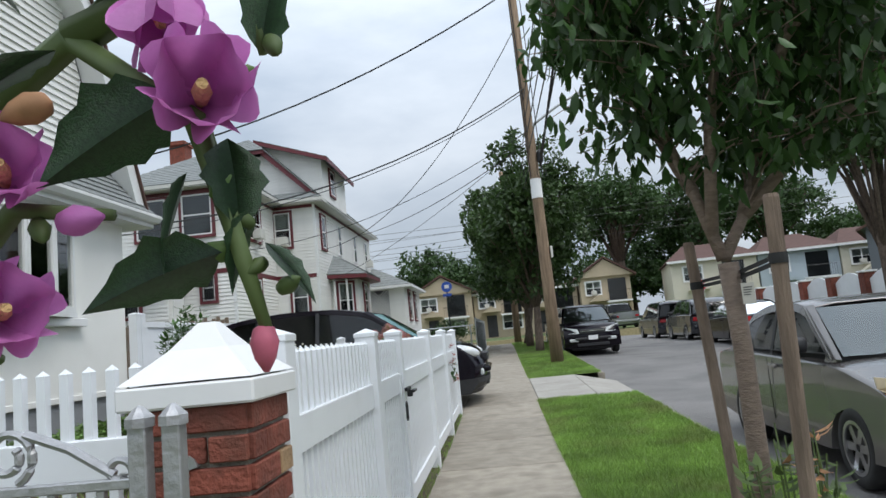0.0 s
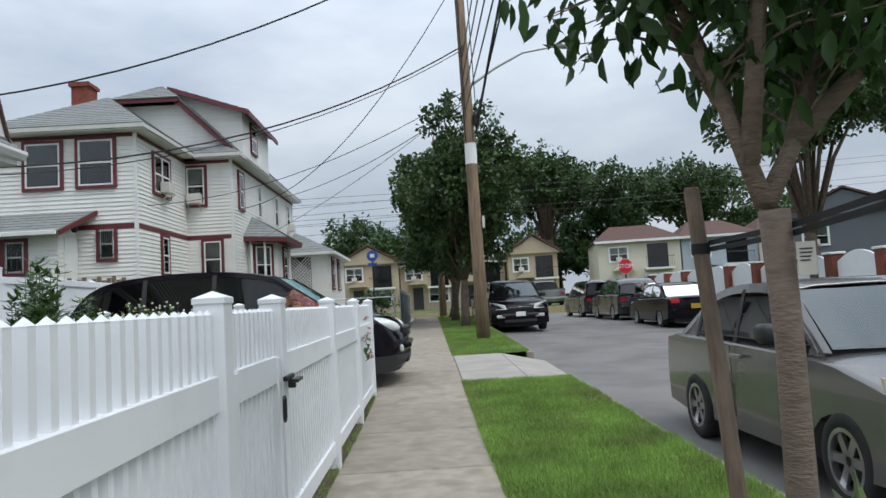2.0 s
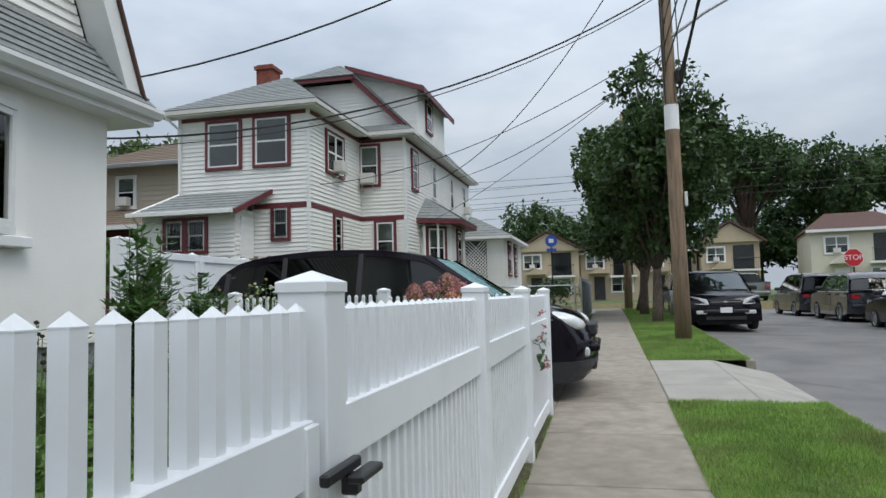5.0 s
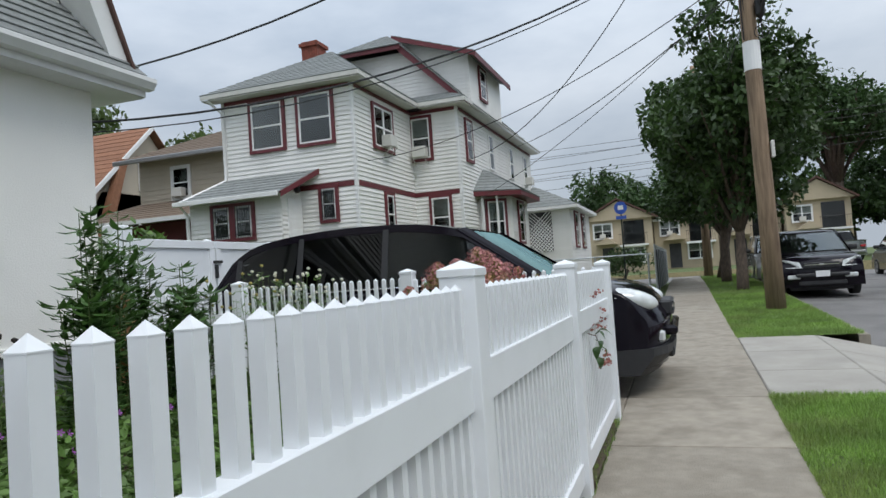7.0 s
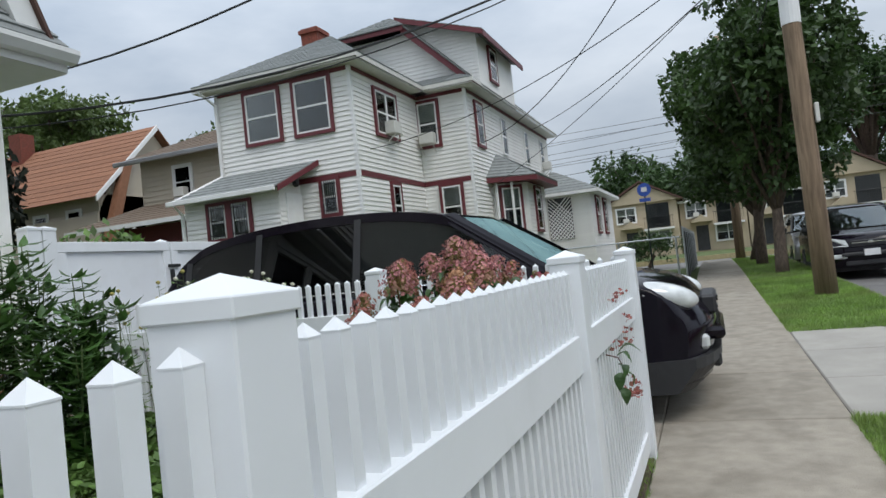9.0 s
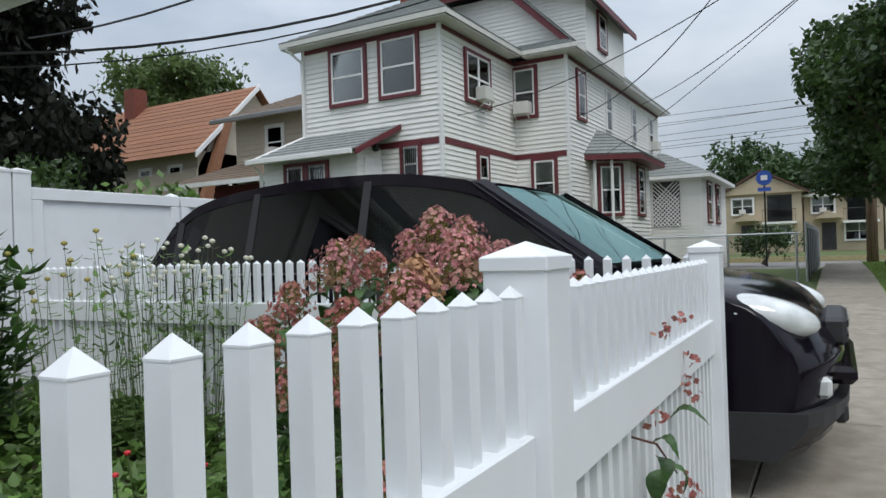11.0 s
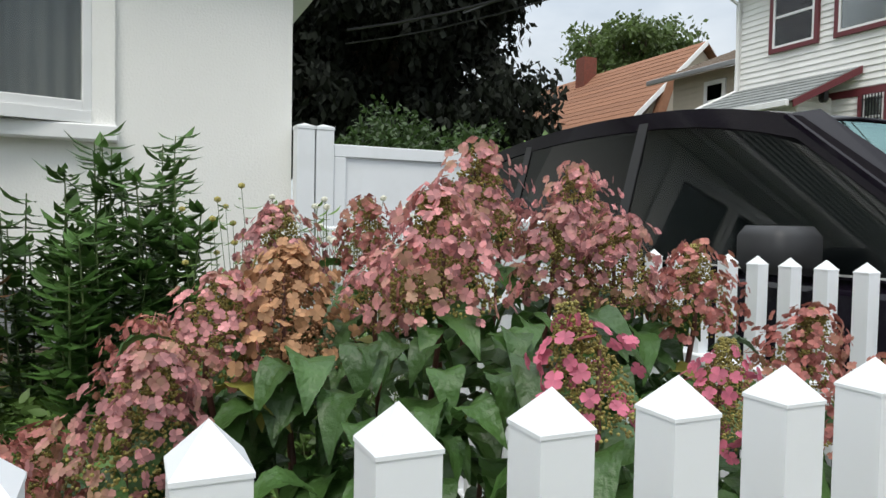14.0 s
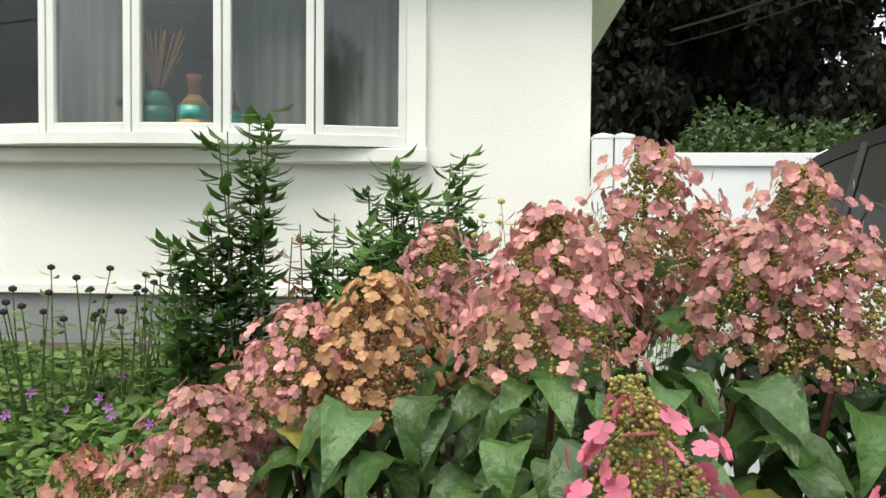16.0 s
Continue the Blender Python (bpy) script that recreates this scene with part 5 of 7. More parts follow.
def car(name, shape, paint, label, at, rz, spokes=5, head=M_HEAD, cladding=False, amber=False, plate=None, rails=False):
    s = SHAPES[shape]
    L, W, H, r = s["L"], s["W"] / 2, s["H"], s["r"]
    c = thing(name, label, "car", at=at, rz=rz)
    wr, wf = s["wb"]
    zb = 0.24
    out = [(-L / 2 + 0.05, zb + 0.06)] + curve_line(s["hood"]) + [(L / 2 - 0.05, zb + 0.02)]
    out += [(x, z) for x, z in arch(wf, r + 0.06, zb)][::-1] + [(x, z) for x, z in arch(wr, r + 0.06, zb)][::-1]
    bm = bmesh.new()
    ztop = max(z for _, z in s["hood"])
    loft(bm, out, W, 0.075, 0.045, zb, 0.03, ztop)
    part("body", bm, paint, c, smooth=True).data.set_sharp_from_angle(angle=0.55)
    part("underbody", box_bm(-L / 2 + 0.25, L / 2 - 0.3, -W + 0.25, W - 0.25, 0.17, 0.7), M_DARKIN, c)
    cab0 = s["cab"]
    cab = cab0[:1] + curve_line(cab0[1:-1]) + cab0[-1:]
    zbelt = cab[0][1] - 0.02
    bm = bmesh.new()
    loft(bm, [(x * 0.95, min(z - 0.02, H - 0.06)) for x, z in cab], W * 0.86, 0.02, 0.03, zbelt, 0.20, H)
    part("cabin_interior", bm, M_CARIN, c)
    # roof skin over the top points
    tops = cab[1:-1]
    bm = bmesh.new()
    rows = []
    for x, z in tops:
        u = (z - zbelt) / (H - zbelt)
        w = W * 0.93 * (1 - 0.20 * u) + 0.012
        rows.append([bm.verts.new((x, w * t, z + 0.012 - 0.05 * abs(t) ** 5)) for t in (-1, -0.9, -0.6, 0, 0.6, 0.9, 1)])
    for p, q in zip(rows, rows[1:]):
        for i in range(6):
            bm.faces.new((p[i], p[i + 1], q[i + 1], q[i]))
    bmesh.ops.recalc_face_normals(bm, faces=bm.faces)
    bmesh.ops.solidify(bm, geom=bm.faces, thickness=0.012)
    part("roof", bm, paint, c, smooth=True)

    def on_side(x, z, off, sgn):
        u = max(0.0, (z - zbelt) / (H - zbelt))
        return (x, sgn * (W * 0.93 * (1 - 0.20 * u) + off), z)

    def cabz(x):
        for (xa, za), (xb, zb2) in zip(cab, cab[1:]):
            if xa <= x <= xb:
                return za + (zb2 - za) * (x - xa) / (xb - xa)
        return zbelt

    x0, x1 = cab[0][0], cab[-1][0]
    span = x1 - x0
    cuts = [x0 + 0.10 * span, x0 + 0.30 * span, x0 + 0.56 * span, x0 + 0.93 * span] if shape in ("suv", "cross", "van") else [x0 + 0.17 * span, x0 + 0.48 * span, x0 + 0.93 * span]
    for sgn in (-1, 1):
        for ci, (a, b) in enumerate(zip(cuts, cuts[1:])):
            a2, b2 = a + 0.025, b - 0.025
            xs = np.linspace(a2, b2, 9)
            lo = [on_side(x, zbelt + 0.05, 0.006, sgn) for x in xs]
            hi = [on_side(x, max(zbelt + 0.052, cabz(x) - 0.085), 0.006, sgn) for x in xs]
            bm = bmesh.new()
            va, vb = [bm.verts.new(p) for p in lo], [bm.verts.new(p) for p in hi]
            for i in range(8):
                bm.faces.new((va[i], va[i + 1], vb[i + 1], vb[i]))
            part("side_window", bm, M_WSCREEN if ci == len(cuts) - 2 else M_TINT, c)
        for qa, qb in ((x0 + 0.01, cuts[0] + 0.03), (cuts[-1] - 0.03, x1 - 0.01)):
            bm = bmesh.new()
            qs = np.linspace(qa, qb, 7)
            va = [bm.verts.new(on_side(x, zbelt - 0.02, 0.009, sgn)) for x in qs]
            vb = [bm.verts.new(on_side(x, max(zbelt, cabz(x) - 0.01), 0.009, sgn)) for x in qs]
            for i in range(6):
                bm.faces.new((va[i], va[i + 1], vb[i + 1], vb[i]))
            part("quarter_panel", bm, paint, c, smooth=True)
        bm = bmesh.new()
        tube(bm, [on_side(x, zbelt + 0.045, 0.014, sgn) for x in np.linspace(cuts[0], cuts[-1], 12)], 0.007, 5)
        part("window_strip", bm, M_CHROME if shape == "suv" else M_PLASTIC, c)
        xs = np.linspace(x0 + 0.02, x1 - 0.02, 24)
        bm = bmesh.new()
        va = [bm.verts.new(on_side(x, max(zbelt, cabz(x) - 0.08), 0.012, sgn)) for x in xs]
        vb = [bm.verts.new(on_side(x, cabz(x) - 0.005, 0.008, sgn)) for x in xs]
        for i in range(23):
            bm.faces.new((va[i], va[i + 1], vb[i + 1], vb[i]))
        part("window_arch", bm, paint, c)
        for k in cuts[1:-1] + ([cuts[0]] if shape != "sedan" else [cuts[0]]):
            zt = cabz(k) - 0.05
            bm = bmesh.new()
            extrude_poly(bm, [on_side(k - 0.035, zbelt, 0.008, sgn), on_side(k + 0.035, zbelt, 0.008, sgn), on_side(k + 0.03, zt, 0.008, sgn), on_side(k - 0.03, zt, 0.008, sgn)], (0, sgn * 0.004, 0))
            part("pillar", bm, M_PLASTIC, c)
        bm = box_bm(x1 - 0.30 * span * 0.55 - 0.12, x1 - 0.30 * span * 0.55 + 0.06, -0.10, 0.10, zbelt + 0.05, zbelt + 0.19, bevel=0.03)
        bmesh.ops.translate(bm, verts=bm.verts, vec=(0, sgn * (W + 0.09), 0))
        part("wing_mirror", bm, M_PLASTIC, c, smooth=True)
        for k in cuts[1:-1]:
            part("door_handle", box_bm(k + 0.06, k + 0.26, sgn * (W + 0.018) - 0.016, sgn * (W + 0.018) + 0.016, zbelt - 0.12, zbelt - 0.085, bevel=0.006), paint, c)
            bm = bmesh.new()
            box(bm, k - 0.004, k + 0.004, sgn * (W + 0.001) - 0.003, sgn * (W + 0.001) + 0.003, 0.34, zbelt - 0.03)
            part("door_gap", bm, M_BLACK, c)
        if rails:
            bm = bmesh.new()
            tube(bm, [on_side(x, cabz(x) + 0.05, -0.03, sgn) for x in np.linspace(x0 + 0.3 * span * 0.8, x0 + 0.62 * span, 8)], 0.018, 6)
            part("roof_rail", bm, M_PLASTIC, c)
        if cladding:
            part("sill_cladding", box_bm(wr + r + 0.08, wf - r - 0.08, sgn * W - 0.02, sgn * W + 0.012, 0.22, 0.36, bevel=0.008), M_PLASTIC, c)
    # front and rear screens lie on the end slopes of the cabin

    def screen(pa, pb, glass, nm, sx):
        bm = bmesh.new()
        pts = []
        for t, (x, z) in ((0, (pa[0] + (pb[0] - pa[0]) * 0.04, pa[1] + (pb[1] - pa[1]) * 0.04)), (1, (pa[0] + (pb[0] - pa[0]) * 0.93, pa[1] + (pb[1] - pa[1]) * 0.93))):
            u = max(0.0, (z - zbelt) / (H - zbelt))
            w = W * 0.93 * (1 - 0.20 * u) - 0.07
            pts.append([bm.verts.new((x + sx * (0.035 - 0.05 * abs(k) ** 3), w * k, z + 0.012)) for k in np.linspace(-1, 1, 9)])
        for i in range(8):
            bm.faces.new((pts[0][i], pts[0][i + 1], pts[1][i + 1], pts[1][i]))
        return part(nm, bm, glass, c, smooth=True)

    screen(cab0[-1], cab0[-2], M_SCREENG if shape == "suv" else M_SCREENS, "windscreen", 1)
    screen(cab0[0], cab0[1], M_TINT, "rear_screen", -1)
    for sgn in (-1, 1):
        bm = bmesh.new()
        xa, za = cab[-1]
        xb, zb3 = cab0[-2]
        q = [on_side(xa, za, -0.03, sgn), on_side(xa - 0.10, za, 0.012, sgn), on_side(xb - 0.06, zb3 - 0.01, 0.012, sgn), on_side(xb + 0.02, zb3, -0.05, sgn)]
        extrude_poly(bm, q, (0.012, 0, 0.012))
        part("a_pillar", bm, paint, c)
    for k in (-0.35, 0.35):
        part("front_seat", box_bm(0.0 + x0 + 0.52 * span, x0 + 0.56 * span + 0.1, k - 0.24, k + 0.24, 0.7, zbelt + 0.30, bevel=0.06), M_SEAT, c)
    bm = bmesh.new()
    tube(bm, [(x1 - 0.12, -W * 0.75, cab[-1][1] + 0.035), (x1 - 0.16, 0.0, cab[-1][1] + 0.05)], 0.009, 5)
    tube(bm, [(x1 - 0.12, 0.0, cab[-1][1] + 0.04), (x1 - 0.16, W * 0.6, cab[-1][1] + 0.05)], 0.009, 5)
    part("wiper", bm, M_BLACK, c)
    # lights, grille, bumpers
    zh = s["hood"][-2][1] if shape != "sedan" else 0.70
    xf = L / 2
    for sgn in (-1, 1):
        bm = bmesh.new()
        q = [(xf - 0.02, sgn * W * 0.45, zh - 0.06), (xf - 0.13, sgn * W * 0.80, zh - 0.05), (xf - 0.46, sgn * (W * 0.985 + 0.005), zh + 0.09), (xf - 0.50, sgn * (W * 0.975 + 0.005), zh + 0.17), (xf - 0.24, sgn * W * 0.83, zh + 0.155), (xf - 0.09, sgn * W * 0.5, zh + 0.08)]
        if shape == "suv":
            bmesh.ops.create_icosphere(bm, subdivisions=3, radius=1.0)
            bmesh.ops.scale(bm, verts=bm.verts, vec=(0.26, 0.14, 0.098))
            bmesh.ops.rotate(bm, verts=bm.verts, matrix=Matrix.Rotation(0.22, 3, "Y") @ Matrix.Rotation(-sgn * 0.35, 3, "Z"))
            bmesh.ops.translate(bm, verts=bm.verts, vec=(xf - 0.335, sgn * W * 0.81, zh + 0.10))
        else:
            extrude_poly(bm, q, (0.035, sgn * 0.008, 0.0))
        part("headlight", bm, head, c, "clouded yellowed headlight" if head == M_HEADY else "clear headlight", smooth=shape == "suv")
        if amber:
            part("indicator", box_bm(xf - 0.40, xf - 0.27, sgn * W * 0.93 - 0.03, sgn * W * 0.93 + 0.012, zh + 0.0, zh + 0.07, bevel=0.01), M_AMBER, c)
        part("fog_light", box_bm(xf - (0.30 if shape == "suv" else 0.06), xf - (0.055 if shape == "suv" else -0.006), sgn * W * 0.66 - 0.14, sgn * W * 0.66 + 0.14, 0.46, 0.56, bevel=0.02), M_HEAD, c)
        bm = box_bm(-L / 2 + 0.0, -L / 2 + 0.20, sgn * W * 0.74 - 0.14, sgn * W * 0.74 + 0.14, 0.78, 0.93, bevel=0.02)
        part("tail_light", bm, M_TAIL, c, "red tail light")
    bm = box_bm(xf - 0.10, xf + 0.012, -W * 0.42, W * 0.42, zh - 0.08, zh + 0.06, bevel=0.02)
    part("grille", bm, M_PLASTIC, c)
    for k in range(4):
        part("grille_bar", box_bm(xf + 0.012, xf + 0.02, -W * 0.40, W * 0.40, zh - 0.07 + k * 0.034, zh - 0.055 + k * 0.034), M_CHROME if k == 2 else M_PLASTIC, c)
    part("lower_intake", box_bm(xf - 0.06, xf + 0.008, -W * 0.55, W * 0.55, 0.30, 0.40, bevel=0.02), M_PLASTIC, c)
    part("front_bumper", box_bm(xf - 0.16, xf + 0.05, -W * 0.62, W * 0.62, 0.50, 0.585, bevel=0.025), M_PLASTIC if cladding else paint, c)
    if shape == "suv":
        bm = bmesh.new()
        loft(bm, [(xf - 0.75, 0.25), (xf - 0.60, 0.40), (xf + 0.02, 0.43), (xf + 0.015, 0.36), (xf - 0.12, 0.20), (xf - 0.5, 0.19)], W * 1.004, 0.07, 0.0, 0.19, 0.0, 0.43)
        part("bumper_skirt", bm, M_PLASTIC, c, "matte dark grey plastic skirt")
    part("rear_bumper", box_bm(-L / 2 - 0.05, -L / 2 + 0.2, -W * 0.86, W * 0.86, 0.42, 0.62, bevel=0.05), paint, c)
    part("badge", box_bm(xf + 0.02, xf + 0.028, -0.05, 0.05, zh - 0.015, zh + 0.03, bevel=0.003), M_CHROME, c)
    for xx in (xf + 0.05, -L / 2 - 0.02):
        if plate:
            part("number_plate", box_bm(xx, xx + 0.012, -0.15, 0.15, 0.60 if xx < 0 else 0.50, 0.75 if xx < 0 else 0.64), plate, c)
    for x in (wr, wf):
        for sgn in (-1, 1):
            wheel(c, x, sgn * (W - 0.105), r, 0.21, spokes)
    return c


car("suv", "suv", M_CARBLACK, "black crossover parked on the driveway nose to the pavement", (-2.74, 13.03, 0.10), 0, 6)
car("sedan", "sedan", M_CARGREY, "grey saloon car with scuffed bumper parked at the kerb", (3.19, 7.98, -0.185), -90, 6, head=M_HEADY, amber=True).matrix_world = pose(3.19, 7.98, -0.185, 0, 0, -90) @ Matrix.Diagonal((0.9, 0.9, 0.97, 1))
car("suv", "cross", M_CARBLACK, "black compact crossover parked behind the utility pole", (2.85, 26.8, road_z(2.85, 26)), -90, 5, plate=M_SIGNWHITE, cladding=True)
car("hatchback", "cross", M_CARSILV, "dark silver car parked behind the black crossover", (2.85, 32.4, road_z(2.85, 32)), -90, 5)
car("sedan", "sedan", M_CARBLACK, "black saloon parked on the far side of the street", (8.35, 26.6, road_z(8.35, 26)), 90, 7, plate=M_YELLOW)
car("hatchback", "cross", M_CARBLUE, "dark hatchback parked on the far side of the street", (8.35, 32.2, road_z(8.35, 32)), 90, 5)
car("minivan", "van", M_CARBLUE, "dark minivan parked near the stop sign", (8.3, 37.9, road_z(8.3, 37)), 90, 5)
car("suv", "cross", M_CARWHITE, "white crossover parked across the junction", (12.6, 55.0, 0.46), 70, 5)
car("pickup", "pickup", M_CARSILV, "silver pickup truck parked across the junction", (8.6, 54.5, 0.46), 95, 5)

# ---- utility pole, street lamp and cables ----
pole = thing("utility_pole", "weathered wooden utility pole with cables and a street lamp arm", "utility pole", at=(1.27, 19.6, 0.2))
bm = bmesh.new()
tube(bm, [(0, 0, -0.1), (-0.02, 0, 2.0), (-0.04, 0, 4.5), (-0.09, 0, 8.0), (-0.12, 0, 10.5)], [0.17, 0.155, 0.14, 0.12, 0.105], 18)
part("shaft", bm, M_WOODP, pole, smooth=True)
bm = bmesh.new()
lathe(bm, [(0.148, 0), (0.146, 0.52)], (-0.04, 0, 4.35), 18)
part("white_band", bm, M_SIGNWHITE, pole, "white painted band")
part("plate", box_bm(0.13, 0.19, -0.12, 0.02, 2.75, 3.05, bevel=0.01), M_AC, pole, "small grey box")
bm = bmesh.new()
tube(bm, [(0.0, -0.05, 6.3), (0.7, -0.05, 6.75), (1.4, -0.05, 7.1), (2.2, -0.05, 7.22)], [0.04, 0.035, 0.03, 0.03], 8)
part("lamp_arm", bm, M_GALV, pole)
bm = bmesh.new()
lathe(bm, [(0.05, -0.30), (0.11, -0.2), (0.14, 0.05), (0.10, 0.28), (0.03, 0.36)], seg=12)
bmesh.ops.rotate(bm, verts=bm.verts, matrix=Matrix.Rotation(math.pi / 2, 3, "Y"))
bmesh.ops.scale(bm, verts=bm.verts, vec=(1, 1, 0.45))
bmesh.ops.translate(bm, verts=bm.verts, vec=(2.45, -0.05, 7.22))
part("lamp_head", bm, M_GALV, pole, "grey street lamp head", smooth=True)
bm = bmesh.new()
lathe(bm, [(0.03, 0), (0.08, 0.06), (0.09, 0.3), (0.03, 0.38)], (0.14, -0.12, 5.25), 10)
part("splice_box", bm, M_BLACK, pole)
bm = bmesh.new()
tube(bm, [(0.14 + 0.12 * math.cos(a), -0.12, 5.0 + 0.12 * math.sin(a)) for a in np.linspace(0, 6.3, 14)], 0.008, 5)
part("cable_loop", bm, M_BLACK, pole)
bm = bmesh.new()
for k, dx in enumerate((-0.16, -0.11, 0.15)):
    tube(bm, [(dx, -0.1, 4.9), (dx - 0.03, -0.12, 7), (dx - 0.08, -0.1, 10.3)], 0.012, 5)
part("riser_cable", bm, M_BLACK, pole)


def cable(a, b, sag, r=0.012, label="black overhead cable between poles and houses"):
    a, b = Vector(a), Vector(b)
    pts = [a.lerp(b, k / 16) - Vector((0, 0, sag * 4 * (k / 16) * (1 - k / 16))) for k in range(17)]
    bm = bmesh.new()
    tube(bm, pts, r, 5)
    tagged(part("overhead_cable", bm, M_BLACK), label, "cable", group="overhead cables")


PT = (1.2, 19.5)
cable((*PT, 10.4), (-14.7, 17.0, 5.96), 1.3, 0.022)
cable((*PT, 7.54), (-9.62, 12.88, 3.84), 1.1, 0.018)
cable((*PT, 7.45), (-9.8, 12.9, 3.7), 1.1, 0.010)
cable((*PT, 9.38), (-6.28, 26.6, 4.79), 1.25, 0.012)
cable((*PT, 6.1), (-6.3, 33.4, 6.2), 0.35)
cable((*PT, 6.4), (-8.3, 23.6, 4.6), 0.6, 0.010)
cable((*PT, 6.2), (-7.0, 29.2, 3.7), 0.3, 0.008)
for k in range(4):
    cable((1.15, 19.6, 5.9 + 0.45 * k), (1.1, -26, 6.4 + 0.6 * k), 0.9, 0.014)
    cable((1.2, 19.6, 5.7 + 0.35 * k), (0.4, 57, 7.0 + 0.5 * k), 0.5, 0.011)
cable((1.4, 19.5, 5.4), (2.3, 11.0, 9.5), -0.2, 0.03)
cable((1.4, 19.5, 5.6), (2.7, 12.0, 9.8), -0.2, 0.02)
for z in (7.2, 7.6, 8.6, 9.0):
    cable((-40, 47, z - 0.6), (60, 50, z + 2.0), 1.0, 0.012, "overhead cable along the cross street")
for z in (6.2, 6.9, 7.5, 8.0):
    cable((0.6, 47, z), (-45, 44, z - 0.3), 0.6, 0.012, "overhead cable along the cross street")
pole2 = thing("utility_pole", "distant brown wooden utility pole at the corner", "utility pole", at=(0.7, 37.4, 0.4))
bm = bmesh.new()
tube(bm, [(0, 0, 0), (0.02, 0, 4), (0.05, 0, 9)], [0.19, 0.16, 0.12], 12)
part("shaft", bm, M_WOODP, pole2, smooth=True)

# ---- signs ----


def text_mesh(body, size, depth=0.002):
    cu = bpy.data.curves.new("words", "FONT")
    cu.body, cu.size, cu.extrude, cu.align_x, cu.align_y = body, size, depth, "CENTER", "CENTER"
    tmp = new("words", cu)
    me = bpy.data.meshes.new_from_object(tmp.evaluated_get(bpy.context.evaluated_depsgraph_get()))
    bpy.data.objects.remove(tmp)
    return me


stop = thing("stop_sign", "red octagonal stop sign on a green post", "sign", at=(9.75, 36.6, 0.1))
bm = bmesh.new()
extrude_poly(bm, [(0.40 * math.cos(math.pi / 8 + k * math.pi / 4), 0, 2.32 + 0.40 * math.sin(math.pi / 8 + k * math.pi / 4)) for k in range(8)], (0, 0.012, 0))
part("border", bm, M_SIGNWHITE, stop)
bm = bmesh.new()
extrude_poly(bm, [(0.375 * math.cos(math.pi / 8 + k * math.pi / 4), -0.006, 2.32 + 0.375 * math.sin(math.pi / 8 + k * math.pi / 4)) for k in range(8)], (0, 0.005, 0))
part("face", bm, M_SIGNRED, stop)
o = part("lettering", text_mesh("STOP", 0.30), M_SIGNWHITE, stop)
o.matrix_basis = pose(0, -0.009, 2.32, 90, 0, 0)
part("post", box_bm(-0.03, 0.03, 0.014, 0.06, 0, 2.6), M_GREENMESH, stop)
bus = thing("bus_stop_sign", "round blue bus stop sign on a tall green post", "sign", at=(-2.6, 36.3, 0.4))
part("post", box_bm(-0.03, 0.03, 0.02, 0.06, 0, 3.35), M_GREENMESH, bus)
bm = bmesh.new()
lathe(bm, [(0.27, 0), (0.27, 0.012)], seg=20)
bmesh.ops.rotate(bm, verts=bm.verts, matrix=Matrix.Rotation(math.pi / 2, 3, "X"))
bmesh.ops.translate(bm, verts=bm.verts, vec=(0, 0.014, 3.2))
part("disc", bm, M_SIGNBLUE, bus)
part("symbol", box_bm(-0.11, 0.11, -0.006, 0.0, 3.12, 3.3, bevel=0.002), M_SIGNWHITE, bus)
part("route_plate", box_bm(-0.22, 0.22, 0.0, 0.015, 2.72, 2.86), M_SIGNBLUE, bus)

# ---- fences and walls beyond ----
green = thing("screened_fence", "chain link fence with dark green screening", "fence")
for k in range(9):
    bm = bmesh.new()
    tube(bm, [(-1.0, 27 + k * 1.6, ground_z(27) - 0.1), (-1.0, 27 + k * 1.6, ground_z(30) + 1.3)], 0.03, 6)
    part("post", bm, M_GALV, green)
part("screen", box_bm(-1.01, -0.99, 27, 39.8, 0.35, 1.62), M_GREENMESH, green)
bm = bmesh.new()
tube(bm, [(-1.0, 27, 1.68), (-1.0, 39.8, 1.70)], 0.025, 6)
part("rail", bm, M_GALV, green)
cl = thing("chain_link_fence", "low galvanised chain link fence at the corner lot", "fence")
for k in range(5):
    bm = bmesh.new()
    tube(bm, [(-1.2 - k * 1.5, 26.9, 0.3), (-1.2 - k * 1.5, 26.9, 1.5)], 0.03, 6)
    part("post", bm, M_GALV, cl)
bm = bmesh.new()
tube(bm, [(-1.1, 26.9, 1.48), (-7.2, 26.9, 1.48)], 0.025, 6)
part("rail", bm, M_GALV, cl)
grey = thing("picket_fence", "weathered grey wooden stockade fence behind the driveway", "fence")
for k in range(26):
    put("board", grey.get("m") or (lambda b: (b.to_mesh(me := bpy.data.meshes.new("board")), b.free(), me.materials.append(M_STAKE), me)[3])(box_bm(-0.055, 0.055, -0.012, 0.012, 0, 1.9 + 0.05 * (k % 3))), grey, -10.9 + k * 0.125, 20.6, 0.35)
wallE = thing("brick_wall", "brick wall with white panels between brick pillars", "wall", at=(12.2, 0, 0))
part("base", box_bm(-0.12, 0.12, 16, 40, -0.2, 0.75), M_BRICK, wallE)
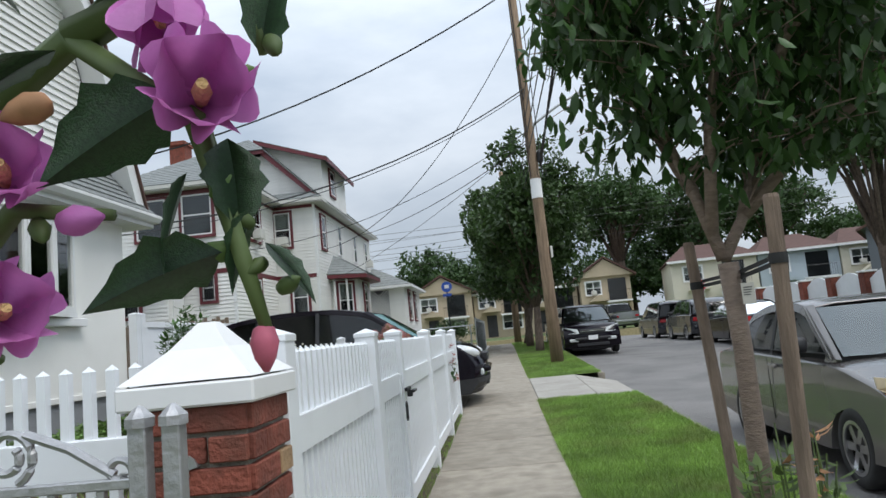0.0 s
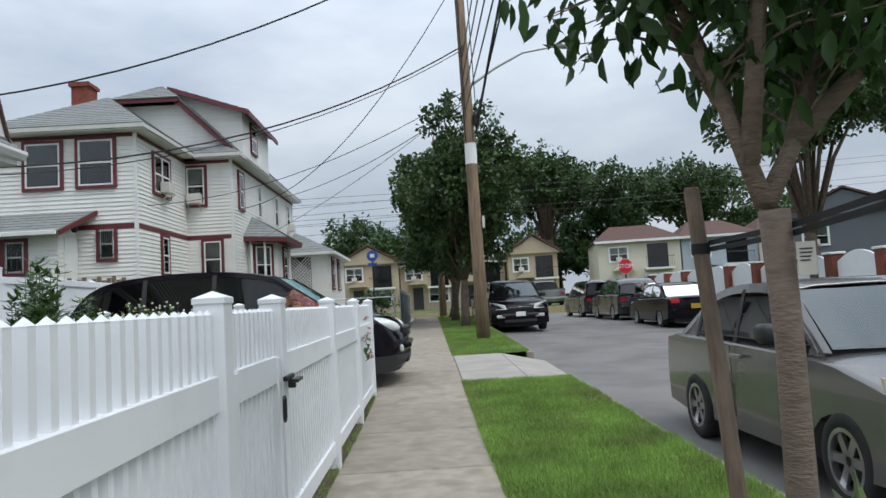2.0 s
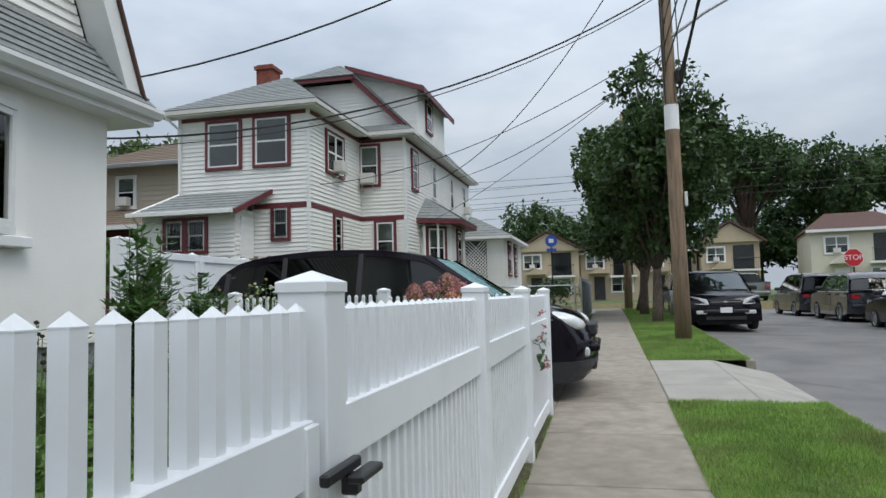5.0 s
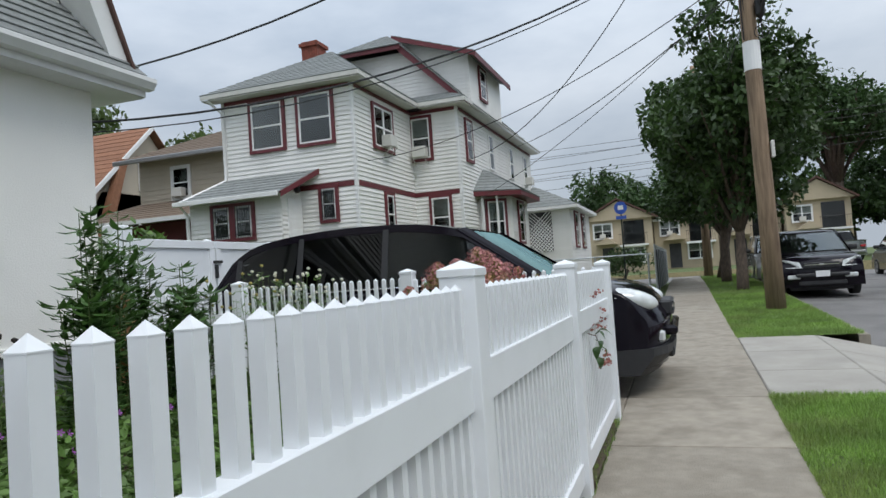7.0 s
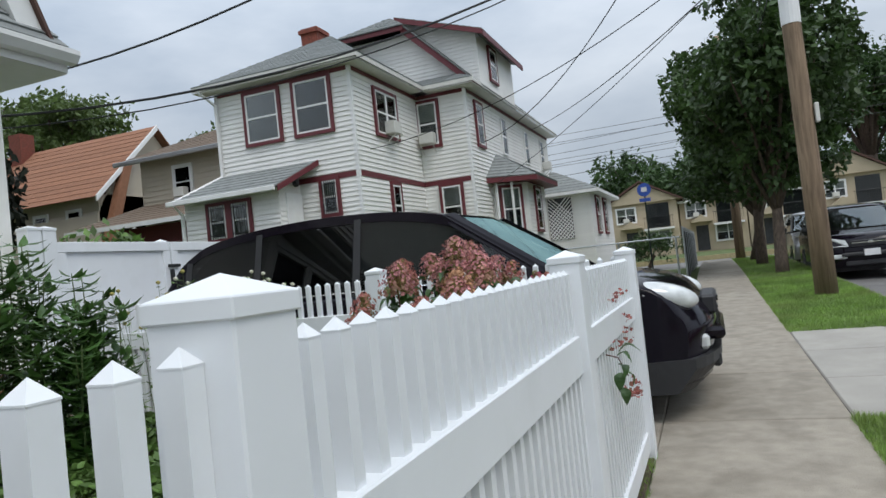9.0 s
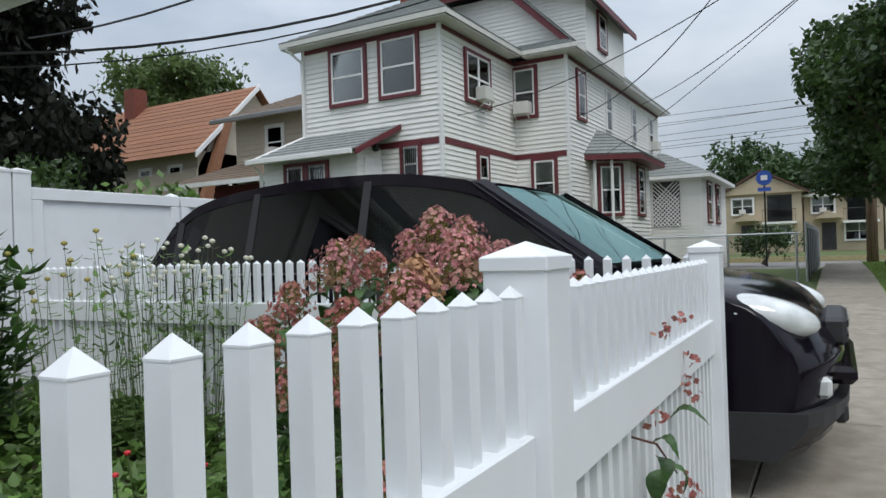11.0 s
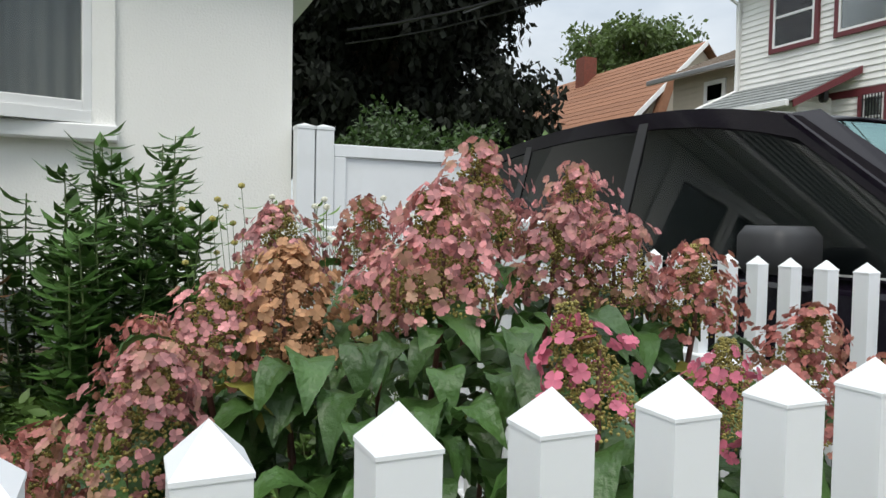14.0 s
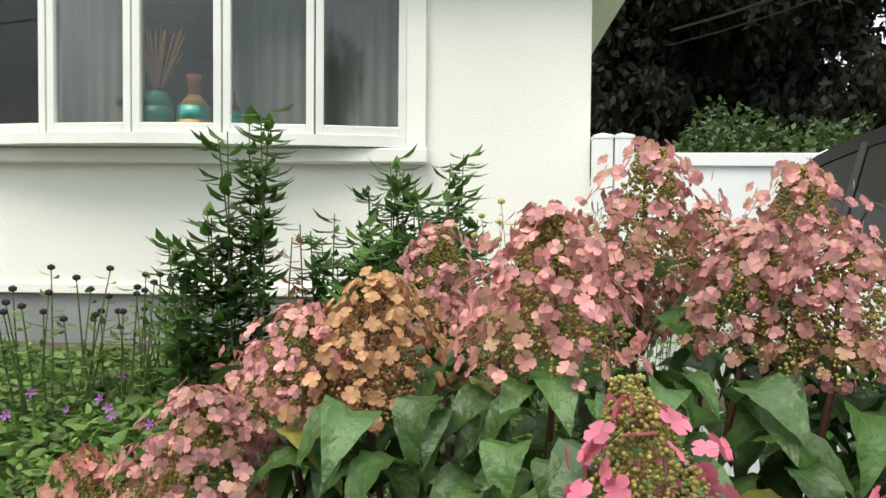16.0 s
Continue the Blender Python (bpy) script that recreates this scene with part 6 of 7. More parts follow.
for k in range(11):
    y = 16 + k * 2.4
    part("pillar", box_bm(-0.2, 0.2, y - 0.2, y + 0.2, -0.2, 1.95, bevel=0.01), M_BRICK, wallE)
    part("pillar_cap", box_bm(-0.24, 0.24, y - 0.24, y + 0.24, 1.953, 2.02, bevel=0.01), M_WHITE, wallE)
    if k < 10:
        bm = bmesh.new()
        n = 8
        top = [(0, y + 0.2 + 2.0 * i / n, 1.72 + 0.30 * math.sin(math.pi * i / n)) for i in range(n + 1)]
        extrude_poly(bm, [(-0.03, y + 0.2, 0.75)] + [(-0.03, b, c) for _, b, c in top] + [(-0.03, y + 2.2, 0.75)], (0.06, 0, 0))
        part("panel", bm, M_VINYL, wallE, "white arched vinyl panel")

# ---- houses at the end of the street ----


def row_house(name, label, x0, x1, y, zt, wallm, roofm, gable, floor=0.46, depth=9, rooftop=1.6, doors=1, balcony=True, face=0):
    h = thing(name, label, "house", at=((x0 + x1) / 2, y, floor), rz=face)
    w = (x1 - x0) / 2
    part("wall", box_bm(-w, w, 0, depth, -0.2, zt), wallm, h)
    if gable:
        bm = bmesh.new()
        extrude_poly(bm, [(-w - 0.3, -0.3, zt), (w + 0.3, -0.3, zt), (0, -0.3, zt + rooftop)], (0, depth + 0.3, 0))
        part("gable", bm, wallm, h)
        for s in (1, -1):
            bm = bmesh.new()
            extrude_poly(bm, [(s * (w + 0.5), -0.5, zt - 0.1), (0, -0.5, zt + rooftop + 0.1), (0, -0.5, zt + rooftop + 0.25), (s * (w + 0.55), -0.5, zt + 0.05)], (0, depth + 0.6, 0))
            part("roof", bm, roofm, h)
    else:
        bm = bmesh.new()
        e = [(-w - 0.3, -0.4), (w + 0.3, -0.4), (w + 0.3, depth), (-w - 0.3, depth)]
        lo = [bm.verts.new((x, yy, zt)) for x, yy in e]
        hi = [bm.verts.new(p) for p in ((-w + 1.6, depth / 2, zt + rooftop), (w - 1.6 if w > 1.7 else 0.1, depth / 2, zt + rooftop))]
        bm.faces.new((lo[0], lo[1], hi[1], hi[0])), bm.faces.new((lo[2], lo[3], hi[0], hi[1])), bm.faces.new((lo[1], lo[2], hi[1])), bm.faces.new((lo[3], lo[0], hi[0])), bm.faces.new(lo[::-1])
        bmesh.ops.recalc_face_normals(bm, faces=bm.faces)
        part("roof", bm, roofm, h)
        part("eave", box_bm(-w - 0.32, w + 0.32, -0.45, -0.38, zt - 0.18, zt + 0.02), M_WHITE, h)
    up = zt * 0.5
    window(h, -w * 0.5, -0.02, 0, min(1.5, w * 0.6), up + 0.75, up + 1.95, M_WHITE, mull=True, ac=True)
    if balcony:
        bw = min(1.9, w * 0.8)
        part("balcony_door", box_bm(w * 0.45 - bw / 2 + 0.1, w * 0.45 + bw / 2 - 0.1, -0.03, 0.0, up + 0.1, up + 2.1), M_GLASS, h)
        # dark sheet on the solid wall, painted as the unlit room behind the glass
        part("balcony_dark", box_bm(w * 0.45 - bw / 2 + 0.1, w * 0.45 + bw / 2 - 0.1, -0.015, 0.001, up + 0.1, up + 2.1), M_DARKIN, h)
        part("balcony_slab", box_bm(w * 0.45 - bw / 2 - 0.2, w * 0.45 + bw / 2 + 0.2, -1.0, -0.001, up - 0.1, up + 0.06), M_WHITE, h)
        bm = bmesh.new()
        for k in range(15):
            xx = w * 0.45 - bw / 2 - 0.15 + (bw + 0.3) * k / 14
            tube(bm, [(xx, -0.95, up + 0.06), (xx, -0.95, up + 0.95)], 0.014, 4, False)
        tube(bm, [(w * 0.45 - bw / 2 - 0.2, -0.95, up + 0.97), (w * 0.45 + bw / 2 + 0.2, -0.95, up + 0.97)], 0.025, 5)
        part("railing", bm, M_BLACK, h, "black iron balcony railing")
    window(h, w * 0.4, -0.02, 0, min(1.8, w * 0.7), 0.8, 2.1, M_WHITE, mull=True)
    part("door", box_bm(-w * 0.55, -w * 0.55 + 0.95, -0.05, 0.02, 0.1, 2.15), M_DARKIN if wallm == M_TANSTUC else M_WHITE, h)
    bm = bmesh.new()
    extrude_poly(bm, [(-w * 0.55 - 0.4, -0.9, 2.45), (-w * 0.55 + 1.35, -0.9, 2.45), (-w * 0.55 + 0.475, -0.9, 3.05)], (0, 0.9, 0))
    part("door_hood", bm, wallm, h, "small gabled hood over the door")
    return h


row_house("town_house", "tan stucco town house with gabled brown roof and balcony", -8.0, -2.6, 67, 4.5, M_TANSTUC, M_SHINGD, True)
row_house("town_house", "tan stucco town house with flat front and balcony", -2.5, 2.6, 68.5, 4.3, M_TANSTUC, M_SHINGD, False, rooftop=0.7)
row_house("town_house", "tan stucco town house with flat front and balcony", 2.7, 7.4, 68.5, 4.3, M_TANSTUC, M_SHINGD, False, rooftop=0.7)
row_house("town_house", "tan stucco town house with gabled brown roof and window unit", 7.6, 12.2, 67, 4.7, M_TANSTUC, M_SHINGD, True)
row_house("town_house", "cream town house with balcony and solar panel on the roof", 14.6, 21.4, 61, 5.0, M_CREAM, M_SHINGD, False, face=-8)
row_house("town_house", "blue-grey town house with white trim and balcony", 21.5, 27.6, 60.2, 5.0, M_BLUE, M_SHINGD, False, face=-8)
row_house("town_house", "cream town house with arched balcony", 27.6, 33.5, 59.2, 5.0, M_CREAM, M_SHINGD, False, face=-8)
row_house("town_house", "dark grey sided town house with white trim", 24.3, 31.5, 48, 5.4, M_DGREY, M_SHINGD, True, balcony=False, face=-30, floor=0.1)
row_house("side_house", "yellow cream two-storey house beyond the annex", -14.0, -8.5, 52, 4.6, M_CREAM, M_SHINGD, False, balcony=False)
# ---- trees ----


def tree(name, label, base, trunk_h, trunk_r, clumps, n, leaf, material, seed, limbs=True, droop=0.5, bark=M_BARK):
    """A tapered trunk, limbs to each clump, and a crown of single leaves gathered in uneven clumps: (x, y, z, rx, rz)."""
    r = np.random.default_rng(seed)
    t = thing(name, label, "tree", at=base)
    bm = bmesh.new()
    lean = r.normal(size=2) * 0.05
    pts = [(lean[0] * k, lean[1] * k, -0.1 + trunk_h * k / 5) for k in range(6)]
    tube(bm, pts, [trunk_r * (1.25 - 0.12 * k) for k in range(6)], 10)
    part("trunk", bm, bark, t, smooth=True)
    if limbs:
        for cx, cy, cz, rx, rz in clumps:
            bm = bmesh.new()
            a, b = Vector(pts[3]), Vector((cx, cy, cz))
            m = a.lerp(b, 0.5) + Vector((0, 0, 0.12 * (b - a).length))
            tube(bm, [a, m, b, b + Vector((0, 0, rz * 0.5))], [trunk_r * 0.5, trunk_r * 0.3, trunk_r * 0.15, trunk_r * 0.06], 6)
            part("limb", bm, bark, t, smooth=True)
    vol = np.array([c[3] ** 2 * c[4] for c in clumps])
    pick = r.choice(len(clumps), n, p=vol / vol.sum())
    d = r.normal(size=(n, 3))
    d /= np.linalg.norm(d, axis=1, keepdims=True)
    rad = 0.35 + 0.65 * r.random(n) ** 0.45
    c = np.array(clumps)[pick]
    p = c[:, :3] + d * rad[:, None] * np.stack([c[:, 3], c[:, 3], c[:, 4]], -1)
    wob = np.array([noise.noise_vector(Vector(q) * (1.6 / max(0.6, float(np.mean(c[:, 3]))))) for q in p])
    p = p + wob * np.mean(c[:, 3]) * 0.5
    keep = np.array([noise.noise(Vector(q) * 1.1) for q in p]) > -0.42
    p = p[keep]
    me = scatter("crown", LEAF4, QUAD1, p, turns(r, len(p), droop), 1.4 * leaf * (0.6 + 0.8 * r.random(len(p))))
    tagged(part("crown", me, material, t), kind="stuff")
    return t


def dome(rx, rz, z, k, seed, squash=1.0):
    r = random.Random(seed)
    out = [(0, 0, z, rx * 0.62, rz * 0.75)]
    for i in range(k):
        a, u = 2 * math.pi * i / k + r.uniform(-0.3, 0.3), r.uniform(-0.75, 0.75)
        q = math.sqrt(1 - u * u) * 0.68
        out.append((rx * q * math.cos(a), rx * q * math.sin(a) * squash, z + rz * 0.68 * u, rx * r.uniform(0.3, 0.48), rz * r.uniform(0.25, 0.4)))
    return out


# street trees behind the pole
tree("street_tree", "dense green street tree on the verge", (1.15, 25.4, 0.3), 2.6, 0.13, dome(2.2, 2.9, 4.3, 14, 1) + [(-0.3, 0, 6.9, 0.8, 0.9), (0.9, 0, 6.6, 0.7, 0.8)], 20000, 0.13, M_LEAF, 1)
tree("street_tree", "dense green street tree further along the verge", (1.0, 29.7, 0.4), 2.6, 0.14, dome(2.5, 2.9, 4.4, 14, 2), 16000, 0.14, M_LEAF, 2)
tree("street_tree", "green street tree near the corner", (1.0, 34.0, 0.45), 2.4, 0.13, dome(2.2, 2.4, 4.0, 10, 3), 9000, 0.15, M_LEAF, 3)
# far trees
tree("tall_tree", "tall spreading tree behind the town houses", (12.8, 74, 0.4), 10, 0.6, dome(5.0, 5.0, 12.5, 14, 4), 12000, 0.32, M_LEAF2, 4)
tree("tall_tree", "tall dark tree behind the town houses", (22, 80, 0.4), 9, 0.5, dome(6.5, 4.8, 11.0, 14, 5), 12000, 0.34, M_LEAF2, 5)
tree("tall_tree", "tall dark tree behind the town houses", (31, 82, 0.4), 9, 0.5, dome(6.5, 4.6, 11.6, 14, 6), 12000, 0.34, M_LEAF2, 6)
tree("tall_tree", "dark tree filling the gap between houses", (15.5, 84, 0.4), 6, 0.4, dome(7, 4.5, 6.0, 12, 7), 10000, 0.36, M_LEAF2, 7)
tree("tall_tree", "dark tree behind the far roofs", (42, 84, 0.4), 6, 0.4, dome(7.5, 4.2, 8.0, 12, 8), 9000, 0.36, M_LEAF2, 8)
tree("tall_tree", "broad tree behind the tan town houses", (-6.5, 84, 0.4), 4, 0.4, dome(6.0, 4.2, 7.6, 12, 9), 10000, 0.34, M_LEAF2, 9)
tree("tall_tree", "tree behind the tan town houses", (2.5, 82, 0.4), 4, 0.4, dome(5.5, 4.0, 8.2, 12, 19), 9000, 0.34, M_LEAF2, 19)
tree("street_tree", "leafy street tree on the far pavement", (12.3, 24.3, -0.05), 4.2, 0.18, dome(2.8, 2.7, 7.6, 14, 10), 20000, 0.14, M_LEAF, 10)
tree("street_tree", "leafy street tree on the far pavement", (11.0, 12.5, -0.05), 2.6, 0.15, dome(2.4, 2.3, 5.2, 12, 11), 12000, 0.14, M_LEAF, 11)
# behind the gardens
tree("copper_beech", "huge dark copper beech with drooping branches", (-27.0, 19.1, 0.3), 8, 0.7, dome(5.6, 6.5, 10.0, 18, 12) + [(2.5, 3, 5.0, 3.2, 2.6), (-3, 2, 5.5, 3.6, 3), (0.5, -3.5, 5.5, 3.4, 3.0)], 85000, 0.27, M_LEAFD, 12, droop=1.6)
tree("copper_beech", "huge dark copper beech with drooping branches", (-36, 17, 0.3), 8, 0.7, dome(6.0, 7.0, 10.0, 16, 13), 26000, 0.30, M_LEAFD, 13, droop=1.6)
tree("light_tree", "light green feathery tree behind the tan house", (-46, 46.5, 0.3), 12, 0.4, dome(5.2, 3.4, 14.8, 16, 14), 9000, 0.32, M_LEAFY, 14)
tree("light_tree", "light green feathery tree behind the beige house", (-36, 56, 0.3), 8, 0.4, dome(5.5, 3.0, 11.8, 14, 15), 7000, 0.32, M_LEAFY, 15)
tree("ivy_mound", "rounded mound of clipped ivy behind the white gate", (-16.2, 16.4, 0.1), 1.5, 0.2, [(0, 0, 1.9, 2.5, 1.8), (-1.4, 0, 1.6, 1.8, 1.4), (1.4, 0, 1.5, 1.8, 1.4)], 26000, 0.11, M_LEAF, 16, limbs=False)
tree("hedge_bush", "small round bush beside the tan town houses", (-3.2, 42, 0.4), 0.6, 0.08, [(0, 0, 1.0, 1.0, 0.6), (0.8, 0, 0.9, 0.7, 0.5)], 3000, 0.10, M_LEAF, 17, limbs=False)
tree("bush", "light green bush at the far corner", (11.2, 50.5, 0.4), 0.5, 0.06, [(0, 0, 0.7, 1.1, 0.6)], 2200, 0.12, M_LEAFY, 18, limbs=False)
tree("bush", "small light bush growing behind the white gate", (-9.6, 15.8, 0.3), 1.2, 0.04, [(0, 0, 1.65, 0.8, 0.5)], 900, 0.12, M_COVER, 20, limbs=False)

# staked young cherry tree on the verge
YT = (1.0, 4.60, 0.03)
cherry = thing("young_tree", "young cherry tree with long drooping leaves tied to two stakes", "tree", at=YT)
rg = np.random.default_rng(21)
bm = bmesh.new()
tube(bm, [(0.0, 0, -0.05), (0.005, -0.02, 0.5), (0.0, -0.04, 1.0), (-0.015, -0.05, 1.40)], [0.056, 0.046, 0.041, 0.045], 12)
part("trunk", bm, M_BARKY, cherry, smooth=True)
BOUGHS = [[(-0.015, 0, 1.42), (-0.10, 0.03, 1.75), (-0.24, 0.06, 2.2), (-0.36, 0.05, 2.75)], [(-0.015, 0, 1.42), (0.12, 0.05, 1.62), (0.26, 0.1, 2.0), (0.55, 0.15, 2.7)],
         [(-0.05, 0, 1.55), (-0.03, -0.1, 2.0), (0.08, -0.18, 2.6), (0.1, -0.2, 3.2)], [(0.12, 0.05, 1.62), (0.35, 0.2, 2.1), (0.75, 0.4, 2.5), (1.1, 0.5, 2.9)],
         [(-0.10, 0.03, 1.75), (-0.22, 0.25, 2.2), (-0.40, 0.4, 2.65), (-0.55, 0.5, 2.95)], [(0.26, 0.1, 2.0), (0.30, -0.25, 2.35), (0.5, -0.5, 2.6), (0.7, -0.6, 2.9)], [(-0.24, 0.06, 2.2), (-0.38, 0.0, 2.45), (-0.55, -0.05, 2.62), (-0.68, -0.05, 2.7)], [(0.12, 0.05, 1.62), (0.45, 0.0, 1.95), (0.8, -0.1, 2.15), (1.15, -0.1, 2.3)], [(0.55, 0.15, 2.7), (0.9, 0.1, 3.0), (1.2, 0.0, 3.2), (1.5, 0.0, 3.3)]]
anchors = []
for lb in BOUGHS:
    bm = bmesh.new()
    tube(bm, lb, [0.032, 0.026, 0.017, 0.006], 8)
    part("limb", bm, M_BARKY, cherry, smooth=True)
    for k in range(62):
        u = rg.uniform(0.35, 1.0) * (len(lb) - 1)
        i = min(int(u), len(lb) - 2)
        q = Vector(lb[i]).lerp(Vector(lb[i + 1]), u - i)
        tip = q + Vector((rg.normal() * 0.34, rg.normal() * 0.34, abs(rg.normal()) * 0.22 + 0.02))
        anchors.append((q, tip))
bm = bmesh.new()
pts = []
for q, tip in anchors:
    if tip.x < -0.78 or tip.z < 1.84 + 0.6 * max(0.0, -tip.x - 0.05):
        continue
    tube(bm, [q, q.lerp(tip, 0.5) + Vector((0, 0, 0.05)), tip], [0.006, 0.004, 0.002], 4, False)
    for k in range(15):
        pts.append(q.lerp(tip, rg.uniform(0.25, 1.08)) + Vector(rg.normal(size=3) * 0.05))
tagged(part("twigs", bm, M_BARKY, cherry), kind="stuff")
pts = np.array([p for p in pts])
pts = pts[(pts[:, 2] > 1.74 + 0.6 * np.maximum(0, -pts[:, 0] - 0.05)) & (pts[:, 0] > -0.82)]
T = turns(rg, len(pts), 2.0)
me = scatter("leaves", [(x, y * 0.82, z) for x, y, z in LEAF8], TRI8, pts, T, rg.uniform(0.075, 0.125, len(pts)))
tagged(part("leaves", me, M_CHERRY, cherry), kind="stuff")
for nm, x, y, top, lx, ly in (("tall", 0.993, 4.096, 1.633, -0.014, -0.15), ("short", 1.032, 4.992, 1.60, -0.038, 0.19)):
    s = thing("tree_stake", f"{nm} rough grey wooden tree stake with rubber tie", "stake", at=(x, y, 0.0), group="stakes of the young tree")
    bm = bmesh.new()
    tube(bm, [(0, 0, -0.1), (lx * 0.5, ly * 0.5, top * 0.5), (lx, ly, top - 0.012), (lx, ly, top)], [0.031, 0.030, 0.029, 0.025], 12)
    part("shaft", bm, M_STAKE, s, smooth=False)
    u = 1 - 0.24 / top
    bm = bmesh.new()
    lathe(bm, [(0.0335, 0), (0.0345, 0.02), (0.0335, 0.04)], (lx * u, ly * u, top - 0.26), 14)
    part("tie_band", bm, M_RUBBER, s)
    e = Vector((YT[0] - x - 0.01, YT[1] - 0.05 - y, 1.36))
    k = Vector((lx * u, ly * u, top - 0.24))
    bm = bmesh.new()
    for off in (-0.012, 0.012):
        extrude_poly(bm, [k + Vector((0.03, 0, off)), k + Vector((0.03, 0, off + 0.018)), e + Vector((0.035, 0, off + 0.018)), e + Vector((0.035, 0, off))], (0.004, 0, 0))
    part("tie_strap", bm, M_RUBBER, s)
    bm = bmesh.new()
    extrude_poly(bm, [k + Vector((0.031, -0.004, 0)), k + Vector((0.031, 0.03, 0)), k + Vector((0.031, 0.055, -0.13)), k + Vector((0.031, 0.03, -0.14))], (0.004, 0, 0))
    part("tie_tail", bm, M_RUBBER, s)
tag = thing("paper_tag", "small yellow-white paper tag hanging from the young tree", "tag", at=(1.035, 4.49, 1.33))
part("sheet", box_bm(-0.028, 0.028, -0.001, 0.001, -0.095, 0.0), M_BLIND, tag)
for k in range(4):
    part("print_line", box_bm(-0.02, 0.018 - 0.003 * k, -0.003, -0.002, -0.022 - 0.011 * k, -0.018 - 0.011 * k), M_DARKIN, tag)


def small_plant(name, label, base, stems, h, spread, leaf, n, lm, seed, fm=None, fn=0, fr=0.02, thin=1.0):
    """Upright stems with narrow leaves along them; optional flower heads on top."""
    r = np.random.default_rng(seed)
    t = thing(name, label, "plant", at=base)
    bm, P, D = bmesh.new(), [], []
    tops = []
    for k in range(stems):
        a, q = r.uniform(0, 6.28), spread * math.sqrt(r.random())
        b0 = Vector((q * 0.6 * math.cos(a), q * 0.6 * math.sin(a), 0))
        tp = Vector((q * math.cos(a) * 1.15, q * math.sin(a) * 1.15, h * r.uniform(0.72, 1.0)))
        mid = b0.lerp(tp, 0.5) + Vector((r.normal() * 0.02, r.normal() * 0.02, 0))
        tube(bm, [b0, mid, tp], [0.006 * thin, 0.005 * thin, 0.003 * thin], 5, False)
        tops.append(tp)
        for i in range(n):
            u = r.uniform(0.12, 1.0)
            P.append((b0.lerp(mid, u * 2) if u < 0.5 else mid.lerp(tp, u * 2 - 1)))
            D.append((math.cos(i * 2.4), math.sin(i * 2.4), r.uniform(-0.25, 0.55)))
    tagged(part("stems", bm, M_GSTEM, t), kind="stuff")
    P, D = np.array(P), np.array(D)
    D /= np.linalg.norm(D, axis=1, keepdims=True)
    w = np.cross(D, (0, 0, 1.0))
    w /= np.linalg.norm(w, axis=1, keepdims=True)
    T = np.stack([D, w, np.cross(D, w)], -1)
    me = scatter("foliage", [(x, y * 0.72, z) for x, y, z in LEAF8], TRI8, P, T, leaf * r.uniform(0.6, 1.15, len(P)))
    tagged(part("foliage", me, lm, t), kind="stuff")
    if fm:
        for k in range(min(fn, len(tops))):
            bm = bmesh.new()
            bmesh.ops.create_icosphere(bm, subdivisions=1, radius=fr)
            bmesh.ops.scale(bm, verts=bm.verts, vec=(1, 1, 0.8))
            bmesh.ops.translate(bm, verts=bm.verts, vec=tops[k] + Vector((0, 0, fr * 0.6)))
            part("flower_head", bm, fm, t)
    return t


small_plant("shrub", "small shrub with yellow-green leaves and orange tips by the tree", (1.03, 4.30, 0.03), 12, 0.66, 0.16, 0.11, 14, M_LEAFY, 41)
small_plant("shrub", "small shrub with orange-red new leaves by the tree", (1.06, 4.20, 0.03), 5, 0.74, 0.10, 0.09, 8, M_BROWNP, 42)
# ---- front garden ----


def place_on(p):
    return (p[0], p[1], yard_z(p[0], p[1]))


# lilies against the house wall
LS = [((-3.8, 9.50), 1.60, 7, 0.13), ((-3.75, 9.30), 1.15, 9, 0.16), ((-4.25, 10.05), 1.36, 7, 0.16), ((-4.35, 10.38), 1.36, 8, 0.18), ((-4.1, 9.85), 1.1, 8, 0.2), ((-3.85, 10.45), 1.22, 9, 0.18), ((-3.7, 10.15), 1.0, 9, 0.2)]
for k, ((x, y), h, st, sp) in enumerate(LS):
    small_plant("lily", "tall green lily stalks with narrow leaves beside the wall", place_on((x, y)), st, h, sp, 0.15, 64, M_LILY, 50 + k)
small_plant("lily", "dried orange-brown lily stalk among green ones", place_on((-3.85, 9.68)), 2, 1.25, 0.05, 0.10, 26, M_BROWNP, 70)
# dark coneflower seed heads
for k, (x, y) in enumerate(((-3.8, 8.55), (-3.9, 8.85), (-3.6, 8.2), (-4.2, 8.95))):
    small_plant("coneflower", "coneflowers gone to dark seed heads", place_on((x, y)), 12, 0.80 - 0.04 * k, 0.24, 0.10, 9, M_COVER, 80 + k, M_SEEDH, 12, 0.020)
# white anemones by the driveway fence
for k, (x, y) in enumerate(((-3.35, 10.9), (-3.15, 11.05), (-3.6, 10.75), (-3.5, 11.1))):
    small_plant("anemone", "pale anemones with thin stems by the white fence", place_on((x, y)), 20, 1.12, 0.28, 0.07, 12, M_COVER, 90 + k, M_BUD if k == 2 else M_WPETAL, 16, 0.016, thin=0.4)
small_plant("yellow_flower", "yellow flowers low behind the fence", place_on((-1.9, 9.55)), 10, 0.5, 0.25, 0.09, 14, M_COVER, 95, M_YELLOW, 8, 0.032)
small_plant("red_flower", "small red flowers low behind the fence", place_on((-2.3, 10.2)), 8, 0.5, 0.2, 0.08, 14, M_COVER, 96, M_SIGNRED, 5, 0.012)


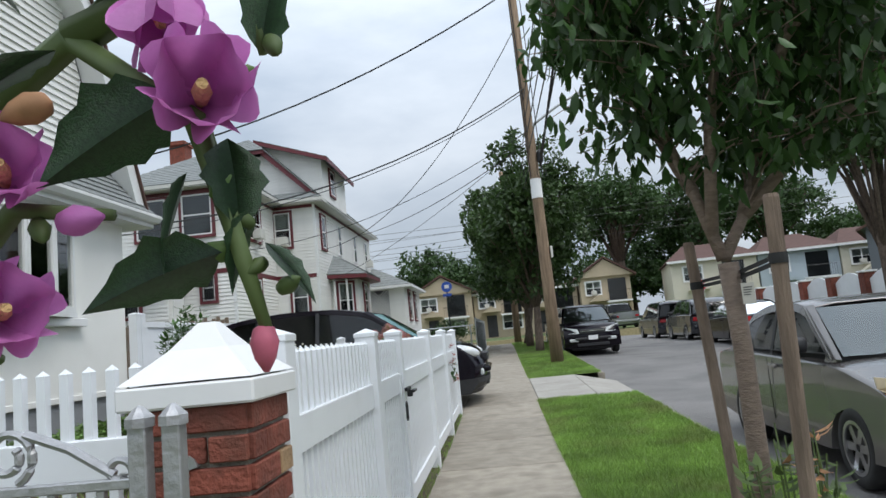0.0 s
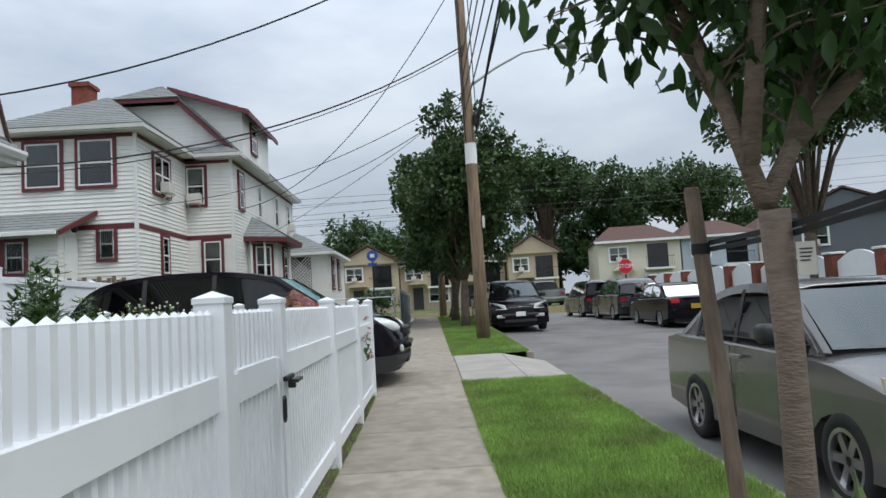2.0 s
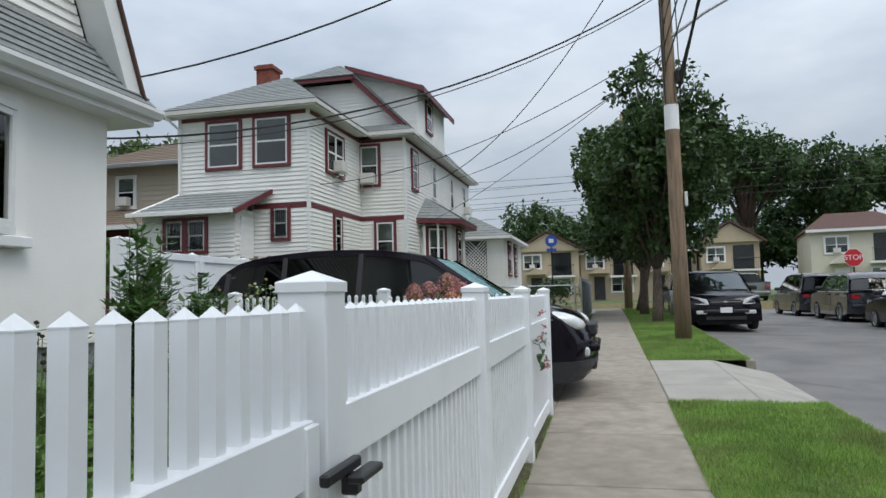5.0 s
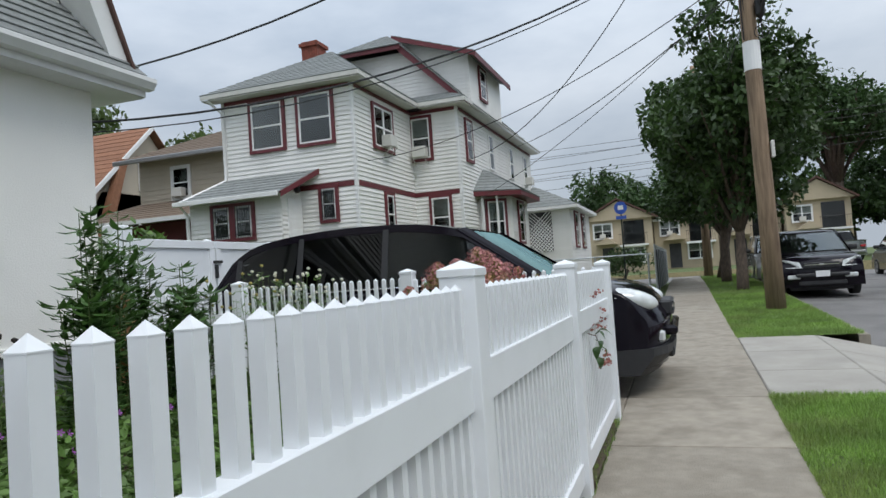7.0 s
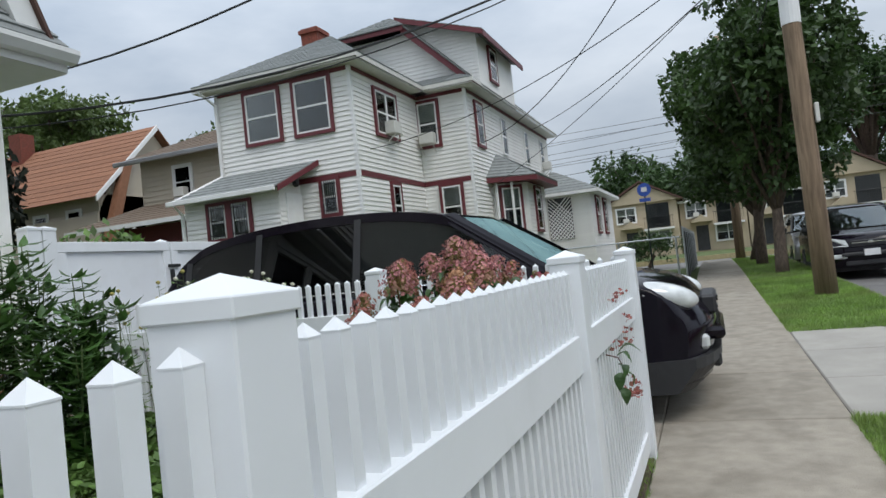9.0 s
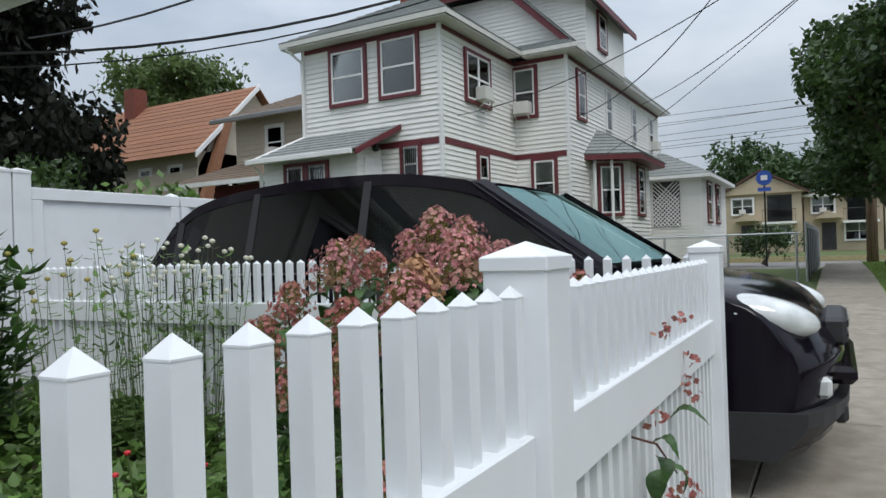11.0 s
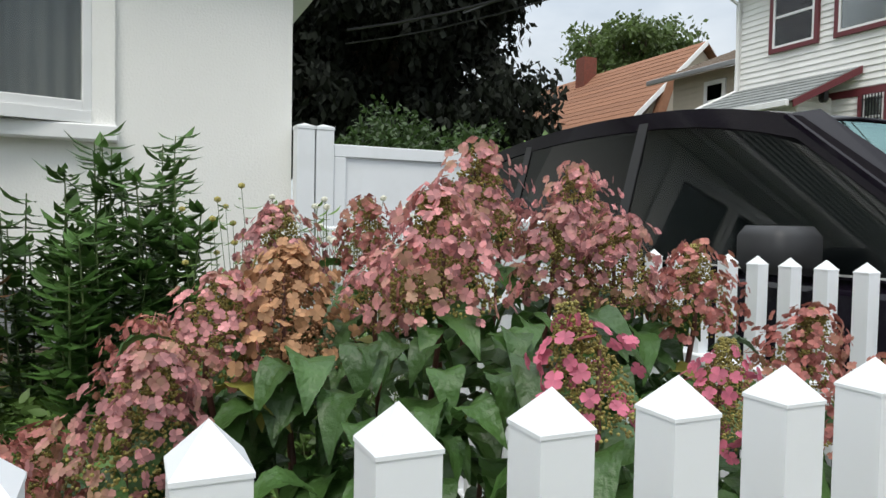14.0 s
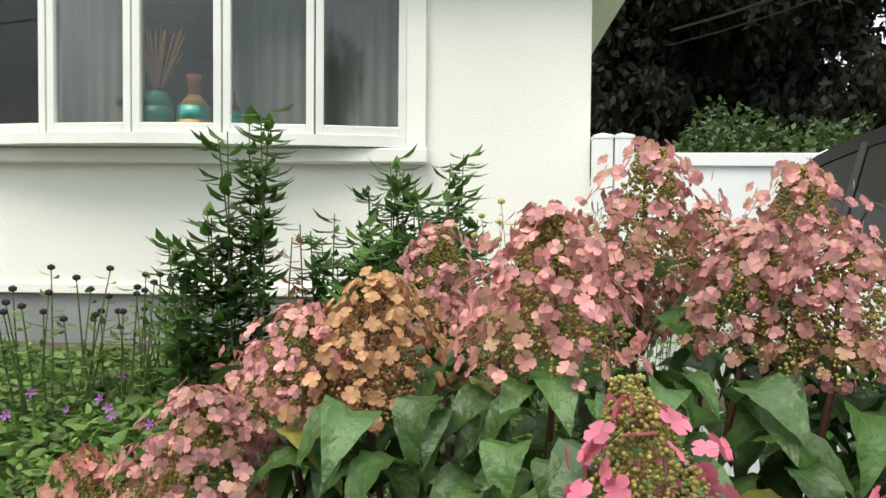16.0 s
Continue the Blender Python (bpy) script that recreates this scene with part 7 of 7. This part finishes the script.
def carpet(name, label, region, n, size, hmax, material, seed):
    r = np.random.default_rng(seed)
    x, y = r.uniform(region[0], region[1], n), r.uniform(region[2], region[3], n)
    hh = np.array([max(0.02, 0.55 + 0.8 * noise.noise((a * 1.5, b * 1.5, seed))) for a, b in zip(x, y)]) * hmax
    z = np.array([yard_z(a, b) for a, b in zip(x, y)]) + hh * r.random(n) ** 0.5
    p = np.stack([x, y, z], -1)
    me = scatter(name, LEAF8, TRI8, p, turns(r, n, 0.1, 0.35), size * r.uniform(0.6, 1.3, n))
    return tagged(part(name, me, material), label, "ground cover", kind="stuff")


carpet("ground_cover", "green leafy ground cover filling the flower bed", (-4.9, -2.2, 6.5, 10.2), 14000, 0.075, 0.30, M_COVER, 31)
carpet("ground_cover", "green leafy ground cover under the hydrangea", (-4.9, -1.0, 9.9, 11.3), 8000, 0.08, 0.28, M_COVER, 32)
carpet("low_plants", "low mossy plants at the garden edge", (-3.6, -1.0, 7.2, 10.0), 9000, 0.035, 0.10, M_LEAFY, 33)
rp = random.Random(8)
for k in range(16):
    x, y = rp.uniform(-4.0, -2.8), rp.uniform(8.3, 9.4)
    bm = bmesh.new()
    for j in range(5):
        a = j * 1.257
        poly(bm, [(0, 0, 0), (0.016 * math.cos(a - 0.4), 0.016 * math.sin(a - 0.4), 0.006), (0.024 * math.cos(a), 0.024 * math.sin(a), 0.01), (0.016 * math.cos(a + 0.4), 0.016 * math.sin(a + 0.4), 0.006)])
    o = tagged(part("geranium_flower", bm, M_PURP), "small purple geranium flower in the ground cover", "flower", group="purple geranium flowers")
    o.matrix_world = pose(x, y, yard_z(x, y) + rp.uniform(0.24, 0.34), rp.uniform(-30, 30), 60, rp.uniform(-20, 20))

# ---- the hydrangea ----
PETAL = [(0, 0, 0), (0.38, 0.44, 0.10), (0.84, 0.54, 0.03), (1.10, 0.0, -0.10), (0.84, -0.54, 0.03), (0.38, -0.44, 0.10)]
PET_T = [(0, 1, 2), (0, 2, 3), (0, 3, 4), (0, 4, 5)]


def floret_shape():
    v, t = [], []
    for j in range(4):
        a = j * math.pi / 2
        for x, y, z in PETAL:
            v.append((x * math.cos(a) - y * math.sin(a), x * math.sin(a) + y * math.cos(a), z + 0.12 * x))
        t += [tuple(i + 6 * j for i in q) for q in PET_T]
    return v, t


FL_V, FL_T = floret_shape()


def panicle_mesh(seed, r0, h, n, size, top_bare=0.0):
    """Florets over a cone, facing outward."""
    r = np.random.default_rng(seed)
    u = r.random(n) ** 1.15 * (1 - top_bare)
    a = np.arange(n) * 2.39996 + r.normal(size=n) * 0.25
    rad = r0 * np.sqrt(1.04 - u ** 2.4) * (0.62 + 0.46 * r.random(n)) * (1 + 0.14 * np.sin(3 * a + seed))
    p = np.stack([rad * np.cos(a), rad * np.sin(a), h * u - 0.012 * r.random(n)], -1)
    nor = np.stack([np.cos(a), np.sin(a), 0.25 + 0.5 * u + r.normal(size=n) * 0.3], -1) + r.normal(size=(n, 3)) * 0.42
    nor /= np.linalg.norm(nor, axis=1, keepdims=True)
    x = np.cross(nor, r.normal(size=(n, 3)))
    x /= np.linalg.norm(x, axis=1, keepdims=True)
    T = np.stack([x, np.cross(nor, x), nor], -1)
    return scatter("florets", FL_V, FL_T, p, T, size * r.uniform(0.75, 1.2, n))


def bud_mesh(seed, r0, h, n, size, lo=0.0):
    r = np.random.default_rng(seed)
    bm = bmesh.new()
    bmesh.ops.create_icosphere(bm, subdivisions=1, radius=1.0)
    base_v = np.array([v.co for v in bm.verts])
    base_f = np.array([[v.index for v in f.verts] for f in bm.faces])
    bm.free()
    u = lo + (1 - lo) * r.random(n)
    a = r.uniform(0, 6.28, n)
    rad = r0 * (1 - 0.82 * u) * np.sqrt(r.random(n)) * 0.95
    p = np.stack([rad * np.cos(a), rad * np.sin(a), h * u * 1.02], -1)
    s = size * r.uniform(0.6, 1.2, n)
    v = base_v[None] * s[:, None, None] + p[:, None]
    f = base_f[None] + (np.arange(n) * len(base_v))[:, None, None]
    return mesh_np("buds", v.reshape(-1, 3), f.reshape(-1, 3))


FLO = [panicle_mesh(100 + k, 0.084, 0.155, 250, 0.0083) for k in range(3)]
BUD = [bud_mesh(110 + k, 0.086, 0.144, 1500, 0.0022) for k in range(3)]
hyd = thing("hydrangea", "panicle hydrangea in full pink bloom with broad green leaves", "shrub", at=(-1.75, 10.75, 0.15))
HB = Vector((-1.75, 10.75, 0.15))
HEADS = [  # x, y, z of the middle, size, petal kind
    ((-1.441, 10.662, 1.293), 1.30, "p"), ((-1.56, 10.60, 1.22), 0.9, "p"), ((-1.621, 10.799, 1.385), 1.25, "p"), ((-1.66, 10.76, 1.27), 1.0, "p"), ((-1.52, 10.90, 1.285), 1.15, "p"),
    ((-1.604, 11.01, 1.37), 1.05, "p"), ((-1.474, 10.441, 1.215), 1.20, "b"), ((-1.47, 10.34, 1.19), 1.0, "p"), ((-1.842, 10.506, 1.28), 1.15, "p"), ((-1.412, 10.25, 1.10), 1.15, "p"),
    ((-1.46, 10.98, 1.27), 1.1, "p"), ((-1.40, 11.10, 1.235), 1.0, "d"), ((-1.129, 10.706, 1.175), 1.05, "r"), ((-1.15, 10.90, 1.13), 0.9, "r"), ((-1.05, 11.04, 1.12), 0.85, "d"),
    ((-1.22, 11.12, 1.16), 0.9, "d"), ((-1.80, 10.95, 1.33), 1.0, "p"), ((-1.9, 10.70, 1.31), 1.0, "d"), ((-1.95, 10.85, 1.25), 1.0, "d"), ((-1.65, 10.28, 1.12), 1.0, "d"),
    ((-1.5, 10.10, 1.0), 1.0, "d"), ((-1.7, 10.12, 0.95), 1.0, "d"), ((-1.28, 10.12, 0.92), 0.9, "d"), ((-1.1, 10.25, 0.86), 0.8, "d"), ((-1.02, 10.5, 0.82), 0.8, "r"), ((-1.3, 10.0, 0.75), 0.9, "d"),
    ((-1.1, 10.0, 0.62), 0.8, "d"), ((-0.98, 10.8, 0.80), 0.7, "d"), ((-2.05, 10.5, 1.15), 1.0, "d"), ((-2.0, 10.3, 1.05), 1.0, "d")]
KM = {"p": M_PINK, "r": M_ROSE, "d": M_DUSKY, "b": M_BROWNP}
FLK = {}
rh = random.Random(12)
for i, (p, s, k) in enumerate(HEADS):
    key = (k, i % 3)
    if key not in FLK:
        me = (panicle_mesh(140 + i % 3, 0.078, 0.14, 64, 0.0112, 0.0) if k == "r" else FLO[i % 3]).copy()
        me.materials.clear(), me.materials.append(KM[k])
        bu = (bud_mesh(150, 0.075, 0.15, 1800, 0.0020) if k == "r" else BUD[i % 3]).copy()
        bu.materials.clear(), bu.materials.append(M_BUD if k != "b" else M_BROWNP)
        FLK[key] = (me, bu)
    me, bu = FLK[key]
    hd = new("flower_head")
    fl = new("florets", me)
    fl.parent, fl["kind"] = hd, "stuff"
    hd.parent = hyd
    q = Vector(p) - HB
    tilt = (rh.uniform(-14, 14), rh.uniform(-14, 14))
    hd.matrix_basis = pose(q.x, q.y, q.z - 0.085 * s, tilt[0], tilt[1], rh.uniform(0, 360)) @ Matrix.Scale(s * 0.91, 4)
    hd["label"] = {"p": "pink flower panicle", "r": "bright rose panicle with green-gold buds", "d": "dusky pink faded panicle", "b": "dried tan-brown panicle"}[k]
    b2 = new("bud_cluster", bu)
    b2.parent = hd
    b2["kind"] = "stuff"
    bm = bmesh.new()
    foot = Vector((q.x * 0.25 + rh.uniform(-0.1, 0.1), q.y * 0.25 + rh.uniform(-0.1, 0.1), 0.0))
    nk = q - Vector((0, 0, 0.085 * s))
    mid = foot.lerp(nk, 0.6) + Vector((q.x * 0.12, q.y * 0.12, -0.10))
    tube(bm, [foot, mid, nk, nk + Vector((0, 0, 0.10 * s))], [0.008, 0.006, 0.0042, 0.002], 6)
    part("stem", bm, M_STEM, hyd, smooth=True)


def leaf_mesh(seed, ln, wd):
    """A broad pointed leaf with a folded midrib, arched tip and puckered side veins."""
    bm = bmesh.new()
    r = random.Random(seed)
    n = 18
    rows = []
    for i in range(n + 1):
        u = i / n
        w = wd * math.sin(math.pi * u ** 0.80) ** 0.95 * (1 - 0.12 * u) + 0.0005
        z = 0.03 * math.sin(math.pi * u) - 0.10 * ln * u * u * 2.2
        row = []
        for t in (-1, -0.66, -0.33, 0, 0.33, 0.66, 1):
            rip = 0.0016 * math.cos(u * 2 * math.pi * 6 - 2.2 * abs(t)) * min(1.0, 1.6 * abs(t))
            row.append(bm.verts.new((ln * u, w * t, z + 0.30 * w * abs(t) + rip + r.uniform(-1, 1) * 0.0008)))
        rows.append(row)
    for a, b in zip(rows, rows[1:]):
        for k in range(6):
            bm.faces.new((a[k], a[k + 1], b[k + 1], b[k]))
    me = bpy.data.meshes.new("leaf")
    bm.to_mesh(me)
    bm.free()
    me.polygons.foreach_set("use_smooth", [True] * len(me.polygons))
    me.materials.append(M_HLEAF)
    return me


LEAVES = [leaf_mesh(k, ln, wd) for k, (ln, wd) in enumerate(((0.095, 0.029), (0.105, 0.032), (0.085, 0.027), (0.10, 0.027)))]
YL = LEAVES[1].copy()
YL.materials.clear(), YL.materials.append(M_HLEAFY)
rl = random.Random(77)
for i, (p, s, k) in enumerate(HEADS):
    q = Vector(p) - HB - Vector((0, 0, 0.09 * s))
    for j in range(10):
        a = j * 2.4 + i
        dn = 0.015 + 0.022 * j
        lf = new("leaf", YL if (i * 8 + j) % 47 == 9 else LEAVES[(i + j) % 4])
        lf.parent = hyd
        lf.matrix_basis = pose(q.x + 0.02 * math.cos(a), q.y + 0.02 * math.sin(a), q.z - dn, rl.uniform(-20, 20), rl.uniform(-8, 32), math.degrees(a)) @ Matrix.Scale(rl.uniform(0.9, 1.35), 4)
for i in range(280):
    a = rl.uniform(0, 2 * math.pi)
    v = rl.random()
    # a shell just under the flowers, thicker toward the fence and lower down
    rad = 0.30 + 0.34 * rl.random()
    x = rad * math.cos(a) * 0.95 + 0.14
    y = rad * math.sin(a) * 0.80
    top = 1.0 - 0.20 * (rad / 0.64) ** 2
    z = top * (0.45 + 0.55 * v ** 0.5)
    me = YL if i % 41 == 7 else LEAVES[i % 4]
    out = math.degrees(math.atan2(y, x)) + rl.uniform(-55, 55)
    put_leaf = new("leaf", me)
    put_leaf.parent = hyd
    put_leaf.matrix_basis = pose(x, y, z, rl.uniform(-25, 25), rl.uniform(0, 40), out) @ Matrix.Scale(rl.uniform(0.8, 1.25), 4)
    if me is YL:
        put_leaf["label"] = "yellowing leaf"
for i in range(230):
    ang = rl.uniform(-75, 100)
    rad = rl.uniform(0.16, 0.44)
    x, y = 0.10 + rad * math.cos(math.radians(ang)), -0.02 + 1.05 * rad * math.sin(math.radians(ang))
    z = 1.02 - 0.32 * rl.random() ** 1.2 - 0.35 * max(0.0, rad - 0.35)
    lf = new("leaf", YL if i % 53 == 5 else LEAVES[i % 4])
    lf.parent = hyd
    lf.matrix_basis = pose(x, y, z, rl.uniform(-22, 22), rl.uniform(-6, 34), ang + rl.uniform(-45, 45)) @ Matrix.Scale(rl.uniform(0.72, 1.08), 4)
# stray florets and a leaf poking through the pickets
for k, (y, z) in enumerate(((10.43, 1.07), (10.64, 1.08), (10.78, 0.95), (10.74, 0.89), (10.84, 0.83), (10.5, 0.62), (10.3, 0.88))):
    o = tagged(part("stray_bloom", panicle_mesh(200 + k, 0.02, 0.045, 7, 0.009), M_DUSKY), "small faded hydrangea bloom poking through the pickets", "flower", group="blooms through the fence", kind="stuff")
    o.matrix_world = pose(-0.765, y, z, 0, 70, 0)
o = tagged(new("stray_leaf", LEAVES[1]), "green hydrangea leaf poking through the pickets", "leaf")
o.matrix_world = pose(-0.79, 10.64, 0.80, 0, -10, 0)
drooping = thing("hydrangea_sprig", "drooping hydrangea sprig with a faded bloom poking through the pickets", "flower", at=(-0.745, 10.40, 0.70))
o = part("florets", panicle_mesh(231, 0.042, 0.08, 46, 0.0085), M_DUSKY, drooping)
o["kind"] = "stuff"
o.matrix_basis = pose(0.02, 0.02, 0.0, 0, 150, 20)
for k, (y, z, az, tilt) in enumerate(((-0.12, 0.10, -60, 35), (-0.08, 0.06, -100, 60), (-0.15, 0.14, -20, 10), (-0.02, 0.05, 30, 50), (-0.10, 0.0, -45, 70))):
    o = new("leaf", LEAVES[k % 4])
    o.parent = drooping
    o.matrix_basis = pose(0.0, y, z, 10 * k - 20, tilt, az) @ Matrix.Scale(0.8, 4)
bm = bmesh.new()
tube(bm, [(-0.06, -0.18, 0.16), (0.0, -0.12, 0.13), (0.02, 0.0, 0.03)], [0.003, 0.003, 0.002], 5)
part("stem", bm, M_STEM, drooping, smooth=True)

# ---- rose of Sharon overhanging the pavement by the pier ----
ros = thing("rose_of_sharon", "rose of Sharon shrub with mauve flowers and dark leaves", "shrub", at=(-1.15, 1.75, 0.03))
RB = Vector((-1.15, 1.75, 0.03))
rs = random.Random(31)


def petal_bm(ln, wd, curl, seed):
    bm = bmesh.new()
    r = random.Random(seed)
    rows = []
    for i in range(8):
        u = i / 7
        w = wd * (0.25 + 0.95 * math.sin(min(1.0, u * 1.05) * math.pi * 0.62)) * (1 if u < 0.93 else 0.8)
        rows.append([bm.verts.new((ln * u, w * t, curl * u * u * ln + 0.25 * w * t * t + 0.0025 * math.sin(7 * t + seed + 4 * u))) for t in (-1, -0.6, -0.2, 0.2, 0.6, 1)])
    for a, b in zip(rows, rows[1:]):
        for k in range(5):
            bm.faces.new((a[k], a[k + 1], b[k + 1], b[k]))
    return bm


def ros_flower(p, aim, s, openness=1.0):
    f = new("flower")
    f.parent = ros
    m = look((0, 0, 0), aim) @ pose(0, 0, 0, 180, 0, rs.uniform(0, 360))
    f.matrix_basis = Matrix.Translation(Vector(p) - RB) @ m @ Matrix.Scale(s, 4)
    for k in range(5):
        o = part("petal", petal_bm(0.042, 0.022, 0.55 / openness, k), M_MAUVE, f, smooth=True)
        o.matrix_basis = pose(0, 0, 0, 0, -35 / openness, 72 * k + rs.uniform(-8, 8))
    bm = bmesh.new()
    tube(bm, [(0, 0, 0), (0, 0, 0.02), (0, 0, 0.034)], [0.003, 0.0055, 0.003], 8)
    part("pistil", bm, M_PISTIL, f, "pale yellow pistil")


def ros_bud(p, s, m, aim=(0.2, 0, -1)):
    bm = bmesh.new()
    lathe(bm, [(0.001, 0), (0.008, 0.004), (0.011, 0.014), (0.008, 0.026), (0.002, 0.036)], seg=9)
    o = part("bud", bm, m, ros, smooth=True)
    o.matrix_basis = Matrix.Translation(Vector(p) - RB) @ look((0, 0, 0), aim) @ pose(0, 0, 0, 180, 0, 0) @ Matrix.Scale(s, 4)


def ros_leaf(p, aim, s, seed):
    bm = bmesh.new()
    r = random.Random(seed)
    out = [(0, 0), (0.10, 0.16), (0.22, 0.30), (0.30, 0.27), (0.42, 0.36), (0.52, 0.26), (0.66, 0.24), (0.78, 0.13), (1.0, 0)]
    up = [bm.verts.new((x, y, 0.10 * y - 0.18 * x * x)) for x, y in out]
    mid = [bm.verts.new((x, 0, -0.18 * x * x)) for x, _ in out[1:-1]]
    dn = [up[0]] + [bm.verts.new((x, -y * r.uniform(0.85, 1.1), 0.10 * y - 0.18 * x * x)) for x, y in out[1:-1]] + [up[-1]]
    ml = [up[0]] + mid + [up[-1]]
    for i in range(8):
        for side, fl in ((up, 1), (dn, -1)):
            q = [ml[i], ml[i + 1], side[i + 1], side[i]]
            q = [v for j, v in enumerate(q) if v not in q[:j]]
            if len(q) > 2:
                bm.faces.new(q)
    o = part("leaf", bm, M_ROSLEAF, ros, smooth=True)
    d = Vector(aim).normalized()
    o.matrix_basis = Matrix.Translation(Vector(p) - RB) @ (d.to_track_quat("X", "Z").to_matrix().to_4x4()) @ pose(0, 0, 0, rs.uniform(-40, 40), 0, 0) @ Matrix.Scale(s, 4)


for path in ([(-1.15, 1.75, 0.03), (-0.9, 1.78, 0.8), (-0.45, 1.70, 1.35), (-0.24, 1.66, 1.47)], [(-0.45, 1.70, 1.35), (-0.30, 1.66, 1.42), (-0.225, 1.655, 1.36), (-0.205, 1.66, 1.28), (-0.195, 1.667, 1.235)],
             [(-0.9, 1.78, 0.8), (-0.5, 1.72, 1.2), (-0.33, 1.65, 1.32), (-0.27, 1.645, 1.31)], [(-0.9, 1.78, 0.8), (-0.6, 1.7, 1.1), (-0.34, 1.65, 1.24)], [(-0.30, 1.66, 1.42), (-0.20, 1.66, 1.46), (-0.188, 1.667, 1.40)]):
    bm = bmesh.new()
    q = [Vector(p) - RB for p in path]
    tube(bm, q, [0.010 * (1 - 0.8 * k / (len(q) - 1)) + 0.0015 for k in range(len(q))], 6)
    part("branch", bm, M_GSTEM, ros, smooth=True)
ros_flower((-0.224, 1.66, 1.372), (0.45, -1, -0.05), 1.05)
ros_flower((-0.246, 1.66, 1.44), (0.3, -0.6, -0.9), 1.0, 0.8)
ros_flower((-0.335, 1.65, 1.335), (0.6, -1, 0.2), 0.9)
ros_flower((-0.345, 1.655, 1.262), (0.8, -0.8, 0.1), 0.9)
ros_bud((-0.299, 1.642, 1.308), 0.8, M_MAUVE, (1, -0.2, 0))
ros_bud((-0.198, 1.666, 1.245), 0.75, M_ROSE, (0.0, 0, -1))
for k, p in enumerate(((-0.193, 1.667, 1.389), (-0.189, 1.668, 1.262), (-0.200, 1.668, 1.300), (-0.21, 1.665, 1.285), (-0.185, 1.67, 1.41), (-0.315, 1.648, 1.312), (-0.21, 1.66, 1.33), (-0.195, 1.668, 1.28), (-0.24, 1.655, 1.40))):
    ros_bud(p, rs.uniform(0.35, 0.6), M_LEAFY if k % 3 else M_COVER, (rs.uniform(-1, 1), -0.5, rs.uniform(-1, 0.6)))
ros_bud((-0.286, 1.619, 1.367), 0.8, M_BROWNP, (-1, 0, -0.2))
for k, (p, aim, s) in enumerate((((-0.215, 1.655, 1.285), (-1, -0.2, -0.25), 0.075), ((-0.235, 1.65, 1.375), (-1, -0.2, -0.55), 0.085), ((-0.30, 1.61, 1.42), (-0.6, 0.1, 0.6), 0.08), ((-0.29, 1.63, 1.40), (-1, 0, -0.3), 0.075),
                               ((-0.19, 1.667, 1.40), (0.15, 0, 1), 0.06), ((-0.21, 1.66, 1.35), (0.2, -0.1, -1), 0.06), ((-0.20, 1.665, 1.31), (-0.5, 0, -1), 0.05), ((-0.195, 1.668, 1.29), (0.6, 0, -0.6), 0.045),
                               ((-0.26, 1.65, 1.44), (-0.8, 0, 0.5), 0.08), ((-0.33, 1.64, 1.38), (-1, 0.1, -0.2), 0.08), ((-0.36, 1.65, 1.31), (-0.6, 0, -0.9), 0.08), ((-0.23, 1.65, 1.33), (-0.4, -0.2, -1), 0.06),
                               ((-0.4, 1.68, 1.22), (0.2, -0.3, -0.7), 0.08), ((-0.42, 1.7, 1.38), (-0.5, -0.5, 0.3), 0.09), ((-0.5, 1.72, 1.25), (-0.3, -0.8, 0.1), 0.09), ((-0.22, 1.655, 1.46), (0.4, 0, 0.7), 0.05))):
    ros_leaf(p, aim, s, k)
